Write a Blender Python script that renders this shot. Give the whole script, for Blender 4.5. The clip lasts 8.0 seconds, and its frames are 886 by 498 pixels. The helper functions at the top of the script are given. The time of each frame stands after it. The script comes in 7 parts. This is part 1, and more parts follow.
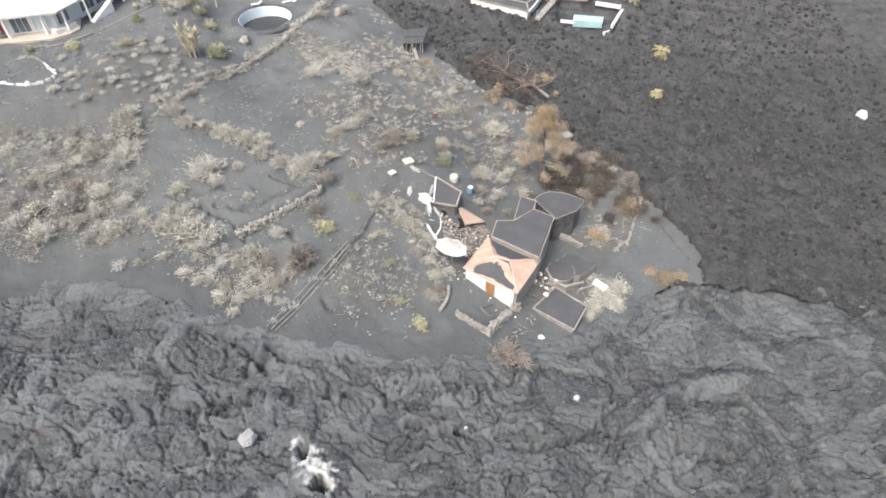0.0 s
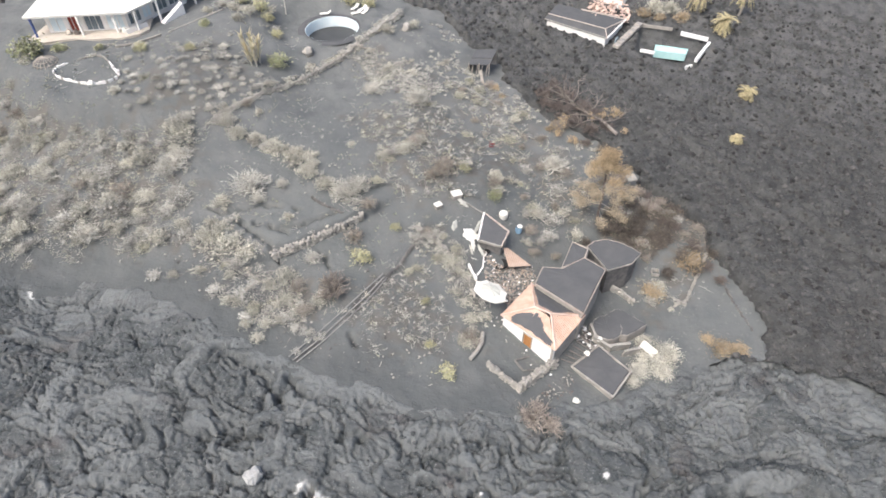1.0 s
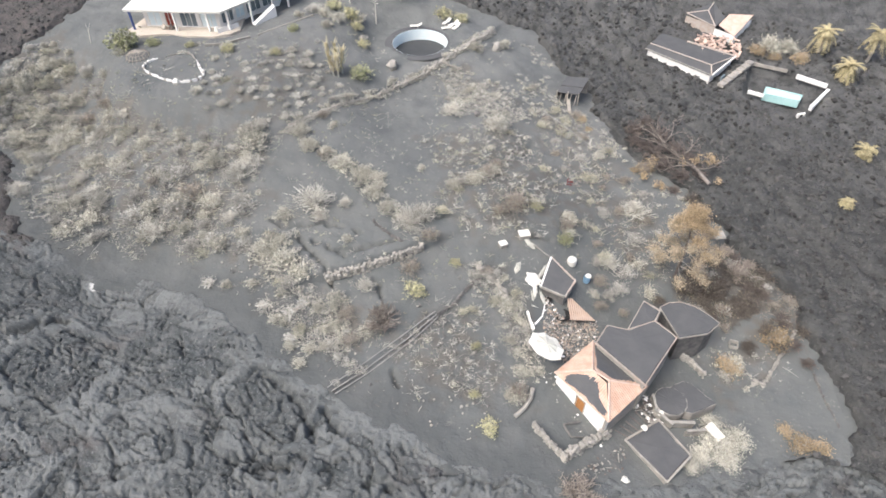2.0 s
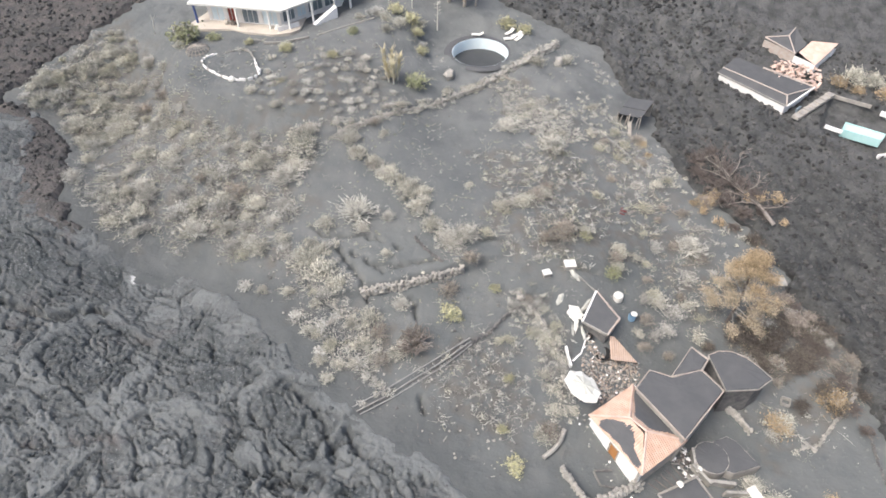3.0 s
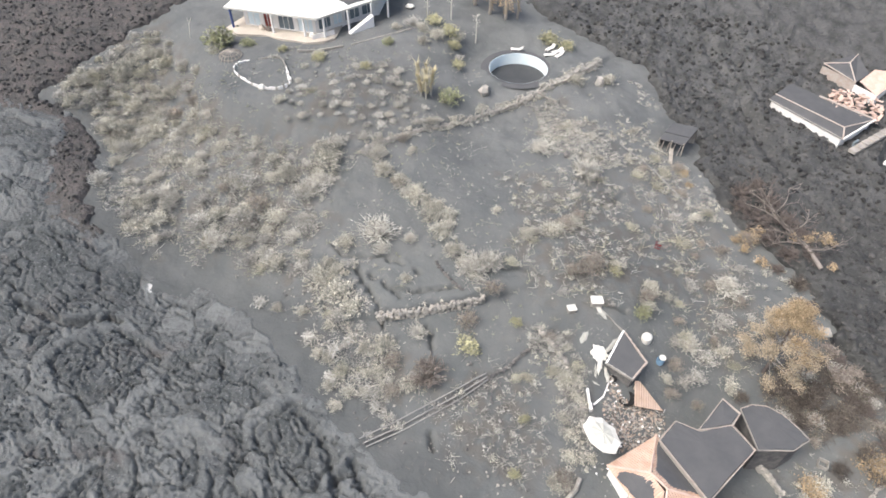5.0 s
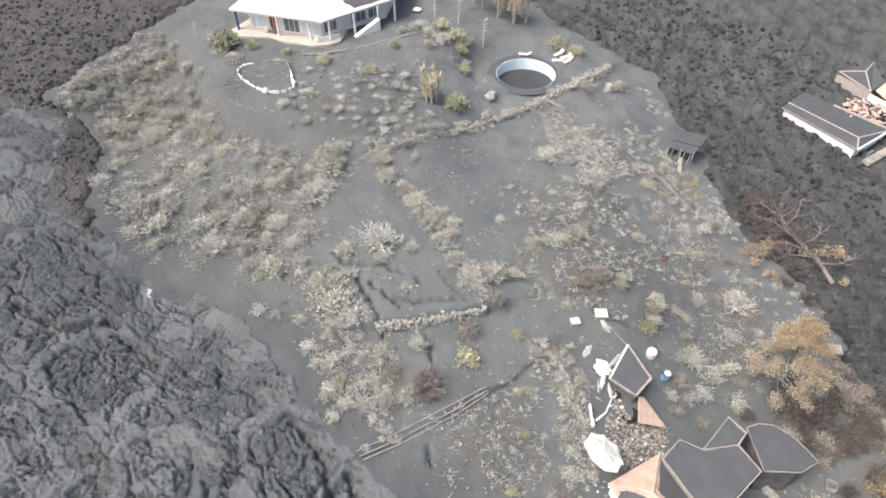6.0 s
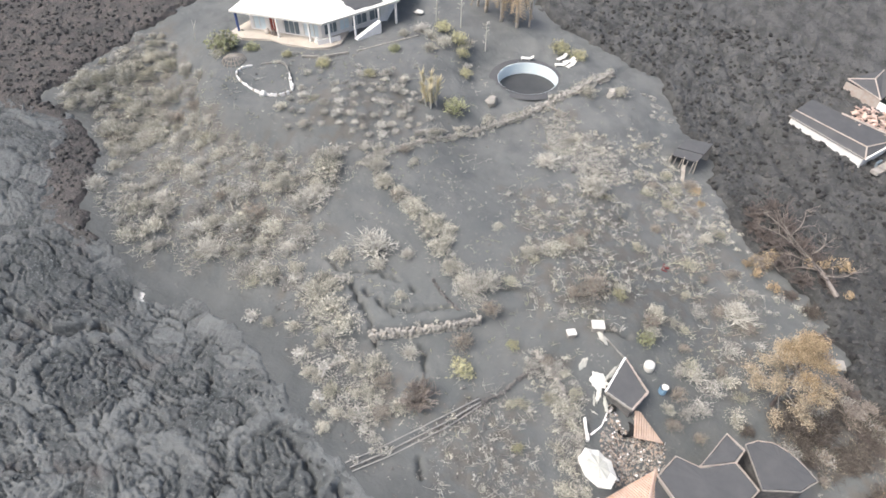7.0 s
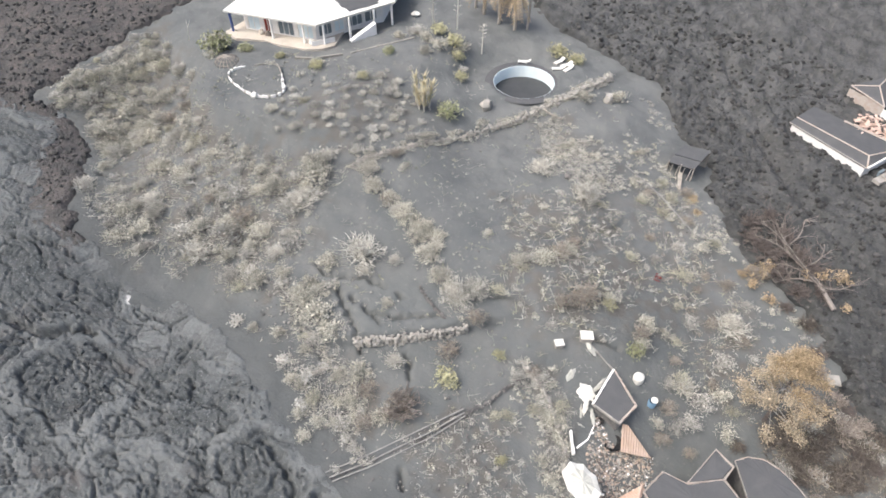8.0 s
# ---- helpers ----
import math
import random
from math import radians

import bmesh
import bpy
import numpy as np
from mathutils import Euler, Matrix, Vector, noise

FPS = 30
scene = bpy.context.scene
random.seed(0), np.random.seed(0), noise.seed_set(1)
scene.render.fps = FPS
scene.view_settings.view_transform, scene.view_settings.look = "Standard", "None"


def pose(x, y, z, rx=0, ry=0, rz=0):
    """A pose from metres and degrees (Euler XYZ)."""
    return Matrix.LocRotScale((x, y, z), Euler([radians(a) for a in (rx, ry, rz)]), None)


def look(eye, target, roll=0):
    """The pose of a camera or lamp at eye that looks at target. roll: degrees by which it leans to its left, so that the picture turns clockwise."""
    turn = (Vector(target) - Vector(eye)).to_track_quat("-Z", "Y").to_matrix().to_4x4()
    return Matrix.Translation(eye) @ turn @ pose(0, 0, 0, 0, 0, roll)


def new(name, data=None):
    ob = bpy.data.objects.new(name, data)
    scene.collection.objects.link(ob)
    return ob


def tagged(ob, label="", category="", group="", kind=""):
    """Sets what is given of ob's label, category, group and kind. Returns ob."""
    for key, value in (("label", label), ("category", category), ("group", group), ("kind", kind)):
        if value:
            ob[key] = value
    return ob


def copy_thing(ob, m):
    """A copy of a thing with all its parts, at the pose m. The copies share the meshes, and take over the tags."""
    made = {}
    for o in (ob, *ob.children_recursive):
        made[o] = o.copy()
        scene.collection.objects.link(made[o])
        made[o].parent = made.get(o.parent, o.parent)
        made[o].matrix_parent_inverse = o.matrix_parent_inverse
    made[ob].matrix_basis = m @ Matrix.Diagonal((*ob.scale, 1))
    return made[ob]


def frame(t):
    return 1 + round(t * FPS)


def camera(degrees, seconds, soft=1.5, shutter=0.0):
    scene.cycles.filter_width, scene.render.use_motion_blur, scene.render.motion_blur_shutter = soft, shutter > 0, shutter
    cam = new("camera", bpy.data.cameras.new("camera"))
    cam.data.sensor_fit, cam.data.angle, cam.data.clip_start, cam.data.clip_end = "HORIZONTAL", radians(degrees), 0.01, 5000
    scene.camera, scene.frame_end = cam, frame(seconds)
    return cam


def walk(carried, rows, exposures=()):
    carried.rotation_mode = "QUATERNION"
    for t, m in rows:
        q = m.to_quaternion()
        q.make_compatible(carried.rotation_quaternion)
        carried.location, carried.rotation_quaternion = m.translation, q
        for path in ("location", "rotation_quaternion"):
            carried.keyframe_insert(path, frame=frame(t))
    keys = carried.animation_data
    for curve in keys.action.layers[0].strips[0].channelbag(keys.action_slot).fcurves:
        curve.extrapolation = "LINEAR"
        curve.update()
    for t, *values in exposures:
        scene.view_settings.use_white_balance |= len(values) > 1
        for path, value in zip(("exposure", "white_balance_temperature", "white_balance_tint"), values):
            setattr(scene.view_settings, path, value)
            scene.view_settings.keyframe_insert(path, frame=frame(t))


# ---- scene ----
cam = camera(69.5, 8.0, soft=1.65)
PATH = [
    (0, (0.486, 0.504, 74.112), (0.475, 1.906, 72.686), -0.3),
    (0.5, (2.046, 3.584, 74.267), (1.925, 4.982, 72.842), -0.3),
    (1, (3.034, 7.062, 74.438), (2.82, 8.449, 73.013), -0.4),
    (1.5, (3.532, 10.398, 74.506), (3.219, 11.765, 73.08), -0.4),
    (1.7, (3.655, 11.718, 74.569), (3.284, 13.072, 73.145), -0.5),
    (2.8, (2.808, 16.595, 75.191), (2.247, 17.869, 73.754), -0.0),
    (3, (2.814, 17.246, 75.2), (2.234, 18.512, 73.764), -0.0),
    (3.5, (2.701, 18.67, 75.228), (2.087, 19.92, 73.792), -0.1),
    (4, (2.555, 19.936, 75.282), (1.913, 21.171, 73.845), -0.1),
    (4.5, (2.475, 20.846, 75.263), (1.811, 22.069, 73.826), -0.1),
    (6, (2.318, 23.52, 75.141), (1.612, 24.717, 73.703), -0.2),
    (6.5, (2.459, 24.366, 75.103), (1.743, 25.557, 73.665), -0.2),
    (7, (2.769, 25.425, 74.99), (2.042, 26.608, 73.551), -0.2),
    (7.5, (3.208, 26.404, 74.841), (2.471, 27.582, 73.402), -0.2),
    (8, (3.922, 27.682, 74.729), (3.174, 28.851, 73.289), -0.2),
]
walk(cam, [(t, look(eye, target, roll)) for t, eye, target, roll in PATH])

# ---- light: an even, bright overcast sky ----
SUN_UP, SUN_ROUND = 58.0, 215.0
world = bpy.data.worlds.new("overcast_sky")
scene.world = world
world.use_nodes = True
wn, wl = world.node_tree.nodes, world.node_tree.links
wn.clear()
w_out, w_bg, w_sky = wn.new("ShaderNodeOutputWorld"), wn.new("ShaderNodeBackground"), wn.new("ShaderNodeTexSky")
w_sky.sky_type, w_sky.sun_disc = "NISHITA", False
w_sky.sun_elevation, w_sky.sun_rotation = radians(SUN_UP), radians(SUN_ROUND)
w_sky.dust_density, w_sky.air_density, w_sky.ozone_density = 6.0, 1.0, 1.0
w_bg.inputs["Strength"].default_value = 0.15
wl.new(w_sky.outputs["Color"], w_bg.inputs["Color"])
wl.new(w_bg.outputs["Background"], w_out.inputs["Surface"])
sun_data = bpy.data.lights.new("sun", "SUN")
sun_data.energy, sun_data.angle, sun_data.color = 1.5, radians(25), (0.97, 0.99, 1.0)
sun = new("sun", sun_data)
az = radians(SUN_ROUND)
sun.matrix_world = look((0, 0, 120), (-math.sin(az) * 100 * math.cos(radians(SUN_UP)), -math.cos(az) * 100 * math.cos(radians(SUN_UP)), 120 - 100 * math.sin(radians(SUN_UP))))
scene.view_settings.exposure = 0.82


# ---- materials ----
def surface(name, a, b, c=None, big=0.3, fine=4.0, rough=0.92, bump=0.4, depth=0.06, spread=0.0, speck=0.62, metal=0.0, crust=None, dust=None, tint=None, pieces=0.0, grit=None, pale=None):
    """Two colours over broad patches, a third in fine specks, a relief at two scales. big and fine: waves per metre."""
    m = bpy.data.materials.new(name)
    m.use_nodes = True
    n, k = m.node_tree.nodes, m.node_tree.links
    p = n["Principled BSDF"]
    p.inputs["Roughness"].default_value, p.inputs["Metallic"].default_value = rough, metal
    p.inputs["Specular IOR Level"].default_value = 0.25
    co = n.new("ShaderNodeTexCoord")

    def wave(scale, detail):
        t = n.new("ShaderNodeTexNoise")
        t.inputs["Scale"].default_value, t.inputs["Detail"].default_value, t.inputs["Roughness"].default_value = scale, detail, 0.62
        k.new(co.outputs["Object"], t.inputs["Vector"])
        return t.outputs["Fac"]

    def span(src, lo, hi):
        r = n.new("ShaderNodeMapRange")
        r.inputs["From Min"].default_value, r.inputs["From Max"].default_value = lo, hi
        k.new(src, r.inputs["Value"])
        return r.outputs["Result"]

    def mixed(fac, x, y):
        q = n.new("ShaderNodeMix")
        q.data_type = "RGBA"
        for slot, v in (("A", x), ("B", y)):
            sock = [i for i in q.inputs if i.name == slot and i.type == "RGBA"][0]
            if isinstance(v, tuple):
                sock.default_value = (*v, 1)
            else:
                k.new(v, sock)
        k.new(fac, [i for i in q.inputs if i.name == "Factor" and i.type == "VALUE"][0])
        return [o for o in q.outputs if o.type == "RGBA"][0]

    w_big, w_fine = wave(big, 5), wave(fine, 6)
    col = mixed(span(w_big, 0.36, 0.64), a, b)
    if c:
        col = mixed(span(w_fine, speck, speck + 0.12), col, c)
    if tint:
        col = mixed(span(wave(0.19, 5), 0.56, 0.80), col, tint)
    if dust:
        at = n.new("ShaderNodeAttribute")
        at.attribute_name = "dust"
        col = mixed(at.outputs["Fac"], col, dust)
    for key, shade in (("grit", grit), ("pale", pale)):
        if shade:
            at = n.new("ShaderNodeAttribute")
            at.attribute_name = key
            col = mixed(at.outputs["Fac"], col, shade)
    if crust:
        at = n.new("ShaderNodeAttribute")
        at.attribute_name = "crust"
        col = mixed(at.outputs["Fac"], col, crust)
    if spread:
        info = n.new("ShaderNodeObjectInfo")
        hsv = n.new("ShaderNodeHueSaturation")
        k.new(col, hsv.inputs["Color"])
        r = n.new("ShaderNodeMapRange")
        r.inputs["To Min"].default_value, r.inputs["To Max"].default_value = 1 - spread, 1 + spread
        k.new(info.outputs["Random"], r.inputs["Value"])
        k.new(r.outputs["Result"], hsv.inputs["Value"])
        col = hsv.outputs["Color"]
    if pieces:
        geo = n.new("ShaderNodeNewGeometry")
        hsv = n.new("ShaderNodeHueSaturation")
        k.new(col, hsv.inputs["Color"])
        r = n.new("ShaderNodeMapRange")
        r.inputs["To Min"].default_value, r.inputs["To Max"].default_value = 1 - pieces, 1 + pieces
        k.new(geo.outputs["Random Per Island"], r.inputs["Value"])
        k.new(r.outputs["Result"], hsv.inputs["Value"])
        col = hsv.outputs["Color"]
    k.new(col, p.inputs["Base Color"])
    if bump:
        add = n.new("ShaderNodeMath")
        add.operation = "ADD"
        k.new(wave(fine * 0.35, 4), add.inputs[0])
        k.new(w_fine, add.inputs[1])
        total = add.outputs["Value"]
        bp = n.new("ShaderNodeBump")
        bp.inputs["Strength"].default_value, bp.inputs["Distance"].default_value = bump, depth
        k.new(total, bp.inputs["Height"])
        k.new(bp.outputs["Normal"], p.inputs["Normal"])
    return m


# pale: haze over the far slope, put into the ash colour
ASH = surface("volcanic_ash", (0.095, 0.102, 0.102), (0.124, 0.129, 0.126), (0.177, 0.175, 0.163), big=0.16, fine=1.9, bump=0.8, depth=0.16, speck=0.60, dust=(0.108, 0.100, 0.088), grit=(0.066, 0.071, 0.072), pale=(0.172, 0.175, 0.170), tint=(0.142, 0.143, 0.139))
ASH_ROOF = surface("ash_layer", (0.078, 0.080, 0.084), (0.094, 0.095, 0.097), (0.112, 0.110, 0.107), big=0.5, fine=3.0, bump=0.25, depth=0.05, speck=0.66)
PAHOEHOE = surface("pahoehoe_crust", (0.044, 0.050, 0.052), (0.074, 0.079, 0.080), (0.167, 0.176, 0.175), big=0.45, fine=3.2, rough=0.75, bump=1.0, depth=0.16, speck=0.57, crust=(0.55, 0.55, 0.53), dust=(0.132, 0.139, 0.139), tint=(0.078, 0.066, 0.063))
# pale: distance haze mixed into the clinker colour
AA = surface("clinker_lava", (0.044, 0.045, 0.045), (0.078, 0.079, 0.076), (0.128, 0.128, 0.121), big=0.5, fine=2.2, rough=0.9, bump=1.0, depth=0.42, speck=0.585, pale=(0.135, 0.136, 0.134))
AA_WEST = surface("dark_clinker_lava", (0.060, 0.059, 0.058), (0.096, 0.087, 0.082), (0.150, 0.133, 0.121), big=0.5, fine=2.2, rough=0.92, bump=1.0, depth=0.34, speck=0.59)
CLINKER = surface("clinker_block", (0.043, 0.043, 0.043), (0.073, 0.071, 0.068), (0.104, 0.101, 0.095), big=0.8, fine=5, rough=0.95, bump=0.6, depth=0.08, pieces=0.45)
STONE = surface("dry_stone", (0.23, 0.22, 0.20), (0.36, 0.34, 0.305), (0.15, 0.145, 0.14), big=1.2, fine=6, bump=0.5, depth=0.05, spread=0.1)
CRUSTED = surface("mineral_crust", (0.37, 0.37, 0.36), (0.28, 0.28, 0.272), (0.17, 0.172, 0.17), big=0.9, fine=3.0, bump=0.6, depth=0.08, speck=0.57)
DARK_STONE_AND_SHADE = surface("ashy_basalt_and_shade", (0.09, 0.088, 0.088), (0.17, 0.16, 0.15), (0.24, 0.225, 0.2), big=1.0, fine=5, bump=0.5, depth=0.05)
PLASTER = surface("white_plaster", (0.80, 0.785, 0.76), (0.70, 0.685, 0.655), (0.52, 0.49, 0.45), big=0.6, fine=3.5, rough=0.85, bump=0.15, depth=0.02, speck=0.66)
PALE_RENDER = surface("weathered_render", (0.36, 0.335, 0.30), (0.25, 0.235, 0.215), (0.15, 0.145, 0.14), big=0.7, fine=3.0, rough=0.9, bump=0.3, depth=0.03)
TILE = surface("terracotta_tile", (0.454, 0.303, 0.228), (0.535, 0.402, 0.326), (0.293, 0.220, 0.177), big=0.9, fine=5.0, rough=0.85, bump=0.5, depth=0.05, speck=0.63)
PINK_TILE = surface("pink_tile", (0.48, 0.345, 0.28), (0.56, 0.44, 0.38), (0.36, 0.29, 0.25), big=0.8, fine=3.0, rough=0.85, bump=0.5, depth=0.06, speck=0.6)
TRIM = surface("pink_mortar", (0.368, 0.304, 0.264), (0.418, 0.378, 0.343), (0.217, 0.202, 0.185), big=1.5, fine=6, bump=0.3, depth=0.02)
DUSTY_TILE = surface("dusty_tile", (0.36, 0.265, 0.205), (0.42, 0.325, 0.265), (0.27, 0.22, 0.185), big=0.9, fine=4, rough=0.9, bump=0.5, depth=0.05, speck=0.6)
CANVAS = surface("white_canvas", (0.66, 0.65, 0.60), (0.58, 0.565, 0.51), (0.44, 0.42, 0.375), big=0.9, fine=3, rough=0.8, bump=0.2, depth=0.03, speck=0.7)
DUSTY_CANVAS = surface("dusty_canvas", (0.47, 0.465, 0.42), (0.40, 0.395, 0.355), (0.55, 0.54, 0.48), big=0.9, fine=3, rough=0.85, bump=0.2, depth=0.03, speck=0.64)
ROOF_WHITE = surface("white_roof_paint", (0.654, 0.645, 0.602), (0.568, 0.559, 0.516), (0.361, 0.353, 0.335), big=0.25, fine=1.8, rough=0.8, bump=0.1, depth=0.02, speck=0.68)
TERRACE = surface("tan_terrace_paving", (0.50, 0.45, 0.385), (0.42, 0.375, 0.32), (0.26, 0.24, 0.22), big=0.4, fine=2.4, rough=0.85, bump=0.2, depth=0.02)
WOOD = surface("sun_bleached_wood", (0.36, 0.33, 0.29), (0.25, 0.225, 0.195), (0.42, 0.39, 0.35), big=1.5, fine=8, bump=0.3, depth=0.02)
DARK_WOOD = surface("charred_wood", (0.10, 0.085, 0.078), (0.16, 0.135, 0.12), (0.22, 0.19, 0.165), big=1.5, fine=8, bump=0.3, depth=0.02)
DOOR_WOOD = surface("orange_door_wood", (0.42, 0.20, 0.075), (0.34, 0.16, 0.06), (0.25, 0.12, 0.05), big=2.0, fine=10, bump=0.2, depth=0.01)
POOL_PAINT = surface("pale_pool_paint", (0.66, 0.76, 0.78), (0.74, 0.80, 0.80), (0.50, 0.58, 0.60), big=0.6, fine=3, rough=0.6, bump=0.1, depth=0.01, speck=0.7)
TURQUOISE = surface("turquoise_pool_tile", (0.36, 0.58, 0.57), (0.43, 0.63, 0.62), (0.30, 0.46, 0.46), big=0.6, fine=4, rough=0.4, bump=0.1, depth=0.01, speck=0.7)
BLUE = surface("blue_plastic", (0.16, 0.27, 0.38), (0.20, 0.32, 0.43), (0.33, 0.41, 0.47), big=2, fine=8, rough=0.5, bump=0.05, depth=0.01, speck=0.7)
RED = surface("red_cloth", (0.20, 0.035, 0.035), (0.13, 0.03, 0.03), big=3, fine=10, bump=0.2, depth=0.02)
GLASS_DARK = surface("ashy_window_glass", (0.14, 0.17, 0.19), (0.20, 0.24, 0.26), (0.30, 0.33, 0.34), big=0.8, fine=3, rough=0.15, bump=0.0, speck=0.7)
CURTAIN = surface("pale_blue_curtain", (0.60, 0.70, 0.74), (0.68, 0.75, 0.77), (0.50, 0.60, 0.64), big=2.5, fine=7, rough=0.9, bump=0.3, depth=0.03)
RUST_RED = surface("dark_red_shutter", (0.30, 0.07, 0.05), (0.22, 0.06, 0.045), big=2, fine=8, bump=0.1, depth=0.01)
NAVY = surface("navy_paint", (0.05, 0.08, 0.20), (0.07, 0.10, 0.24), big=2, fine=8, bump=0.1, depth=0.01)
VOID = surface("hollow_shade_black", (0.012, 0.012, 0.013), (0.02, 0.02, 0.02), big=1, fine=4, bump=0.5, depth=0.1)
TWIG_PALE = surface("pale_dead_twig", (0.496, 0.480, 0.426), (0.408, 0.396, 0.355), (0.584, 0.566, 0.514), big=1.5, fine=9, bump=0, spread=0.22, pieces=0.38)
TWIG_GREY = surface("grey_brown_twig", (0.329, 0.316, 0.288), (0.265, 0.254, 0.231), (0.412, 0.395, 0.365), big=1.5, fine=9, bump=0, spread=0.22, pieces=0.38)
TWIG_RED = surface("reddish_twig", (0.281, 0.248, 0.215), (0.228, 0.197, 0.173), (0.343, 0.308, 0.271), big=1.5, fine=9, bump=0, spread=0.22, pieces=0.38)
TWIG_DARK = surface("dark_brown_twig", (0.135, 0.118, 0.102), (0.097, 0.084, 0.074), (0.195, 0.175, 0.153), big=1.5, fine=9, bump=0, spread=0.22, pieces=0.38)
LEAF_DARK = surface("dark_brown_leaf", (0.150, 0.129, 0.108), (0.110, 0.095, 0.081), (0.209, 0.184, 0.155), big=1.2, fine=7, bump=0, spread=0.22, pieces=0.38)
LEAF_TAN = surface("dry_tan_leaf", (0.520, 0.504, 0.427), (0.437, 0.423, 0.356), (0.615, 0.602, 0.524), big=1.2, fine=7, bump=0, spread=0.22, pieces=0.38)
LEAF_GREY = surface("ashy_leaf", (0.440, 0.430, 0.392), (0.368, 0.361, 0.330), (0.522, 0.514, 0.477), big=1.2, fine=7, bump=0, spread=0.22, pieces=0.38)
LEAF_BROWN = surface("brown_leaf", (0.270, 0.234, 0.194), (0.222, 0.193, 0.158), (0.318, 0.284, 0.241), big=1.2, fine=7, bump=0, spread=0.22, pieces=0.38)
LEAF_YELLOW = surface("yellow_green_leaf", (0.389, 0.372, 0.227), (0.311, 0.304, 0.190), (0.478, 0.455, 0.317), big=1.2, fine=7, bump=0, spread=0.22, pieces=0.38)
LEAF_GREEN = surface("dusty_green_leaf", (0.242, 0.256, 0.148), (0.292, 0.299, 0.183), (0.359, 0.359, 0.243), big=1.2, fine=7, bump=0, spread=0.22, pieces=0.38)
LEAF_ORANGE = surface("scorched_orange_leaf", (0.356, 0.279, 0.182), (0.293, 0.221, 0.139), (0.414, 0.340, 0.237), big=0.8, fine=6, bump=0, spread=0.22, pieces=0.38)
LEAF_STRAW = surface("pale_straw_leaf", (0.588, 0.535, 0.369), (0.512, 0.452, 0.299), (0.633, 0.593, 0.447), big=1.2, fine=7, bump=0, spread=0.1)
LEAF_PALE_ORANGE = surface("scorched_needles", (0.366, 0.309, 0.228), (0.311, 0.256, 0.183), (0.424, 0.370, 0.288), big=0.8, fine=6, bump=0, spread=0.22, pieces=0.38)
LEAF_OLIVE = surface("dull_olive_leaf", (0.355, 0.347, 0.260), (0.414, 0.401, 0.319), (0.501, 0.484, 0.398), big=1.2, fine=7, bump=0, spread=0.22, pieces=0.38)


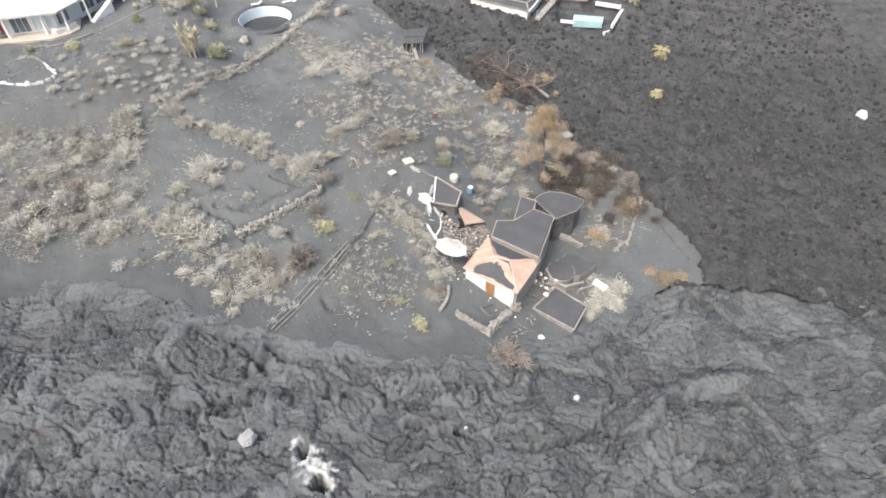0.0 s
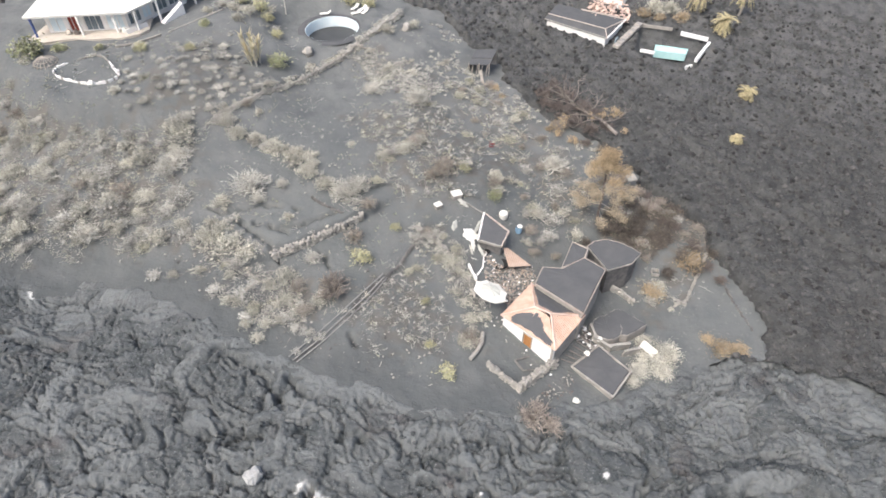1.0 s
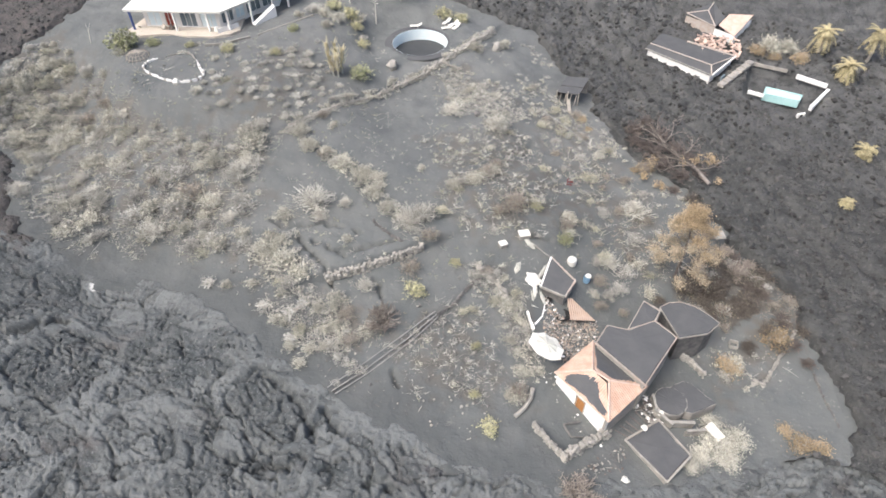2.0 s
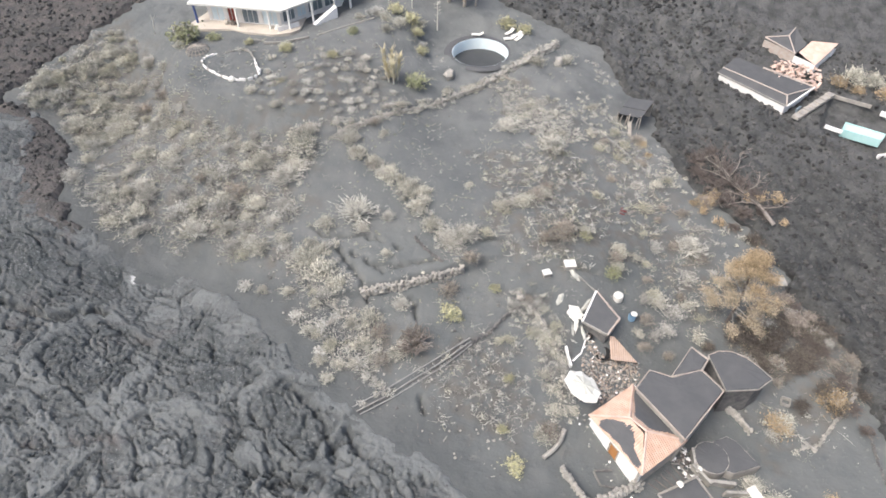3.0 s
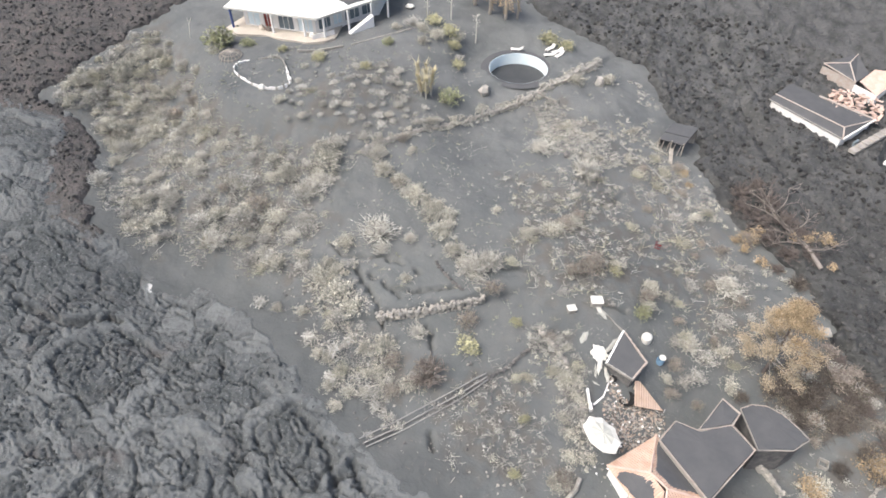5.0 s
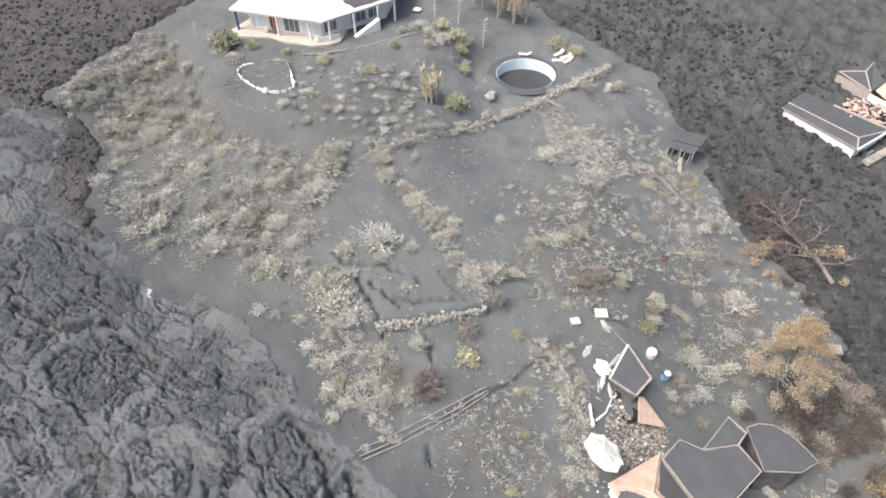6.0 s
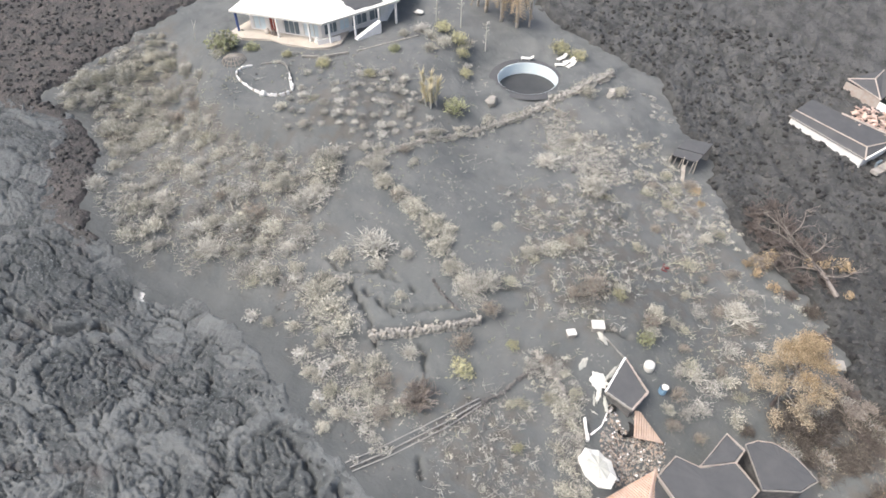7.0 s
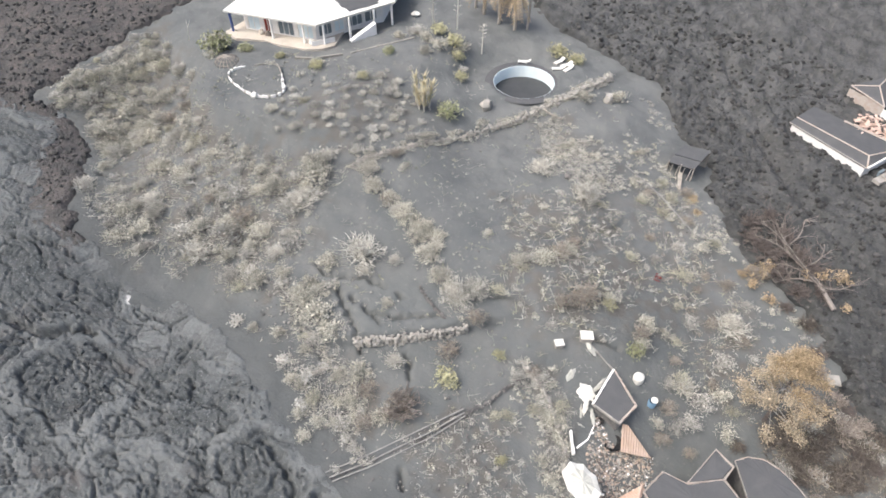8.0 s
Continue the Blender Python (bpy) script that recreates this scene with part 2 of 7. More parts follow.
# ---- shapes ----
class Shape:
    """Points and faces that grow into one mesh."""

    def __init__(self):
        self.v, self.f = [], []

    def add(self, verts, faces):
        o = len(self.v)
        self.v.extend([tuple(p) for p in verts])
        self.f.extend([tuple(o + i for i in q) for q in faces])
        return self

    def box(self, m, sx, sy, sz):
        """A box with chamfered long edges, centred at m."""
        c = min(sx, sy, sz) * 0.12
        ring = [(-sx / 2 + c, -sy / 2), (sx / 2 - c, -sy / 2), (sx / 2, -sy / 2 + c), (sx / 2, sy / 2 - c), (sx / 2 - c, sy / 2), (-sx / 2 + c, sy / 2), (-sx / 2, sy / 2 - c), (-sx / 2, -sy / 2 + c)]
        v = [m @ Vector((x, y, z)) for z in (-sz / 2, sz / 2) for x, y in ring]
        return self.add(v, [tuple(range(7, -1, -1)), tuple(range(8, 16))] + [(i, (i + 1) % 8, 8 + (i + 1) % 8, 8 + i) for i in range(8)])

    def prism(self, poly, z0, z1):
        """An upright prism over a polygon; z0 and z1 are heights or a height for each corner."""
        n = len(poly)
        lo = z0 if isinstance(z0, (list, tuple)) else [z0] * n
        hi = z1 if isinstance(z1, (list, tuple)) else [z1] * n
        area = sum(poly[i][0] * poly[(i + 1) % n][1] - poly[(i + 1) % n][0] * poly[i][1] for i in range(n))
        idx = list(range(n)) if area > 0 else list(range(n - 1, -1, -1))
        v = [(*poly[i][:2], lo[i]) for i in idx] + [(*poly[i][:2], hi[i]) for i in idx]
        return self.add(v, [tuple(range(n - 1, -1, -1)), tuple(range(n, 2 * n))] + [(i, (i + 1) % n, n + (i + 1) % n, n + i) for i in range(n)])

    def tube(self, pts, radii, sides=5):
        pts = [Vector(p) for p in pts]
        v, f = [], []
        for i, p in enumerate(pts):
            d = (pts[min(i + 1, len(pts) - 1)] - pts[max(i - 1, 0)]).normalized()
            a = d.cross(Vector((0.31, 0.17, 0.93))).normalized()
            b = d.cross(a)
            r = radii[i] if isinstance(radii, (list, tuple)) else radii
            v += [p + (a * math.cos(math.tau * j / sides) + b * math.sin(math.tau * j / sides)) * r for j in range(sides)]
        for i in range(len(pts) - 1):
            f += [(i * sides + j, i * sides + (j + 1) % sides, (i + 1) * sides + (j + 1) % sides, (i + 1) * sides + j) for j in range(sides)]
        if sides > 3:
            f += [tuple(range(sides - 1, -1, -1)), tuple((len(pts) - 1) * sides + j for j in range(sides))]
        return self.add(v, f)

    def rock(self, p, r, rng, flat=0.7):
        """A lump with eight uneven corners and chipped sides."""
        v = []
        turn = rng.uniform(0, math.tau)
        for z, k in ((-0.75, 0.8), (0.15, 1.0), (0.8, 0.55)):
            for j in range(5):
                a = turn + math.tau * (j + 0.35 * rng.uniform(-1, 1)) / 5
                q = r * k * rng.uniform(0.75, 1.15)
                v.append((p[0] + q * math.cos(a), p[1] + q * math.sin(a), p[2] + z * r * flat * rng.uniform(0.85, 1.15)))
        f = [(4, 3, 2, 1, 0), (10, 11, 12, 13, 14)]
        for s in (0, 5):
            f += [(s + j, s + (j + 1) % 5, s + 5 + (j + 1) % 5, s + 5 + j) for j in range(5)]
        return self.add(v, f)

    def leaf(self, p, size, rng, up=0.4):
        n = Vector((rng.uniform(-1, 1), rng.uniform(-1, 1), rng.uniform(-0.3, 1) + up)).normalized()
        a = n.orthogonal().normalized()
        a.rotate(Matrix.Rotation(rng.uniform(0, math.tau), 3, n))
        b = n.cross(a)
        p = Vector(p)
        w = size * rng.uniform(0.35, 0.6)
        return self.add([p - a * size, p - b * w + n * w * 0.3, p + a * size, p + b * w + n * w * 0.3], [(0, 1, 2, 3)])

    def sprig(self, p, size, rng):
        """A thin dry twig end, pointing up and away from the middle of its shrub."""
        d = Vector((p[0] + rng.uniform(-0.7, 0.7), p[1] + rng.uniform(-0.7, 0.7), abs(p[2]) + rng.uniform(-0.2, 0.8))).normalized()
        a = d.orthogonal().normalized()
        a.rotate(Matrix.Rotation(rng.uniform(0, math.tau), 3, d))
        p = Vector(p)
        w = size * rng.uniform(0.10, 0.17)
        return self.add([p - d * size * 0.6 - a * w, p - d * size * 0.6 + a * w, p + d * size], [(0, 1, 2)])

    def mesh(self, name, mat, smooth=False):
        me = bpy.data.meshes.new(name)
        me.from_pydata(self.v, [], self.f)
        me.materials.append(mat)
        if smooth:
            me.polygons.foreach_set("use_smooth", [True] * len(me.polygons))
        me.update()
        return me


def part(name, shape, mat, parent, label="", smooth=False):
    ob = new(name, shape.mesh(name, mat, smooth))
    ob.parent = parent
    return tagged(ob, label)


def thing(name, x, y, z, label, category, group=""):
    ob = new(name)
    ob.location = (x, y, z)
    ob.empty_display_size = 0.3
    return tagged(ob, label, category, group)


def single(name, shape, mat, label, category, group="", kind="", smooth=False):
    return tagged(new(name, shape.mesh(name, mat, smooth)), label, category, group, kind)


def wpart(name, shape, mat, parent, label="", smooth=False):
    """A part whose shape is given in world places."""
    o = parent.location if parent.parent is None else parent.parent.location
    s = Shape()
    s.v = [(p[0] - o[0], p[1] - o[1], p[2] - o[2]) for p in shape.v]
    s.f = shape.f
    return part(name, s, mat, parent, label, smooth)


# ---- noise and the lie of the land ----
GRAD = np.random.RandomState(7).uniform(0, math.tau, (256, 256))


def perlin(x, y, seed=0):
    x, y = np.asarray(x, float) + seed * 17.31, np.asarray(y, float) + seed * 9.77
    xi, yi = np.floor(x).astype(int), np.floor(y).astype(int)
    u, v = x - xi, y - yi

    def corner(dx, dy):
        g = GRAD[(xi + dx) % 256, (yi + dy) % 256]
        return np.cos(g) * (u - dx) + np.sin(g) * (v - dy)

    s, t = u * u * u * (u * (6 * u - 15) + 10), v * v * v * (v * (6 * v - 15) + 10)
    return 1.4 * ((corner(0, 0) * (1 - s) + corner(1, 0) * s) * (1 - t) + (corner(0, 1) * (1 - s) + corner(1, 1) * s) * t)


def fbm(x, y, octaves=4, seed=0):
    return sum(perlin(x * 2 ** i, y * 2 ** i, seed + i) / 2 ** i for i in range(octaves))


CELL = np.random.RandomState(11).uniform(0, 1, (128, 128, 3))


def worley(x, y, seed=0):
    """Distance to the nearest and second nearest cell point, the nearest one's chance number and the way to it."""
    x, y = x + seed * 13.7, y + seed * 5.3
    xi, yi = np.floor(x).astype(int), np.floor(y).astype(int)
    f1, f2 = np.full(x.shape, 9.0), np.full(x.shape, 9.0)
    tag, ox, oy = np.zeros(x.shape), np.zeros(x.shape), np.zeros(x.shape)
    for dx in (-1, 0, 1):
        for dy in (-1, 0, 1):
            c = CELL[(xi + dx) % 128, (yi + dy) % 128]
            px, py = xi + dx + c[..., 0] - x, yi + dy + c[..., 1] - y
            d = np.hypot(px, py)
            near = d < f1
            f2 = np.where(near, f1, np.minimum(f2, d))
            tag, ox, oy = np.where(near, c[..., 2], tag), np.where(near, px, ox), np.where(near, py, oy)
            f1 = np.where(near, d, f1)
    return f1, f2, tag, ox, oy


def smooth(v, lo, hi):
    k = np.clip((v - lo) / (hi - lo), 0, 1)
    return k * k * (3 - 2 * k)


def line_distance(x, y, pts):
    """Distance to a polyline, and on which side (left of its way: plus)."""
    best, side = np.full(np.shape(x), 1e9), np.ones(np.shape(x))
    for (ax, ay), (bx, by) in zip(pts, pts[1:]):
        ux, uy = bx - ax, by - ay
        t = np.clip(((x - ax) * ux + (y - ay) * uy) / (ux * ux + uy * uy), 0, 1)
        d = np.hypot(x - ax - t * ux, y - ay - t * uy)
        s = np.sign(ux * (y - ay) - uy * (x - ax))
        side = np.where(d < best, s, side)
        best = np.minimum(best, d)
    return best, side


def inside(x, y, poly):
    """Signed distance to a closed outline, plus inside."""
    odd = np.zeros(np.shape(x), bool)
    for (ax, ay), (bx, by) in zip(poly, poly[1:] + poly[:1]):
        cut = (ay > y) != (by > y)
        odd ^= cut & (x < (bx - ax) * (y - ay) / ((by - ay) if by != ay else 1e-9) + ax)
    d, _ = line_distance(x, y, poly + poly[:1])
    return np.where(odd, d, -d)


# broad slope, rising away and to the west, with swells and level garden pads
SLOPE = (19.07, -5.13, 4.52, 0.46, -0.89, 0.04)
SWELLS = [(18, 60, 16, -2.84), (-48, 78, 10, 3.42), (-18, 66, 16, 2.84), (0, 114, 24, -2.75), (-72, 66, 10, -4.02), (-48, 48, 10, -3.37), (-6, 72, 10, 2.64), (-18, 102, 10, 2.0), (-42, 84, 24, 2.84)]
PADS = [(-57, 79, 7, 13, 29.6), (-62, 97, 17, 26, 29.7), (-29.35, 101.1, 7.0, 11, 26.0), (-21, 86, 5, 14.5, 23.5)]
# garden walls with a step of the ground behind them: line, height, reach
TERRACE_WALL = [(-24.6, 55.5), (-21.7, 57.3), (-17.8, 60.2), (-15.5, 62.3)]
UPPER_WALL = [(-38.0, 74.0), (-35.5, 78.0), (-33.0, 82.6), (-29.5, 90.0), (-25.1, 96.2), (-22.3, 101.0), (-19.9, 110.7)]
LOWER_KERB = [(-18.9, 43.8), (-15.4, 48.6), (-12.3, 53.6), (-10.1, 57.0), (-8.4, 60.9)]
HEDGE_LINE = [(-37.4, 74.3), (-34.5, 72.3), (-31.8, 71.8), (-27.8, 70.4), (-22.8, 68.2), (-20.9, 66.0), (-17.0, 63.5)]
STEPS = [(TERRACE_WALL, 1.2, 4.0), (UPPER_WALL, 0.45, 4.0), (LOWER_KERB, 0.35, 3.0)]
FISSURES = [[(-33.9, 60.7), (-32.3, 60.4), (-30.4, 60.8), (-28.5, 61.6), (-27.0, 62.0), (-25.3, 61.9)], [(-30.2, 59.2), (-28.2, 58.3), (-26.6, 57.2), (-25.3, 56.5), (-23.6, 55.0)], [(-28.1, 59.4), (-27.1, 58.8)],
            [(-26.3, 59.1), (-25.1, 58.4), (-23.4, 58.2)], [(-23.7, 61.9), (-22.9, 61.6)], [(-25.3, 58.6), (-22.7, 59.2), (-18.6, 61.6)], [(-19.6, 57.2), (-18.5, 56.4), (-17.5, 55.2)],
            [(-31.4, 55.5), (-30.4, 54.0), (-27.9, 53.1), (-25.3, 51.9)], [(-13.7, 47.7), (-12.8, 46.7)], [(-67.7, 57.8), (-65.1, 58.1), (-64.2, 59.2)], [(-63.5, 53.3), (-61.2, 54.1)],
            [(-52.2, 63.2), (-48.6, 61.4)], [(-15.4, 66.5), (-10.6, 68.0)], [(-5.6, 68.6), (-3.5, 68.7), (-2.0, 68.9), (-1.3, 69.3)], [(2.3, 81.5), (3.0, 80.9)], [(3.4, 78.9), (4.5, 78.6)],
            [(-9.0, 82.4), (-8.8, 83.8)], [(-8.4, 83.4), (-8.3, 85.1)], [(-8.0, 85.1), (-8.0, 87.0)]]
POOL = (-29.35, 101.1, 4.25)


def land(x, y):
    """Height of the old ground."""
    x, y = np.asarray(x, float), np.asarray(y, float)
    u, v = (np.clip(x, -140, 110) + 10) / 50, (np.clip(y, 0, 190) - 70) / 40
    z = SLOPE[0] + SLOPE[1] * u + SLOPE[2] * v + SLOPE[3] * u * u + SLOPE[4] * u * v + SLOPE[5] * v * v
    for bx, by, s, a in SWELLS:
        z = z + a * np.exp(-((x - bx) ** 2 + (y - by) ** 2) / s ** 2)
    for bx, by, r0, r1, h in PADS:
        z = z + (h - z) * (1 - smooth(np.hypot(x - bx, y - by), r0, r1))
    for pts, h, reach in STEPS:
        d, s = line_distance(x, y, pts)
        k = np.exp(-(d / reach) ** 2)
        z = z + h * 0.5 * k * s * smooth(d, 0.0, 0.25)
    return z


def land1(x, y):
    return float(land(np.array([x]), np.array([y]))[0])


ISLAND = [(-53, 48.5), (-45.5, 50.3), (-38, 49), (-31, 47), (-27, 45.5), (-22.7, 44.2), (-18.9, 43.3), (-15, 42.2), (-9, 42.3), (-5, 41), (1, 42.6), (4.3, 41.6), (10.3, 44.5), (15.2, 45.6), (19.4, 49.4),
          (24, 51.6), (27, 54.6), (32, 55.4), (33.4, 58.3), (32.3, 63.7), (28.7, 68.8), (27, 73.9), (24.6, 76), (19.4, 79), (18.4, 82.5), (12.9, 87.2), (6, 91), (2.5, 94), (-2.2, 99.8),
          (-2.4, 104), (-8.4, 106.6), (-14.3, 114.5), (-20, 114.7), (-25.4, 114.6), (-31, 115.2), (-35.6, 117), (-45, 126), (-70, 128), (-80, 100), (-81, 84), (-83, 74), (-84.3, 68), (-84, 62.8), (-76.4, 63.0), (-70.2, 59.3), (-64.5, 52.4), (-58.5, 49.7)]
WEST_FRONT = [(-46, 60), (-53.5, 49.0), (-58.5, 49.4), (-66.7, 49.0), (-75.8, 55.6), (-80.4, 61.6), (-83.5, 60), (-95, 57.5), (-150, 60)]
EAST_FRONT = [(26, 54), (33, 56), (45, 53), (62, 50), (150, 44)]


def island(x, y):
    return inside(x, y, ISLAND) + 0.9 * perlin(x / 2.6, y / 2.6, 3) + 0.5 * perlin(x / 0.9, y / 0.9, 4)


def sheet(name, xs, ys, height, mat, keep=None, marks=()):
    """A grid of ground; keep: which of its points stay."""
    gx, gy = np.meshgrid(xs, ys)
    z = height(gx, gy)
    nx, ny = len(xs), len(ys)
    verts = np.stack([gx, gy, z], -1).reshape(-1, 3)
    i = np.arange(nx * ny).reshape(ny, nx)
    quads = np.stack([i[:-1, :-1], i[:-1, 1:], i[1:, 1:], i[1:, :-1]], -1).reshape(-1, 4)
    values = {key: make(gx, gy).reshape(-1) for key, make in marks}
    if keep is not None:
        ok = keep(gx, gy).reshape(-1)
        quads = quads[ok[quads].any(1)]
        used = np.zeros(nx * ny, bool)
        used[quads.reshape(-1)] = True
        renum = np.cumsum(used) - 1
        verts, quads = verts[used], renum[quads]
        values = {key: v[used] for key, v in values.items()}
    me = bpy.data.meshes.new(name)
    me.vertices.add(len(verts))
    me.vertices.foreach_set("co", verts.astype(np.float32).reshape(-1))
    me.loops.add(quads.size)
    me.loops.foreach_set("vertex_index", quads.astype(np.int32).reshape(-1))
    me.polygons.add(len(quads))
    me.polygons.foreach_set("loop_start", np.arange(0, quads.size, 4, dtype=np.int32))
    me.polygons.foreach_set("loop_total", np.full(len(quads), 4, dtype=np.int32))
    me.polygons.foreach_set("use_smooth", np.ones(len(quads), bool))
    me.update(calc_edges=True)
    for key, v in values.items():
        me.attributes.new(key, "FLOAT", "POINT").data.foreach_set("value", v.astype(np.float32))
    me.materials.append(mat)
    return new(name, me)


# where scrub stands thick
SCRUB = {"west": [(-82, 68), (-74, 79), (-61, 71), (-53, 69), (-39, 72), (-36, 63), (-37, 59), (-40, 54), (-50, 53), (-59, 51), (-71, 60)],
         "north": [(-25.5, 95), (-20.3, 98), (-13, 95.5), (-9, 91), (-12.5, 85.6), (-18.5, 88.6)],
         "middle": [(-22, 80), (-10, 90), (1, 77), (-1, 68), (-12, 65)],
         "east": [(-10, 94), (-2, 98), (9, 83), (15, 76), (13, 70), (4, 74), (-2, 81)],
         "south": [(-44, 56), (-37, 58), (-25, 54), (-16, 51), (-19, 47), (-24, 47), (-32, 52)],
         "path": [(-10, 62), (-6, 63.5), (-2.5, 60), (0, 57), (1.0, 53), (0.4, 49.5), (-1.8, 49.5), (-2.5, 54), (-5, 58)],
         "thicket": [(12, 68), (14, 73), (17, 79), (24, 77.5), (29.5, 75), (29.3, 69), (24, 66.5), (18, 69)],
         "yard": [(18.5, 60.5), (20, 65.5), (26, 66), (24, 60.5), (21, 59)],
         "lower": [(-16, 50), (-9, 59), (-2, 53), (-3, 48), (-10, 46)],
         "garden": [(-52, 77), (-43, 89), (-34, 84), (-39, 74), (-49, 71)],
         "rim": [(-83.5, 64.2), (-76, 63.8), (-70, 60.2), (-64.8, 53.4), (-58, 50.6), (-52, 50.4), (-56, 54), (-62, 57), (-67, 63), (-74, 66)],
         "corner": [(-86, 63), (-84, 70), (-82, 82), (-66, 73.5), (-70, 61.2), (-78, 63.2)]}



def litter(x, y):
    """Dry litter that tints the ash where scrub stands."""
    m = np.zeros(x.shape)
    for area, poly in SCRUB.items():
        m = np.maximum(m, smooth(inside(x, y, poly) + 3.0 * fbm(x / 4, y / 4, 3, 17), -1.5, 2.5))
    return 0.8 * m * smooth(fbm(x / 1.4, y / 1.4, 3, 18), -0.45, 0.4)


def lava_grit(x, y):
    """Dark grit blown off the fresh lava over the ash beside it."""
    south = smooth(75 - y, 8, 22) * smooth(14 - x, 0, 16)
    return 0.75 * south * (1 - smooth(island(x, y) + 3.5 * fbm(x / 6, y / 6, 3, 26), 0.0, 9.0))


def ash_haze(x, y):
    """Distance haze painted into the ash colour, paler up the upper terraces."""
    return 0.5 * smooth(y + 6 * fbm(x / 10, y / 10, 2, 27), 70, 98) * smooth(fbm(x / 3, y / 3, 3, 28), -0.7, 0.5)


def ground_height(x, y):
    z = land(x, y)
    s = island(x, y)
    z = z + 0.22 * fbm(x / 9, y / 9, 2, 21) + 0.11 * fbm(x / 1.7, y / 1.7, 3, 22) + 0.16 * litter(x, y) * fbm(x / 0.6, y / 0.6, 2, 24)
    for pts in FISSURES:
        d, _ = line_distance(x + 0.35 * perlin(x / 1.1, y / 1.1, 31), y + 0.35 * perlin(x / 1.1, y / 1.1, 32), pts)
        z = z - 1.1 * (1 - smooth(d, 0.02, 0.27))
    pit = np.hypot(x - POOL[0], y - POOL[1])
    z = np.where(pit < POOL[2] + 0.30, 23.6, z)
    pit2 = inside(x, y, [(24.2, 114.1), (29.2, 113.4), (29.8, 115.2), (24.5, 116.1)])
    z = np.where(pit2 > -0.2, 18.2, z)
    return z - 2.6 * smooth(-s, 0.7, 3.0)


core_x, core_y = np.arange(-86, 36.1, 0.28), np.arange(39.5, 128, 0.28)
gx = np.concatenate([[-2600, -1200, -600, -320, -200, -150], np.arange(-125, -86.5, 2.0), core_x, np.arange(38, 110, 2.0), [140, 200, 320, 600, 1200, 2600]])
gy = np.concatenate([[-2600, -1200, -500, -200, -90, -40, -10], np.arange(8, 39, 2.0), core_y, np.arange(130, 180, 2.0), [200, 260, 400, 700, 1300, 2600]])
tagged(sheet("ground", gx, gy, ground_height, ASH, None, (("dust", litter), ("grit", lava_grit), ("pale", ash_haze))), "grey volcanic ash lying deep over a terraced garden slope", "ground", kind="structure")

# ---- lava ----
COILS = [(-47.3, 37.2, 6.2), (-24.5, 40.2, 5.0), (-34.5, 33.0, 4.5), (-20.5, 34.6, 3.5), (-9.0, 35.2, 2.6), (29.0, 33.0, 7.5), (-2.0, 36.5, 3.0)]
LAVA_CRACKS = [([(7.4, 32.0), (9.5, 32.0), (12.5, 32.6), (15.0, 33.0), (16.6, 34.2), (17.4, 35.5), (18.4, 37.6), (19.3, 39.0)], 0.30, 0.9),
               ([(16.6, 34.2), (18.4, 33.6), (20.0, 33.9)], 0.22, 0.6),
               ([(-61, 37.8), (-57, 38.6), (-55.0, 39.0), (-53.6, 40.6), (-52.3, 42.1), (-50.6, 42.4)], 0.45, 1.2),
               ([(-26.5, 43.2), (-23.0, 42.3), (-20.5, 40.6), (-18.3, 38.6)], 0.35, 0.9),
               ([(-19.0, 41.8), (-17.2, 40.6), (-16.0, 40.2)], 0.35, 0.9),
               ([(-22.8, 34.2), (-21.4, 35.2), (-19.6, 35.4)], 0.35, 0.8),
               ([(-12.2, 36.4), (-10.6, 37.4), (-9.6, 36.6)], 0.35, 0.8),
               ([(24.5, 32.4), (27.0, 31.6), (30.0, 31.8)], 0.3, 0.8)]
CALM = [(-9, 29.5, 5.0), (-16, 34.5, 3.5), (-50, 43.5, 3.2), (-56, 34, 4), (15, 37, 4.0), (-70, 50, 7), (-79, 56, 7), (-60, 45, 7), (-46, 44, 5), (-36, 44, 4)]
# places where the crust broke late and caught little ash: centre, reach
FRESH = [(-58.6, 43.6, 6.5), (-64.0, 42.0, 5.0), (-54.0, 46.0, 4.0), (-20.5, 38.8, 3.0)]
SKYLIGHTS = [(1.8, 33.1, 0.55, 0.45), (-13.7, 30.5, 0.55, 1.15), (-11.6, 27.2, 1.0, 0.7)]
CRUSTS = [(-13.3, 29.9, 1.6), (-12.6, 28.8, 1.5), (-11.2, 28.6, 1.0), (-14.3, 31.2, 0.7), (-10.9, 27.2, 1.1), (14.6, 37.6, 0.4), (-51.5, 47.6, 0.6), (2.5, 33.6, 0.25)]


def crease(v, sharp):
    """Deep thin furrows where a noise crosses nought."""
    return -np.clip(1 - np.abs(v), 0, 1) ** sharp


def lava_warp(x, y):
    """Plan coordinates dragged about by the flow, so that lobes bend and stretch, their edges ragged."""
    u = x + 2.1 * fbm(x / 8, y / 8, 2, 41) + 0.42 * fbm(x / 1.7, y / 1.7, 3, 47)
    v = y + 2.1 * fbm(x / 8, y / 8, 2, 43) + 0.42 * fbm(x / 1.7, y / 1.7, 3, 48)
    return u, v


def coil_distance(x, y, cx, cy):
    return np.hypot(x - cx + 1.5 * perlin(x / 3.2, y / 3.2, 61) + 0.3 * perlin(x / 0.9, y / 0.9, 64), (y - cy + 1.5 * perlin(x / 3.2, y / 3.2, 62) + 0.3 * perlin(x / 0.9, y / 0.9, 65)) * 1.15)


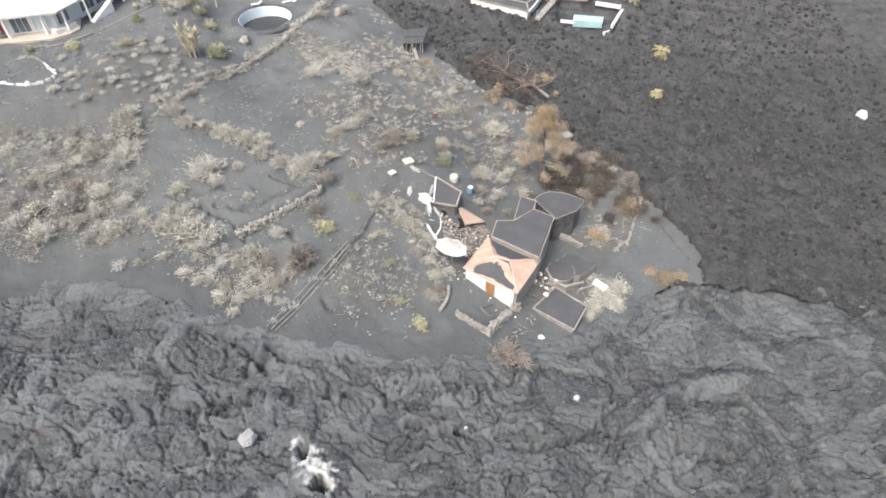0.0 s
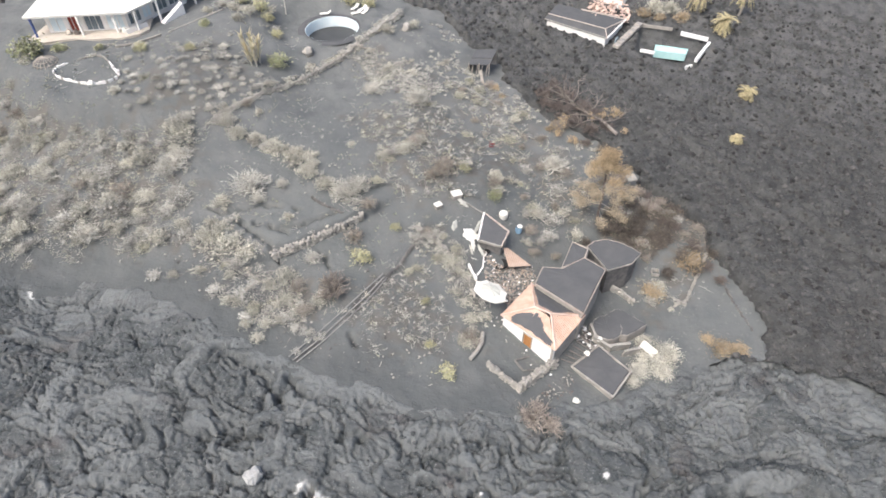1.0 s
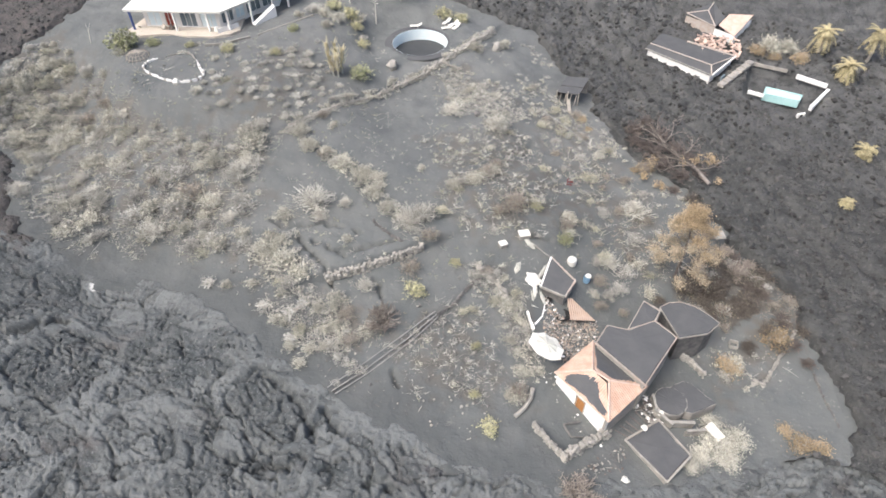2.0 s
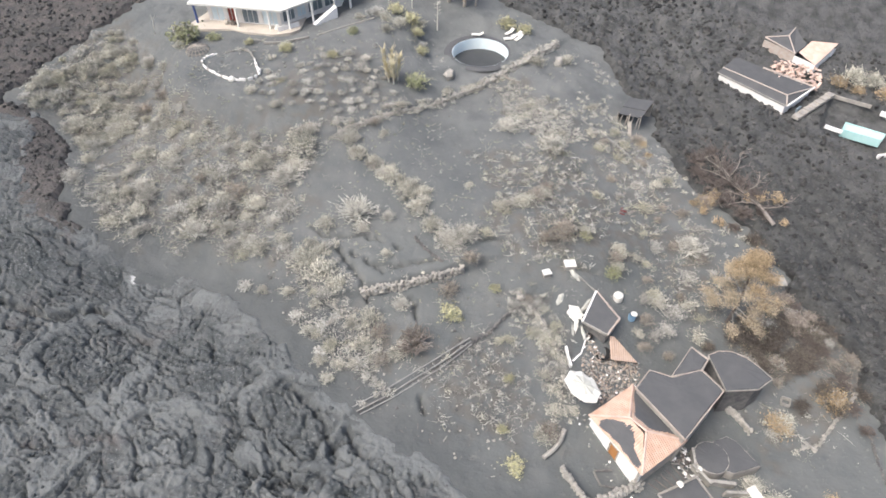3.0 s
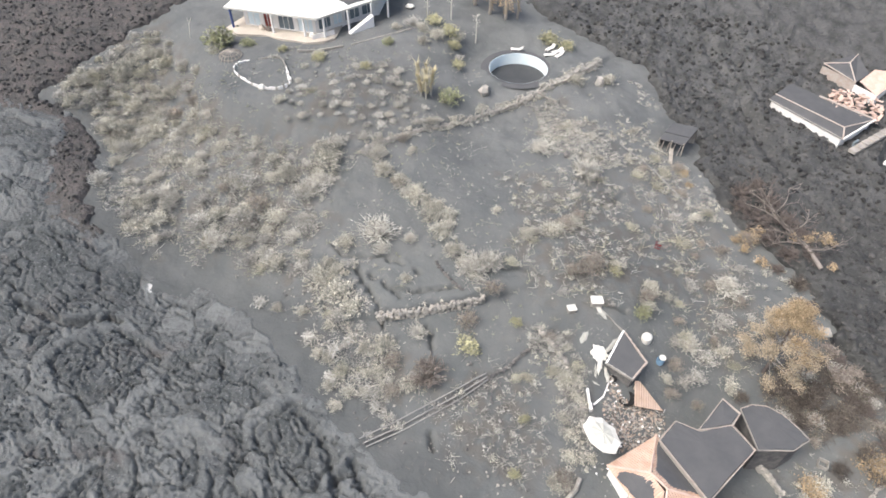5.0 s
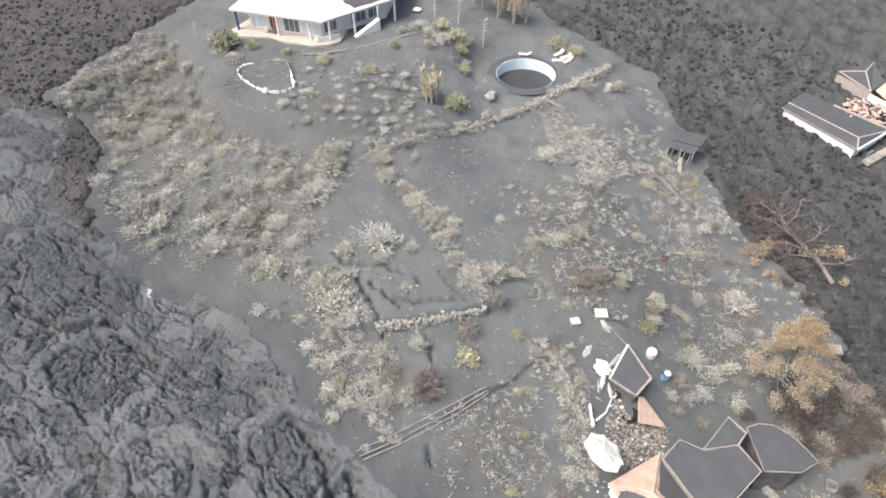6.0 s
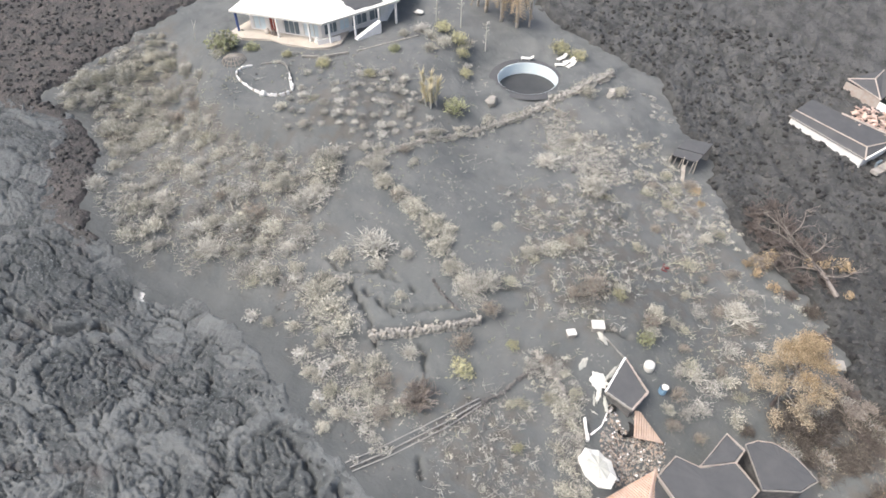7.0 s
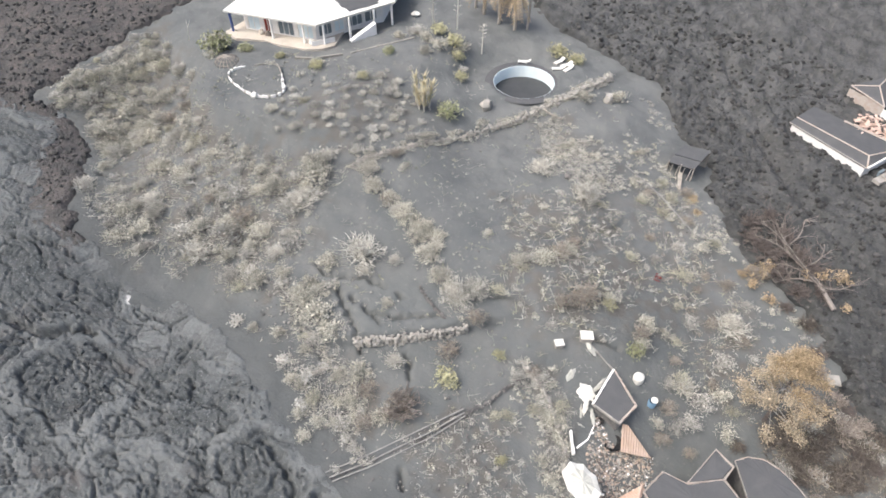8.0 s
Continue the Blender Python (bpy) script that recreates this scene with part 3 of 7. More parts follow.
def lava_rough(x, y):
    rough = 0.55 + 0.45 * smooth(fbm(x / 9, y / 9, 3, 40), -0.25, 0.35)
    for cx, cy, r in CALM:
        rough = rough * (1 - 0.8 * np.exp(-(((x - cx) ** 2 + (y - cy) ** 2) / r ** 2) ** 2))
    return rough


def pahoehoe_relief(x, y):
    rough = lava_rough(x, y)
    wx, wy = lava_warp(x, y)
    z = 0.6 * fbm(x / 12, y / 12, 3, 45) + 0.7 * crease(1.5 * fbm(wx / 8, wy / 5, 2, 55), 26) * (0.4 + 0.6 * rough)
    # big slabs, then plates, then crumpled crust, with thin cracks between
    f1, f2, tag, ox, oy = worley(wx / 4.2, wy / 2.3, 1)
    z = z + 0.8 * (smooth(f2 - f1, 0.01, 0.06) - 1) * (0.35 + 0.65 * rough) + 0.12 * (1 - f1 * f1) + (0.3 + 0.7 * rough) * (0.36 * (tag - 0.5) + 0.34 * (tag - 0.5) * ox + 0.40 * (((tag * 7.3) % 1) - 0.5) * oy)
    f1, f2, tag, ox, oy = worley(wx / 1.7, wy / 0.95, 2)
    z = z + (0.15 + 0.85 * rough) * (0.42 * (smooth(f2 - f1, 0.01, 0.10) - 1) + 0.22 * (tag - 0.5) + 0.24 * (((tag * 5.1) % 1) - 0.5) * oy + 0.16 * (((tag * 9.7) % 1) - 0.5) * ox)
    u, v = x + 0.3 * fbm(x / 0.8, y / 0.8, 2, 66), y + 0.3 * fbm(x / 0.8, y / 0.8, 2, 67)
    f1, f2, tag, ox, oy = worley(u / 0.75, v / 0.5, 3)
    z = z + (0.25 + 0.75 * rough) * (0.14 * (smooth(f2 - f1, 0.0, 0.2) - 1) + 0.12 * (tag - 0.5) + 0.14 * (((tag * 3.7) % 1) - 0.5) * ox)
    bend = 2.6 * fbm(x / 7, y / 7, 2, 50)
    ropes = np.sin(math.tau * (x * 0.35 + y * 0.75 + bend * 1.7) / 0.9)
    z = z + 0.10 * ropes * smooth(fbm(x / 5, y / 5, 2, 52), -0.1, 0.3) + (0.03 + 0.08 * rough) * fbm(x / 0.6, y / 0.6, 2, 54)
    # long thin cracks that wind along the flow
    z = 0.8 * z - 0.8 * np.exp(-(fbm(wx / 7, wy / 3.6, 2, 57) / 0.024) ** 2) * smooth(perlin(x / 6, y / 6, 59), -0.4, 0.1)
    z = z - 0.36 * np.exp(-(fbm(wx / 3.4, wy / 2.2, 2, 58) / 0.04) ** 2) * smooth(perlin(x / 4, y / 4, 60), -0.2, 0.2)
    # coils: a smooth swollen rim between two cracks, ropes winding inside it
    for cx, cy, r in COILS:
        d = coil_distance(x, y, cx, cy)
        rim = np.exp(-((d - r) / 0.75) ** 2) * smooth(perlin(x / 4, y / 4, 63), -0.5, 0.0)
        z = z * (1 - 0.7 * rim) + 0.34 * rim
        broken = smooth(perlin(x / 3, y / 3, 63), -0.35, 0.1)
        z = z - 0.6 * np.exp(-((d - 0.80 * r) / 0.17) ** 2) * broken - 0.4 * np.exp(-((d - r - 1.2) / 0.17) ** 2) * broken
        z = z + 0.10 * np.sin(math.tau * d / 0.85) * (1 - smooth(d, 0.6 * r, 0.8 * r))
    # one broad smooth lobe winding east
    d, _ = line_distance(x, y, [(21.5, 34.5), (24.5, 38.5), (29, 40.2), (36, 41.0)])
    z = z + 0.9 * np.exp(-(d / 1.1) ** 2)
    for pts, w, deep in LAVA_CRACKS:
        d, _ = line_distance(x + 0.45 * perlin(x / 0.9, y / 0.9, 71), y + 0.45 * perlin(x / 0.9, y / 0.9, 72), pts)
        z = z - deep * (1 - smooth(d, 0.1, 0.2 + w))
    for cx, cy, a, b in SKYLIGHTS:
        d = np.hypot((x - cx) / a, (y - cy) / b) + 0.25 * perlin(x / 0.5, y / 0.5, 75)
        z = z - 4.0 * (1 - smooth(d, 0.75, 1.05)) + 0.3 * np.exp(-((d - 1.5) / 0.5) ** 2)
    return z


def pahoehoe_height(x, y):
    s = island(x, y)
    return land(x, y) + pahoehoe_relief(x, y) * smooth(-s, -0.5, 2.4) + 0.12 * smooth(-s, -0.8, 0.6) + 0.02 - 0.6 * smooth(s, -0.2, 1.4) - 1.5 * smooth(west_side(x, y), 0.9, 1.7)


def dust_mark(x, y):
    """Fine ash drifted over the flow's margin and caught unevenly by its slabs and pillows."""
    s = -island(x, y)
    wx, wy = lava_warp(x, y)
    slab, pillow, chip = worley(wx / 4.2, wy / 2.3, 1)[2], worley(wx / 1.7, wy / 0.95, 2)[2], worley(x / 0.75, y / 0.5, 3)[2]
    caught = 0.56 * smooth(slab, 0.5, 0.85) + 0.62 * smooth(pillow, 0.6, 0.9) * (0.25 + 0.75 * lava_rough(x, y)) + 0.2 * smooth(chip, 0.6, 1.0) + 0.25 * smooth(fbm(x / 5, y / 5, 3, 84), 0.0, 0.6)
    for cx, cy, r in COILS:
        caught = caught + 0.35 * np.exp(-((coil_distance(x, y, cx, cy) - r) / 0.8) ** 2)
    for cx, cy, r in FRESH:
        caught = caught * (1 - 0.4 * np.exp(-(((x - cx) ** 2 + (y - cy) ** 2) / r ** 2) ** 2))
    return np.clip(0.42 * (1 - smooth(s + 2.2 * fbm(x / 3.5, y / 3.5, 3, 83), 0.0, 3.6)) + caught, 0, 0.95)


def crust_mark(x, y):
    m = np.zeros(x.shape)
    for cx, cy, r in CRUSTS:
        d = np.hypot(x - cx, y - cy) / r + 0.55 * fbm(x / 0.7, y / 0.7, 3, 80)
        m = np.maximum(m, 0.9 * (1 - smooth(d, 0.35, 1.0)))
    return m


def south_of(x, y, pts):
    d, s = line_distance(x, y, pts)
    return d * s


def west_side(x, y):
    """Plus on the clinker side of the western flow's front."""
    return -south_of(x, y, WEST_FRONT) + 0.5 + 0.8 * perlin(x / 2, y / 2, 33)


def east_side(x, y):
    return south_of(x, y, EAST_FRONT) + 1.4 * perlin(x / 3, y / 3, 34)


def is_pahoehoe(x, y):
    return (island(x, y) < 1.4) & (west_side(x, y) < 2.0) & np.where(x > 20, east_side(x, y) < 1.5, True) & (y < 66)


tagged(sheet("lava_field_south", np.concatenate([np.arange(-104, -76, 0.26), np.arange(-76, 40, 0.155), np.arange(40, 62, 0.26)]), np.concatenate([np.arange(17, 25, 0.26), np.arange(25, 50, 0.155), np.arange(50, 64, 0.22)]), pahoehoe_height, PAHOEHOE, is_pahoehoe, (("crust", crust_mark), ("dust", dust_mark))), "cracked blue-grey pahoehoe lava crust with ropes and plates", "lava", kind="structure")


def clinker_relief(x, y, seed):
    wx, wy = x + 0.8 * perlin(x / 3, y / 3, seed) + 0.25 * perlin(x / 0.9, y / 0.9, seed + 7), y + 0.8 * perlin(x / 3, y / 3, seed + 1) + 0.25 * perlin(x / 0.9, y / 0.9, seed + 8)
    z = 0.5 * fbm(x / 9, y / 9, 3, seed + 2) + 0.35 * np.abs(fbm(wx / 2.6, wy / 2.6, 2, seed + 3))
    f1, f2, tag, _, _ = worley(wx / 1.15, wy / 1.15, seed)
    z = z + 0.34 * (1 - 1.3 * f1) * (0.25 + 1.1 * tag)
    f1, f2, tag, _, _ = worley(wx / 0.62, wy / 0.62, seed + 6)
    return z + 0.26 * (1 - 1.4 * f1) * (0.2 + tag) + 0.16 * fbm(x / 0.6, y / 0.6, 2, seed + 5)


LEVEE = [(-8, 128), (0, 117), (8, 106), (16, 100), (26, 90), (40, 78), (60, 66)]
BURIED_POOL = [(21.0, 112.6), (30.8, 110.6), (34.2, 119.0), (29.2, 121.2), (22.0, 121.5)]


def east_height(x, y):
    s = island(x, y)
    front = smooth(-s, -0.6, 1.6)
    d, _ = line_distance(x, y, LEVEE)
    z = land(x, y) + clinker_relief(x, y, 90) * front + 0.35 * np.exp(-((d - 1.5) / 1.2) ** 2) - 0.35 * np.exp(-(d / 1.0) ** 2) + 0.9 * smooth(-s, 0.0, 1.5) * np.exp(-np.maximum(-s - 1.0, 0) / 6) - 1.8 * (1 - front)
    d, _ = line_distance(x, y, [(1.0, 117.5), (5.0, 114.6), (11.5, 111.2)])
    z = z + 1.25 * np.exp(-(d / 2.3) ** 2)
    d, _ = line_distance(x, y, [(3.0, 121.0), (8.0, 125.0), (12.0, 124.5)])
    z = z + 1.3 * np.exp(-(d / 2.0) ** 2)
    # the flow stops round the sunken pool terrace
    return z - 1.5 * smooth(inside(x, y, BURIED_POOL), -0.6, 0.6)


def is_east(x, y):
    return (island(x, y) < 1.2) & (x > -48) & np.where(x > 20, east_side(x, y) > -1.0, y > 60)


# the pale mark grows with y: far haze painted into the lava
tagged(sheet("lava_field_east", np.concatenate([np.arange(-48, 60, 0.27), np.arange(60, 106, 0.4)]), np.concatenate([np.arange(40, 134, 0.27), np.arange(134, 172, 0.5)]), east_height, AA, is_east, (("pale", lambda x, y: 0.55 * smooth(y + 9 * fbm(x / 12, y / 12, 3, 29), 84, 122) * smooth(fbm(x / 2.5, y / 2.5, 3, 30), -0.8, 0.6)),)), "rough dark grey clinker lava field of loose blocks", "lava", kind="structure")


def west_height(x, y):
    s = island(x, y)
    front = smooth(-s, -0.6, 1.6)
    return land(x, y) + 0.45 * clinker_relief(x, y, 120) * front + 0.3 * smooth(west_side(x, y), 0.0, 1.2) * front - 1.8 * (1 - front) - 1.2 * smooth(-west_side(x, y), 0.5, 1.5)


def is_west(x, y):
    return (island(x, y) < 1.2) & (x < -46) & (west_side(x, y) > -1.7)


tagged(sheet("lava_field_west", np.arange(-122, -48, 0.3), np.concatenate([np.arange(47, 100, 0.3), np.arange(100, 150, 0.6)]), west_height, AA_WEST, is_west), "reddish dark clinker lava bank beside the ash slope", "lava", kind="structure")


def scatter_rocks(name, seed, count, box, height, test, sizes, label, mat=CLINKER, sink=0.1):
    rng = random.Random(seed)
    x0, y0, x1, y1 = box
    xs = np.array([rng.uniform(x0, x1) for _ in range(count)])
    ys = np.array([rng.uniform(y0, y1) for _ in range(count)])
    ok = test(xs, ys)
    xs, ys = xs[ok], ys[ok]
    zs = height(xs, ys)
    sh = Shape()
    for x, y, z in zip(xs.tolist(), ys.tolist(), zs.tolist()):
        r = sizes[0] + (sizes[1] - sizes[0]) * rng.random() ** 3
        sh.rock((x, y, z + r * (0.35 - sink)), r, rng)
    single(name, sh, mat, label, "lava blocks", kind="stuff")


scatter_rocks("loose_clinker", 5, 12000, (-30, 50, 78, 135), east_height, lambda x, y: is_east(x, y) & (island(x, y) < -0.3) & (inside(x, y, BURIED_POOL) < -0.3), (0.14, 0.50), "loose dark lava blocks strewn over the flow")
scatter_rocks("loose_clinker", 6, 7000, (-112, 48, -50, 100), west_height, lambda x, y: is_west(x, y) & (island(x, y) < -0.3) & (west_side(x, y) > 0.3), (0.12, 0.36), "loose reddish lava blocks at the flow's edge")
scatter_rocks("lava_rubble", 7, 3000, (-62, 22, 50, 58), pahoehoe_height, lambda x, y: is_pahoehoe(x, y) & (island(x, y) < -0.5) & (fbm(x / 13, y / 13, 2, 40) > 0.0) & (crust_mark(x, y) < 0.05), (0.10, 0.34), "broken lava crust rubble on the flow", PAHOEHOE, 0.25)

# ---- garden walls ----
def resample(pts, step):
    out = []
    for (ax, ay), (bx, by) in zip(pts, pts[1:]):
        n = max(1, int(math.hypot(bx - ax, by - ay) / step))
        out += [(ax + (bx - ax) * i / n, ay + (by - ay) * i / n) for i in range(n)]
    return out + [pts[-1]]


def stone_wall(name, pts, high, thick, seed, label, mat=STONE, size=0.26, sink=0.6):
    """A dry wall laid stone by stone along a line, its top ragged."""
    rng = random.Random(seed)
    sh = Shape()
    for x, y in resample(pts, size * 1.25):
        base = land1(x, y) - sink
        top = base + sink + high * rng.uniform(0.75, 1.1)
        z = base
        while z < top:
            for off in ((-0.5, 0.5) if thick > 0.35 else (0,)):
                r = size * rng.uniform(0.75, 1.2)
                sh.rock((x + rng.uniform(-0.6, 0.6) * size + off * thick * 0.6, y + rng.uniform(-0.6, 0.6) * size - off * thick * 0.6, z + rng.uniform(-0.3, 0.3) * size), r, rng, 0.75)
            z += size * 1.05
    return single(name, sh, mat, label, "wall", kind="structure")


stone_wall("garden_wall_terrace", TERRACE_WALL, 0.55, 0.5, 1, "pale dry-stone retaining wall holding an ash-covered terrace", sink=1.0)
stone_wall("garden_wall_upper", UPPER_WALL[:4], 0.22, 0.45, 2, "low ashy stone wall along the upper terrace edge", STONE, 0.2)
stone_wall("garden_wall_pool", UPPER_WALL[3:], 0.4, 0.5, 3, "low rubble wall below the round pool", STONE, 0.26)
stone_wall("garden_wall_lower", LOWER_KERB, 0.12, 0.35, 4, "low ashy stone kerb across the lower garden", DARK_STONE_AND_SHADE, 0.2)
stone_wall("garden_wall_path", [(-8.6, 62.2), (-5.8, 61.2), (-3.4, 59.4), (-1.4, 57.6), (-0.8, 55.8)], 0.4, 0.5, 5, "crumbling stone edging beside the farmhouse path", STONE, 0.22)
stone_wall("courtyard_wall", [(1.9, 47.4), (3.4, 46.5), (5.3, 45.5), (7.2, 47.7), (9.2, 50.0)], 1.0, 0.4, 6, "pale rubble courtyard wall in front of the farmhouse", STONE, 0.25, 1.2)
stone_wall("plot_wall", [(28.2, 69.6), (27.0, 66.6), (25.1, 62.0)], 0.3, 0.22, 7, "low pale wall dividing the ash plot", STONE, 0.2)
stone_wall("plot_wall", [(25.0, 61.8), (24.2, 62.2), (23.8, 61.4)], 0.4, 0.3, 8, "low pale stone corner wall by the ash plot", STONE, 0.22)
stone_wall("plot_wall", [(30.3, 64.8), (31.2, 62.0), (32.6, 58.8)], 0.12, 0.25, 9, "ashy stone edging of the plot by the lava", DARK_STONE_AND_SHADE, 0.16)
stone_wall("field_edging", [(-22.0, 63.6), (-20.0, 62.4), (-17.6, 61.6)], 0.2, 0.3, 10, "ashy line of stones on the terrace", DARK_STONE_AND_SHADE, 0.18)


def rail(name, pts, lift, r, mat, label, category, sides=6):
    sh = Shape()
    sh.tube([(x, y, land1(x, y) + lift) for x, y in resample(pts, 1.0)], r, sides)
    return single(name, sh, mat, label, category)


PIPE = surface("weathered_grey_pipe", (0.30, 0.295, 0.28), (0.22, 0.215, 0.21), (0.40, 0.385, 0.36), big=1, fine=6, bump=0.1, depth=0.01)
for k in (0.0, 0.55, 1.0):
    rail("irrigation_pipe", [(-19.4 + k * 0.9, 43.8 - k * 0.2), (-17.1 + k * 0.9, 46.9 - k * 0.3), (-13.6 + k * 0.8, 52.2 - k * 0.4), (-11.5 + k * 0.4, 55.4 - k * 0.3)], 0.22, 0.07, PIPE, "long ash-dusted irrigation pipe lying on the garden slope", "pipe")
rail("irrigation_pipe", [(-11.3, 95.4), (-8.0, 94.8), (-5.4, 94.0), (-3.0, 92.6), (-0.6, 91.2)], 0.3, 0.09, PIPE, "pale pipe lying along the upper field edge", "pipe")
rail("irrigation_pipe", [(-24.6, 97.1), (-23.0, 96.9), (-21.4, 97.0)], 0.25, 0.11, WOOD, "pale log lying below the round pool", "log")
rail("irrigation_pipe", [(-31.1, 54.5), (-28.0, 53.0), (-25.2, 51.9)], 0.12, 0.04, PIPE, "thin grey hose lying on the ash", "pipe")
beam = Shape().box(Matrix.Translation((-26.0, 51.3, land1(-26.0, 51.3) + 0.12)) @ pose(0, 0, 0, 0, 0, 62), 1.7, 0.4, 0.28)
single("timber_beam", beam, WOOD, "bleached timber beam lying on the ash", "beam")

# ---- farmhouse, half buried, at the lava's edge ----
HW, HS, HE, HN = (2.5, 53.3), (8.8, 49.2), (12.05, 54.6), (5.75, 58.7)
farm = thing("farmhouse", 8, 54, 14, "white plastered farmhouse with a terracotta hip roof and ash-covered flat roofs", "house")


def lerp(a, b, t):
    return (a[0] + (b[0] - a[0]) * t, a[1] + (b[1] - a[1]) * t)


def wall_piece(a, b, z0, z1, thick, sh=None, gaps=()):
    """A wall from a to b with openings: gaps of (start, end, low, high) along its length. Its outer face is on the right of a to b."""
    sh = sh or Shape()
    dx, dy = b[0] - a[0], b[1] - a[1]
    ln = math.hypot(dx, dy)
    ux, uy = dx / ln, dy / ln
    nx, ny = -uy * thick, ux * thick

    def slab(s, e, lo, hi):
        if e - s < 0.01 or hi - lo < 0.01:
            return
        p, q = (a[0] + ux * s, a[1] + uy * s), (a[0] + ux * e, a[1] + uy * e)
        sh.prism([p, q, (q[0] + nx, q[1] + ny), (p[0] + nx, p[1] + ny)], lo, hi)

    at = 0.0
    for s, e, lo, hi in sorted(gaps):
        slab(at, s, z0, z1)
        slab(s, e, z0, lo)
        slab(s, e, hi, z1)
        at = e
    slab(at, ln, z0, z1)
    return sh


def wall_panels(shape, mat, parent, label=""):
    """Each stretch of a wall between its openings as a part of its own."""
    for k in range(0, len(shape.v), 8):
        s = Shape()
        s.v = shape.v[k:k + 8]
        s.f = [tuple(i - k for i in q) for q in shape.f if k <= q[0] < k + 8]
        wpart("wall_panel", s, mat, parent, label)


def inset(poly, d):
    cx, cy = sum(p[0] for p in poly) / len(poly), sum(p[1] for p in poly) / len(poly)
    return [(p[0] + (cx - p[0]) * d / math.hypot(cx - p[0], cy - p[1]), p[1] + (cy - p[1]) * d / math.hypot(cx - p[0], cy - p[1])) for p in poly]


iw, is_, ie, in_ = inset([HW, HS, HE, HN], 0.35)
door_s = 3.0
wall_panels(wall_piece(iw, is_, 12.6, 16.98, 0.3, gaps=[(door_s, door_s + 1.05, 14.0, 16.35)]), PLASTER, farm, "bright white plastered front wall")
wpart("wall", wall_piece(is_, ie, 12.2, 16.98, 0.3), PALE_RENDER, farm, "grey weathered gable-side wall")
wpart("wall", wall_piece(ie, in_, 12.6, 16.98, 0.3), PLASTER, farm)
wpart("wall", wall_piece(in_, iw, 12.6, 16.98, 0.3), PLASTER, farm)
fx, fy = (is_[0] - iw[0]) / math.dist(is_, iw), (is_[1] - iw[1]) / math.dist(is_, iw)
turn = math.degrees(math.atan2(fy, fx))


def on_front(s, z, out=0.0):
    return Matrix.Translation((iw[0] + fx * s + fy * out, iw[1] + fy * s - fx * out, z)) @ pose(0, 0, 0, 0, 0, turn)


door = Shape()
for k in range(4):
    door.box(on_front(door_s + 0.13 + 0.265 * k, 15.17, -0.06), 0.25, 0.06, 2.3)
door = wpart("door", door, DOOR_WOOD, farm, "closed orange-brown plank door")
frame_d = Shape()
frame_d.box(on_front(door_s - 0.06, 15.2, 0.03), 0.12, 0.1, 2.4).box(on_front(door_s + 1.11, 15.2, 0.03), 0.12, 0.1, 2.4).box(on_front(door_s + 0.525, 16.45, 0.03), 1.3, 0.1, 0.12)
wpart("door_frame", frame_d, WOOD, farm)
# the hip roof
R1, R2 = (6.25, 53.75), (8.05, 53.0)
EAVE, RIDGE = 17.08, 18.62


def roof_tilt(corners):
    """Height of the plane through three points (x, y, z)."""
    (ax, ay, az), (bx, by, bz), (cx, cy, cz) = corners
    det = (bx - ax) * (cy - ay) - (cx - ax) * (by - ay)
    p = ((bz - az) * (cy - ay) - (cz - az) * (by - ay)) / det
    q = ((cz - az) * (bx - ax) - (bz - az) * (cx - ax)) / det
    return lambda x, y: az + p * (x - ax) + q * (y - ay)


def tiled_plane(low_a, low_b, top_a, top_b, thick=0.09, rib=0.24):
    """A roof plane of rounded tile rows, from the eave line up to the ridge line."""
    la, lb, ta, tb = [Vector(p) for p in (low_a, low_b, top_a, top_b)]
    along = (lb - la).normalized()
    nrm = along.cross((ta + tb) / 2 - la).normalized()
    up = nrm.cross(along).normalized()
    if up.z < 0:
        up = -up
    if nrm.z < 0:
        nrm = -nrm
    ln = (lb - la).length
    sa, sb = (ta - la).dot(along), (tb - la).dot(along)
    high = (ta - la).dot(up)
    n = max(2, int(ln / rib))
    sh = Shape()

    def reach(s):
        if s < sa:
            return high * s / max(sa, 1e-6)
        if s > sb:
            return high * (ln - s) / max(ln - sb, 1e-6)
        return high

    cuts = 4 * n
    lows, tops = [], []
    for i in range(cuts + 1):
        s = ln * i / cuts
        bulge = nrm * (thick * 0.75 * abs(math.sin(math.pi * i / 4)))
        lows.append(la + along * s + bulge)
        tops.append(la + along * s + up * max(reach(s), 0.01) + bulge)
    under = [p - nrm * thick for p in lows] + [p - nrm * thick for p in tops]
    v = lows + tops + under
    m = cuts + 1
    f = []
    for i in range(cuts):
        f += [(i, i + 1, m + i + 1, m + i), (2 * m + i + 1, 2 * m + i, 3 * m + i, 3 * m + i + 1), (i + 1, i, 2 * m + i, 2 * m + i + 1), (m + i, m + i + 1, 3 * m + i + 1, 3 * m + i)]
    return sh.add(v, f)


def z3(p, z):
    return (p[0], p[1], z)


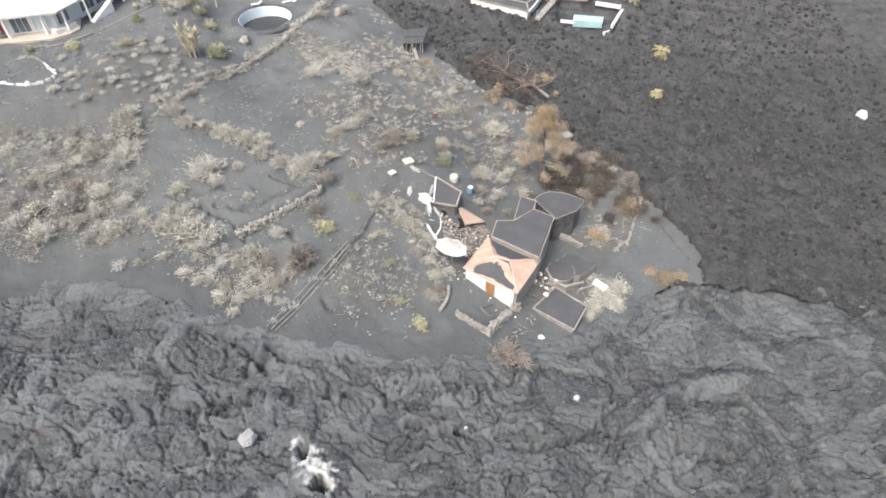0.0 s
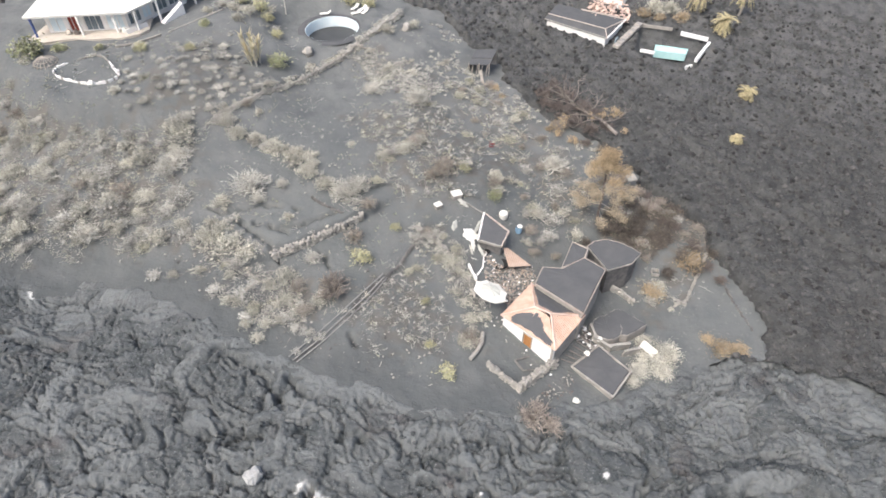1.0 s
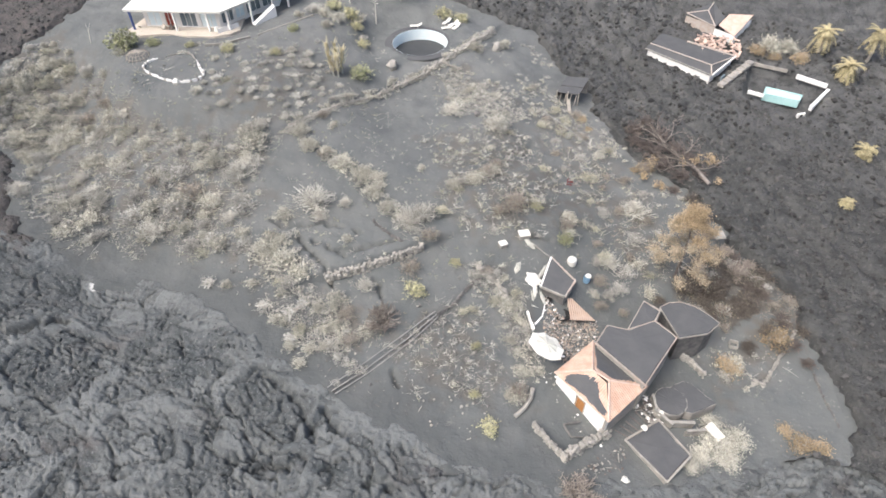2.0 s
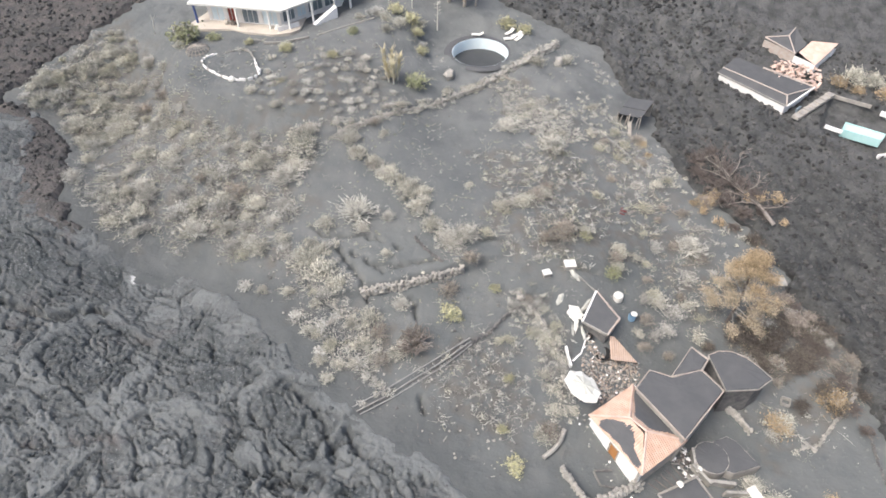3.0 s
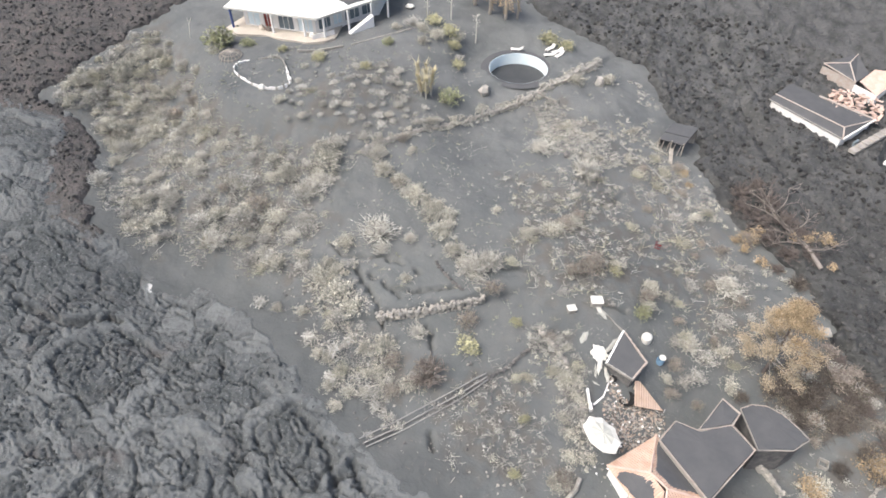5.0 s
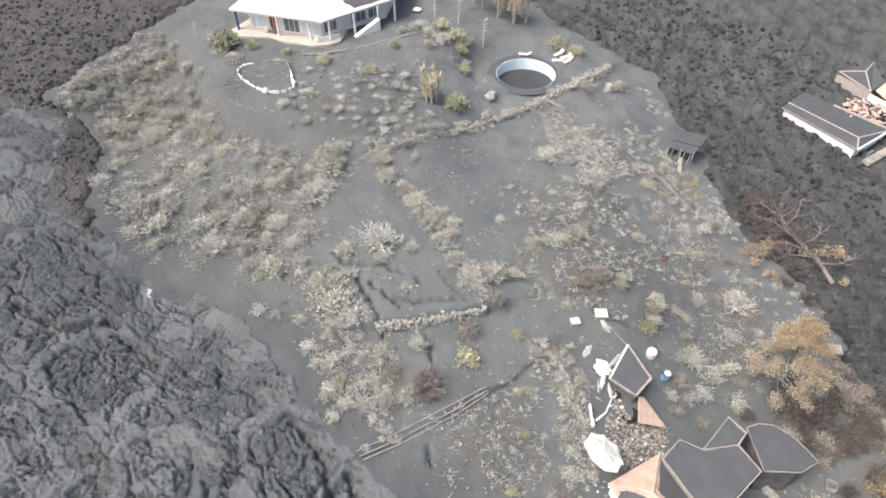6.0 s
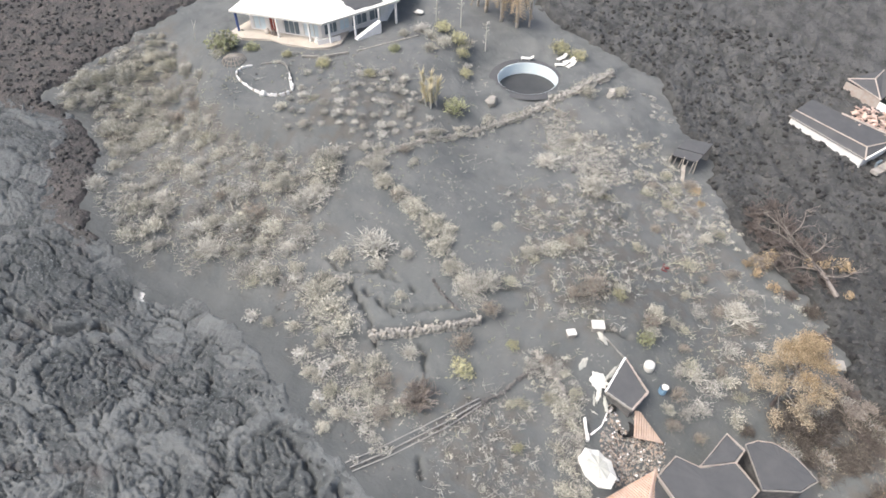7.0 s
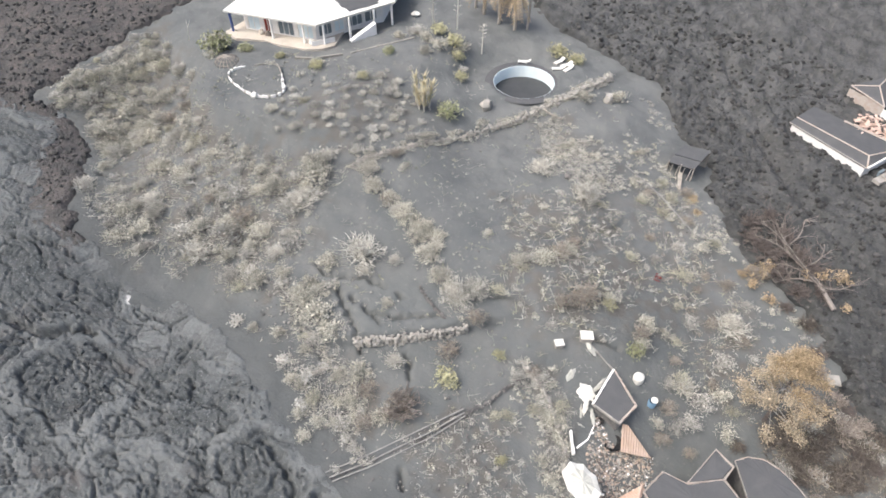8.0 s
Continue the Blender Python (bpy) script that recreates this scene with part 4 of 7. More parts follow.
roof = wpart("roof", tiled_plane(z3(HW, EAVE), z3(HS, EAVE), z3(R1, RIDGE), z3(R2, RIDGE)), TILE, farm, "terracotta tiled roof slope half under ash")
wpart("roof", tiled_plane(z3(HS, EAVE), z3(HE, EAVE), z3(R2, RIDGE), z3(R2, RIDGE)), TILE, farm)
wpart("roof", tiled_plane(z3(HE, EAVE), z3(HN, EAVE), z3(R2, RIDGE), z3(R1, RIDGE)), TILE, farm)
wpart("roof", tiled_plane(z3(HN, EAVE), z3(HW, EAVE), z3(R1, RIDGE), z3(R1, RIDGE)), TILE, farm)
for a, b in ((z3(R1, RIDGE), z3(R2, RIDGE)), (z3(HW, EAVE), z3(R1, RIDGE)), (z3(HS, EAVE), z3(R2, RIDGE)), (z3(HE, EAVE), z3(R2, RIDGE)), (z3(HN, EAVE), z3(R1, RIDGE))):
    steps = [tuple(a[i] + (b[i] - a[i]) * t / 12 + (0.1 if i == 2 else 0) for i in range(3)) for t in range(13)]
    wpart("ridge_tiles", Shape().tube(steps, [0.13 if t % 2 else 0.105 for t in range(13)], 7), PINK_TILE, farm, "pale pink ridge tiles")


def ash_patch(poly, height, lift, seed, label, edge=0.25):
    """A layer of ash with a wavy outline lying on a roof; height gives the roof below."""
    rng = random.Random(seed)
    ring = []
    n = len(poly)
    for i in range(n):
        a, b = poly[i], poly[(i + 1) % n]
        for k in range(5):
            p = lerp(a, b, k / 5)
            w = edge * rng.uniform(-0.5, 0.5) if k else 0
            ring.append((p[0] + w, p[1] + rng.uniform(-0.5, 0.5) * edge))
    mid = inset(ring, edge)
    sh = Shape()
    m = len(ring)
    cx, cy = sum(p[0] for p in poly) / n, sum(p[1] for p in poly) / n
    v = [(x, y, height(x, y) - 0.03) for x, y in ring] + [(x, y, height(x, y) + lift * rng.uniform(0.8, 1.2)) for x, y in mid] + [(cx, cy, height(cx, cy) + lift * 1.3)]
    f = [(i, (i + 1) % m, m + (i + 1) % m, m + i) for i in range(m)] + [(m + i, m + (i + 1) % m, 2 * m) for i in range(m)]
    area = sum(ring[i][0] * ring[(i + 1) % m][1] - ring[(i + 1) % m][0] * ring[i][1] for i in range(m))
    if area < 0:
        f = [tuple(reversed(q)) for q in f]
    sh.add(v, f)
    return single("ash_drift", sh, ASH_ROOF, label, "ash", "ash on the roofs")


sw_plane = roof_tilt([z3(HW, EAVE), z3(HS, EAVE), z3(R2, RIDGE)])
ne_plane = roof_tilt([z3(HE, EAVE), z3(HN, EAVE), z3(R1, RIDGE)])
ash_patch([(3.7, 53.25), (5.5, 53.62), (6.9, 53.2), (7.5, 52.1), (7.7, 51.0), (8.55, 50.0), (8.3, 49.65), (5.6, 51.45), (3.6, 52.75)], sw_plane, 0.14, 1, "grey ash drift on the terracotta roof slope")
ash_patch([(6.45, 54.2), (8.3, 53.4), (11.4, 54.75), (6.0, 58.2)], ne_plane, 0.14, 2, "grey ash filling the rear roof slope")

# the flat-roofed wing with its stair block
WING = [(14.3, 60.85), (11.65, 53.75), (6.05, 57.5), (6.85, 60.2), (9.1, 60.3), (11.85, 62.5)]
BLOCK = [(11.9, 62.45), (12.25, 64.15), (10.35, 65.0), (9.1, 60.35)]
FLAT = 18.4
for poly, z, nm in ((WING, FLAT, "wing"), (BLOCK, FLAT + 0.02, "stair block")):
    body = inset(poly, 0.25)
    n = len(body)
    ccw = sum(body[i][0] * body[(i + 1) % n][1] - body[(i + 1) % n][0] * body[i][1] for i in range(n)) > 0
    for i in range(n):
        a, b = (body[i], body[(i + 1) % n]) if ccw else (body[(i + 1) % n], body[i])
        wpart("wall", wall_piece(a, b, 12.4, z - 0.2, 0.25), PALE_RENDER, farm)
    wpart("roof_slab", Shape().prism(poly, z - 0.2, z), PALE_RENDER, farm, "flat concrete roof slab")
    for i in range(len(poly)):
        a, b = poly[i], poly[(i + 1) % len(poly)]
        kerb = Shape()
        ln, tn = math.dist(a, b), math.degrees(math.atan2(b[1] - a[1], b[0] - a[0]))
        c = lerp(a, b, 0.5)
        kerb.box(Matrix.Translation((c[0], c[1], z + 0.06)) @ pose(0, 0, 0, 0, 0, tn), ln, 0.065, 0.22)
        wpart("parapet", kerb, TRIM, farm, "low pinkish parapet edge")
ash_patch(inset(WING, 0.12), lambda x, y: FLAT, 0.16, 3, "thick smooth ash on the flat roof", 0.08)
ash_patch(inset(BLOCK, 0.15), lambda x, y: FLAT + 0.02, 0.15, 4, "ash on the stair block roof", 0.08)

# the fan-shaped outbuilding behind
FAN = [(12.3, 65.4), (13.2, 66.4), (14.5, 66.95), (16.1, 66.75), (17.6, 66.0), (18.9, 65.1), (17.7, 63.2), (14.7, 61.6)]
fan = thing("outbuilding", 15.5, 64.5, 13.5, "low outbuilding with a curved ash-covered flat roof", "outbuilding")
fan_in = inset(FAN, 0.3)
# walls coloured dark for the shadow under the low roof
for i in range(len(FAN)):
    b, a = fan_in[i], fan_in[(i + 1) % len(FAN)]
    wpart("wall", wall_piece(a, b, 12.2, 17.4, 0.2), DARK_STONE_AND_SHADE, fan)
wpart("roof", Shape().prism(FAN, 17.4, 17.58), PALE_RENDER, fan)
for i in range(len(FAN)):
    a, b = FAN[i], FAN[(i + 1) % len(FAN)]
    c = lerp(a, b, 0.5)
    wpart("parapet", Shape().box(Matrix.Translation((c[0], c[1], 17.63)) @ pose(0, 0, 0, 0, 0, math.degrees(math.atan2(b[1] - a[1], b[0] - a[0]))), math.dist(a, b), 0.07, 0.12), TRIM if i < 4 else PALE_RENDER, fan)
ash_patch(inset(FAN, 0.05), lambda x, y: 17.58, 0.13, 5, "grey ash layer on the curved roof", 0.08)

# round water tank, deck and the low roof beside the lava
tank = thing("water_tank", 15.1, 55.8, 12.4, "round concrete water tank covered with ash", "tank")
ring = [(15.1 + 1.75 * math.cos(math.tau * i / 36), 55.8 + 1.75 * math.sin(math.tau * i / 36)) for i in range(36)]
wpart("tank_wall", Shape().prism(ring, 11.6, 13.96), PALE_RENDER, tank, smooth=False)
ash_patch([(15.1 + 1.74 * math.cos(math.tau * i / 12), 55.8 + 1.74 * math.sin(math.tau * i / 12)) for i in range(12)], lambda x, y: 13.96, 0.12, 6, "ash on the round tank", 0.06)
DECK = [(15.0, 57.75), (16.2, 58.9), (17.1, 58.8), (19.8, 57.0), (17.5, 55.1), (16.7, 55.0)]
deck = thing("terrace_deck", 17.4, 57, 12.4, "raised ash-covered terrace beside the round tank", "terrace")
wpart("deck_body", Shape().prism(DECK, 11.6, 13.84), PALE_RENDER, deck)
ash_patch(inset(DECK, 0.02), lambda x, y: 13.84, 0.1, 7, "ash on the raised terrace", 0.1)
LOWROOF = [(11.0, 49.85), (15.5, 46.55), (17.6, 50.1), (14.1, 53.2)]
low = thing("low_outbuilding", 14.5, 50, 12.2, "low outbuilding with an ash-filled flat roof and pale rim", "outbuilding")
lin = inset(LOWROOF, 0.25)
for i in range(4):
    wpart("wall", wall_piece(lin[i], lin[(i + 1) % 4], 11.0, 13.5, 0.25), PALE_RENDER, low)
wpart("roof_slab", Shape().prism(LOWROOF, 13.45, 13.6), PALE_RENDER, low)
for i in range(4):
    a, b = LOWROOF[i], LOWROOF[(i + 1) % 4]
    c = lerp(a, b, 0.5)
    wpart("rim", Shape().box(Matrix.Translation((c[0], c[1], 13.66)) @ pose(0, 0, 0, 0, 0, math.degrees(math.atan2(b[1] - a[1], b[0] - a[0]))), math.dist(a, b), 0.16, 0.26), STONE if i < 2 else PALE_RENDER, low, "pale worn roof rim")
ash_patch(inset(LOWROOF, 0.14), lambda x, y: 13.6, 0.17, 8, "ash filling the low flat roof", 0.1)
for k in range(6):
    t = (k + 0.5) / 6
    p, q = lerp((9.6, 49.9), (12.2, 54.1), t), lerp((11.0, 49.9), (13.9, 53.1), t)
    b = Shape().tube([(p[0], p[1], 14.3), (q[0], q[1], 13.85)], 0.07, 4)
    single("pergola_beam", b, DARK_WOOD, "dark pergola beam between the house and low roof", "beam", "pergola beams")
# added dark tubes stand in for an L-shaped dark line, no known kerb
rail("courtyard_kerb", [(4.6, 49.0), (5.6, 48.0)], 0.08, 0.13, DARK_STONE_AND_SHADE, "dark low strip standing in for a dark line in the ash courtyard", "kerb")
rail("courtyard_kerb", [(4.7, 49.1), (6.2, 50.0)], 0.08, 0.13, DARK_STONE_AND_SHADE, "dark low strip standing in for a dark line in the ash courtyard", "kerb")
rail("courtyard_kerb", [(5.6, 48.0), (7.2, 48.6)], 0.06, 0.1, DARK_STONE_AND_SHADE, "dark low strip standing in for a dark line in the ash courtyard", "kerb")
rail("stair_parapet", [(0.7, 51.4), (0.75, 50.2), (0.4, 49.0), (-0.3, 47.7)], 0.35, 0.24, STONE, "curved pale masonry parapet beside the yard", "parapet", 7)


def scrap(name, x, y, lift, size, seed, mat, label, category, group="", tall=0.35):
    """A crumpled sheet or lump lying about."""
    rng = random.Random(seed)
    sh = Shape()
    n = 9
    z = land1(x, y) + lift
    rings = []
    for k, h in ((1.0, 0.0), (0.85, 0.6), (0.45, 1.0)):
        rings.append([(x + size * k * rng.uniform(0.6, 1.1) * math.cos(math.tau * j / n), y + size * k * rng.uniform(0.5, 1.0) * math.sin(math.tau * j / n), z + tall * h * rng.uniform(0.7, 1.2)) for j in range(n)])
    v = [p for r in rings for p in r] + [(x, y, z + tall)]
    f = [(r * n + j, r * n + (j + 1) % n, (r + 1) * n + (j + 1) % n, (r + 1) * n + j) for r in (0, 1) for j in range(n)] + [(2 * n + j, 2 * n + (j + 1) % n, 3 * n) for j in range(n)]
    sh.add(v, f)
    return single(name, sh, mat, label, category, group)


scrap("white_sheet", 12.7, 51.4, 1.35, 0.45, 1, CANVAS, "crumpled white sheet on the low roof", "sheet")
scrap("white_sheet", 11.6, 45.6, 0.1, 0.45, 2, CANVAS, "white sheet lying on the lava's edge", "sheet")
scrap("white_sheet", 14.2, 54.2, 0.9, 0.5, 3, CANVAS, "torn white sheet by the tank", "sheet")
for p, q, w in (((13.5, 54.4), (15.6, 53.2), 0.3), ((15.2, 53.4), (17.8, 54.3), 0.32), ((17.0, 53.0), (19.0, 53.9), 0.26), ((13.2, 56.1), (13.8, 54.5), 0.24)):
    c = lerp(p, q, 0.5)
    single("broken_wall", Shape().box(Matrix.Translation((c[0], c[1], land1(*c) + 0.5)) @ pose(0, 0, 0, 4, 5, math.degrees(math.atan2(q[1] - p[1], q[0] - p[0]))), math.dist(p, q), w, 1.4), STONE, "broken pale garden wall between tank and low roof", "wall", "broken walls")
panel = Shape().box(Matrix.Translation((19.9, 53.9, land1(19.9, 53.9) + 1.15)) @ pose(0, 0, 0, 24, 10, -38), 1.9, 0.9, 0.05)
single("metal_sheet", panel, CANVAS, "fallen white panel resting in the shrubs", "panel")
rack_pts = [(14.9, 63.0), (16.6, 62.5), (18.4, 61.3)]
stone_wall("rubble_wall", rack_pts, 0.9, 0.6, 12, "pale rubble wall behind the farmhouse", STONE, 0.22, 0.4)

crate = thing("planter_box", 21.6, 66.1, land1(21.6, 66.1), "pale empty planter frame standing in the ash", "planter")
for x, y, a, b in ((0, 0.45, 0.9, 0.08), (0, -0.45, 0.9, 0.08), (0.45, 0, 0.08, 0.82), (-0.45, 0, 0.08, 0.82)):
    part("board", Shape().box(pose(x, y, 0.2), a, b, 0.5), STONE, crate)

# parasol over the side terrace
par = thing("parasol", 1.15, 55.0, land1(1.15, 55.0), "large cream-white canvas parasol standing open", "parasol")
pz = 19.55 - land1(1.15, 55.0)
sh = Shape()
n = 16
REACH = [1.0, 0.93, 1.04, 0.94, 1.02, 0.88, 0.98, 0.92, 1.06, 1.0, 1.14, 1.0, 1.02, 0.9, 0.96, 0.9]
# the canopy sags along one way, so that it is longer than wide
long_ = lambda j: 1.22 * math.cos(math.tau * (j + 0.3) / n)
wide_ = lambda j: 0.86 * math.sin(math.tau * (j + 0.3) / n)
ring_ = lambda k, dz: [(1.72 * k * REACH[j] * (0.77 * long_(j) + 0.64 * wide_(j)), 1.72 * k * REACH[j] * (-0.64 * long_(j) + 0.77 * wide_(j)), pz - dz - 0.10 * k * (j % 2) - 0.12 * k * math.sin(math.tau * j / n)) for j in range(n)]
outer, mid_ = ring_(1.0, 0.42), ring_(0.62, 0.18)
skirt = [(x * 0.99, y * 0.99, z - 0.22) for x, y, z in outer]
sh.add(outer + mid_ + skirt, [(j, (j + 1) % n, n + (j + 1) % n, n + j) for j in range(n)] + [(2 * n + j, 2 * n + (j + 1) % n, (j + 1) % n, j) for j in range(n)])
part("canopy", sh, CANVAS, par, "faded cream canvas canopy")
sh = Shape().add(mid_ + ring_(0.3, 0.07) + [(0, 0, pz)], [(j, (j + 1) % n, n + (j + 1) % n, n + j) for j in range(n)] + [(n + j, n + (j + 1) % n, 2 * n) for j in range(n)])
part("canopy_top", sh, DUSTY_CANVAS, par, "ash-stained middle of the canopy")
part("pole", Shape().tube([(0, 0, -0.3), (0, 0, pz)], 0.05, 8), WOOD, par)
for j in range(0, n, 2):
    part("rib", Shape().tube([(0, 0, pz - 0.05), (outer[j][0] * 0.97, outer[j][1] * 0.97, outer[j][2] - 0.04)], 0.018, 4), WOOD, par)

def torn_sheet(name, x, y, lift, ln, wd, turn_, seed, mat, label, category, group=""):
    """A ragged sheet with tongues, draped over the ground, thick at its folds."""
    rng = random.Random(seed)
    n = 22
    edge_, fold = [], []
    for j in range(n):
        a = math.tau * j / n
        k = rng.uniform(0.68, 0.9) if j % 4 else rng.uniform(0.9, 1.2)
        px, py = ln * k * math.cos(a), wd * k * math.sin(a)
        c, s_ = math.cos(radians(turn_)), math.sin(radians(turn_))
        edge_.append((x + px * c - py * s_, y + px * s_ + py * c))
        fold.append((x + 0.55 * (px * c - py * s_), y + 0.5 * (px * s_ + py * c)))
    v = [(*p, land1(*p) + lift - 0.12) for p in edge_] + [(*p, land1(*p) + lift + 0.03 * rng.random()) for p in edge_] + [(*p, land1(*p) + lift + rng.uniform(0.02, 0.22)) for p in fold] + [(x, y, land1(x, y) + lift + 0.12)]
    f = [(i * n + j, i * n + (j + 1) % n, (i + 1) * n + (j + 1) % n, (i + 1) * n + j) for i in (0, 1) for j in range(n)] + [(2 * n + j, 2 * n + (j + 1) % n, 3 * n) for j in range(n)]
    return single(name, Shape().add(v, f), mat, label, category, group)


# ---- ruined sheds up the slope ----
ruin = thing("ruined_shed", -1, 64.5, 19.5, "roofless ruined shed with low white walls full of ash", "ruin")


def low_wall(a, b, h, w, mat, parent, drop=0.5):
    """A broken low wall whose top follows the slope, in uneven lengths."""
    rng = random.Random(round(a[0] * 31 + a[1] * 7 + b[0]))
    pts = resample([a, b], 0.55)
    ux, uy = (b[0] - a[0]) / math.dist(a, b), (b[1] - a[1]) / math.dist(a, b)
    for p, q in zip(pts, pts[1:]):
        ww, hh = w * rng.uniform(0.75, 1.3), h * rng.uniform(0.7, 1.15)
        nx, ny = -uy * ww / 2, ux * ww / 2
        zp, zq = land1(*p), land1(*q)
        sh = Shape().prism([(p[0] - nx, p[1] - ny), (q[0] - nx, q[1] - ny), (q[0] + nx, q[1] + ny), (p[0] + nx, p[1] + ny)], [zp - drop, zq - drop, zq - drop, zp - drop], [zp + hh, zq + hh, zq + hh, zp + hh])
        wpart("wall_block", sh, mat, parent)


# a flat roof filled with ash, tipped downhill, the yard behind it edged by a thin wall
SHED_ROOF = [(-0.93, 67.0, 20.1), (-1.2, 62.6, 19.5), (1.72, 62.2, 19.2), (2.42, 64.7, 19.5)]
shed_plane = roof_tilt(SHED_ROOF[:1] + SHED_ROOF[1:3])
shed_top = [(p[0], p[1], shed_plane(p[0], p[1])) for p in SHED_ROOF]
wpart("roof_slab", Shape().prism([p[:2] for p in shed_top], [p[2] - 0.22 for p in shed_top], [p[2] - 0.05 for p in shed_top]), PALE_RENDER, ruin, "flat concrete roof slab under ash")
shed_in = inset([p[:2] for p in shed_top], 0.22)
for i, m in ((1, DARK_STONE_AND_SHADE), (2, PALE_RENDER), (3, PALE_RENDER)):
    a, b = shed_in[i], shed_in[(i + 1) % 4]
    lo_, hi_ = min(land1(*a), land1(*b)) - 0.5, min(shed_plane(*a), shed_plane(*b)) - 0.24
    if hi_ > lo_ + 0.3:
        wpart("wall", wall_piece(a, b, lo_, hi_, 0.2, gaps=[(0.5, 1.3, lo_ + 0.9, hi_ - 0.25)] if i == 2 else ()), m, ruin)
for i, w, m in ((0, 0.18, PLASTER), (1, 0.14, STONE), (2, 0.2, TRIM), (3, 0.12, TRIM)):
    pts = resample([shed_top[i][:2], shed_top[(i + 1) % 4][:2]], 0.6)
    rng = random.Random(60 + i)
    for p, q in zip(pts, pts[1:]):
        c = lerp(p, q, 0.5)
        wpart("parapet_block", Shape().box(Matrix.Translation((c[0], c[1], shed_plane(*c) + 0.02)) @ pose(0, 0, 0, rng.uniform(-4, 4), rng.uniform(-4, 4), math.degrees(math.atan2(q[1] - p[1], q[0] - p[0])) + rng.uniform(-4, 4)), math.dist(p, q) * 1.02, w * rng.uniform(0.75, 1.3), 0.3), m, ruin)
ash_patch(inset([p[:2] for p in shed_top], 0.1), shed_plane, 0.07, 9, "smooth ash lying on the tipped shed roof", 0.08)
for a, b, h, w, m in (((-4.3, 67.6), (-1.0, 67.0), 0.3, 0.13, STONE), ((-0.3, 61.4), (-0.25, 60.0), 0.3, 0.14, PLASTER), ((-0.25, 60.0), (-0.8, 58.7), 0.3, 0.16, PLASTER), ((-1.95, 59.5), (-0.8, 57.9), 0.7, 0.26, PLASTER)):
    low_wall(a, b, h, w, m, ruin)
for k, (x, y, ln, wd, tn, lift) in enumerate(((-2.3, 63.4, 1.0, 0.85, 20, 0.35), (-1.75, 62.4, 0.95, 0.3, 100, 0.3), (-1.45, 64.9, 1.2, 0.22, 75, 0.4), (-1.9, 61.7, 0.7, 0.18, 115, 0.15), (-4.3, 64.0, 0.75, 0.36, 80, 0.12), (-3.7, 67.2, 0.8, 0.3, -20, 0.3), (-1.5, 60.7, 0.5, 0.16, 10, 0.06), (-0.7, 61.9, 0.8, 0.25, 130, 0.4))):
    torn_sheet("torn_tarpaulin", x, y, lift, ln, wd, tn, 20 + k, CANVAS if k < 2 else DUSTY_CANVAS, "torn white tarpaulin lying in the ruin", "tarpaulin", "torn tarpaulins")
for x, y, sx, sy, sz, tn in ((-4.6, 67.9, 1.25, 1.0, 0.55, 28), (-6.6, 65.7, 0.9, 0.75, 0.4, 40)):
    block = thing("water_cistern", x, y, land1(x, y), "white masonry cistern block standing in the ash", "cistern", "white cisterns")
    part("cistern_body", Shape().box(pose(0, 0, sz / 2 - 0.2, 3, 2, tn), sx, sy, sz + 0.2), PALE_RENDER, block)
    part("lid", Shape().box(pose(0.02, 0.03, sz - 0.03, 2, 4, tn + 3), sx * 1.06, sy * 1.06, 0.09), CANVAS, block, "pale slab lid")
for x, y, s, m, lab in ((1.5, 68.0, 0.56, CANVAS, "round white plastic water tank on the ash"),):
    wt = thing("plastic_tank", x, y, land1(x, y), lab, "tank")
    prof = [(0.0, -0.2), (0.95, -0.2), (1.0, 0.1), (1.0, 1.0), (0.92, 1.25), (0.55, 1.42), (0.3, 1.45), (0.28, 1.52), (0.0, 1.53)]
    sh = Shape()
    for r, h in prof[1:-1]:
        sh.v += [(s * r * math.cos(math.tau * j / 20), s * r * math.sin(math.tau * j / 20), h * 0.6) for j in range(20)]
    for i in range(len(prof) - 3):
        sh.f += [(i * 20 + j, i * 20 + (j + 1) % 20, (i + 1) * 20 + (j + 1) % 20, (i + 1) * 20 + j) for j in range(20)]
    sh.f.append(tuple(range((len(prof) - 3) * 20, (len(prof) - 2) * 20)))
    part("tank_body", sh, m, wt, smooth=False)
bar = thing("water_barrel", 3.6, 66.9, land1(3.6, 66.9), "blue plastic barrel with a white lid in the ash", "barrel")
sh = Shape()
for r, h in ((0.38, -0.1), (0.42, 0.2), (0.40, 0.24), (0.43, 0.55), (0.36, 0.8)):
    sh.v += [(r * math.cos(math.tau * j / 18), r * math.sin(math.tau * j / 18), h) for j in range(18)]
for i in range(4):
    sh.f += [(i * 18 + j, i * 18 + (j + 1) % 18, (i + 1) * 18 + (j + 1) % 18, (i + 1) * 18 + j) for j in range(18)]
part("barrel_body", sh, BLUE, bar)
part("lid", Shape().prism([(0.12 + 0.36 * math.cos(math.tau * j / 18), 0.12 + 0.36 * math.sin(math.tau * j / 18)) for j in range(18)], 0.78, 0.84), CANVAS, bar, "white lid")
frag = thing("broken_roof", 3.2, 62.2, 16.6, "broken piece of terracotta tiled roof over rubble", "roof")
wpart("roof", tiled_plane((2.9, 60.6, 17.45), (5.6, 61.9, 16.75), (1.7, 62.8, 18.35), (2.4, 63.3, 18.25)), DUSTY_TILE, frag)
for x, y in ((2.2, 62.7), (3.1, 61.2), (4.9, 62.0)):
    wpart("post", Shape().tube([(x, y, land1(x, y) - 0.3), (x, y, 18.1 if x < 3 else (17.4 if x < 4 else 16.9))], 0.09, 6), WOOD, frag)
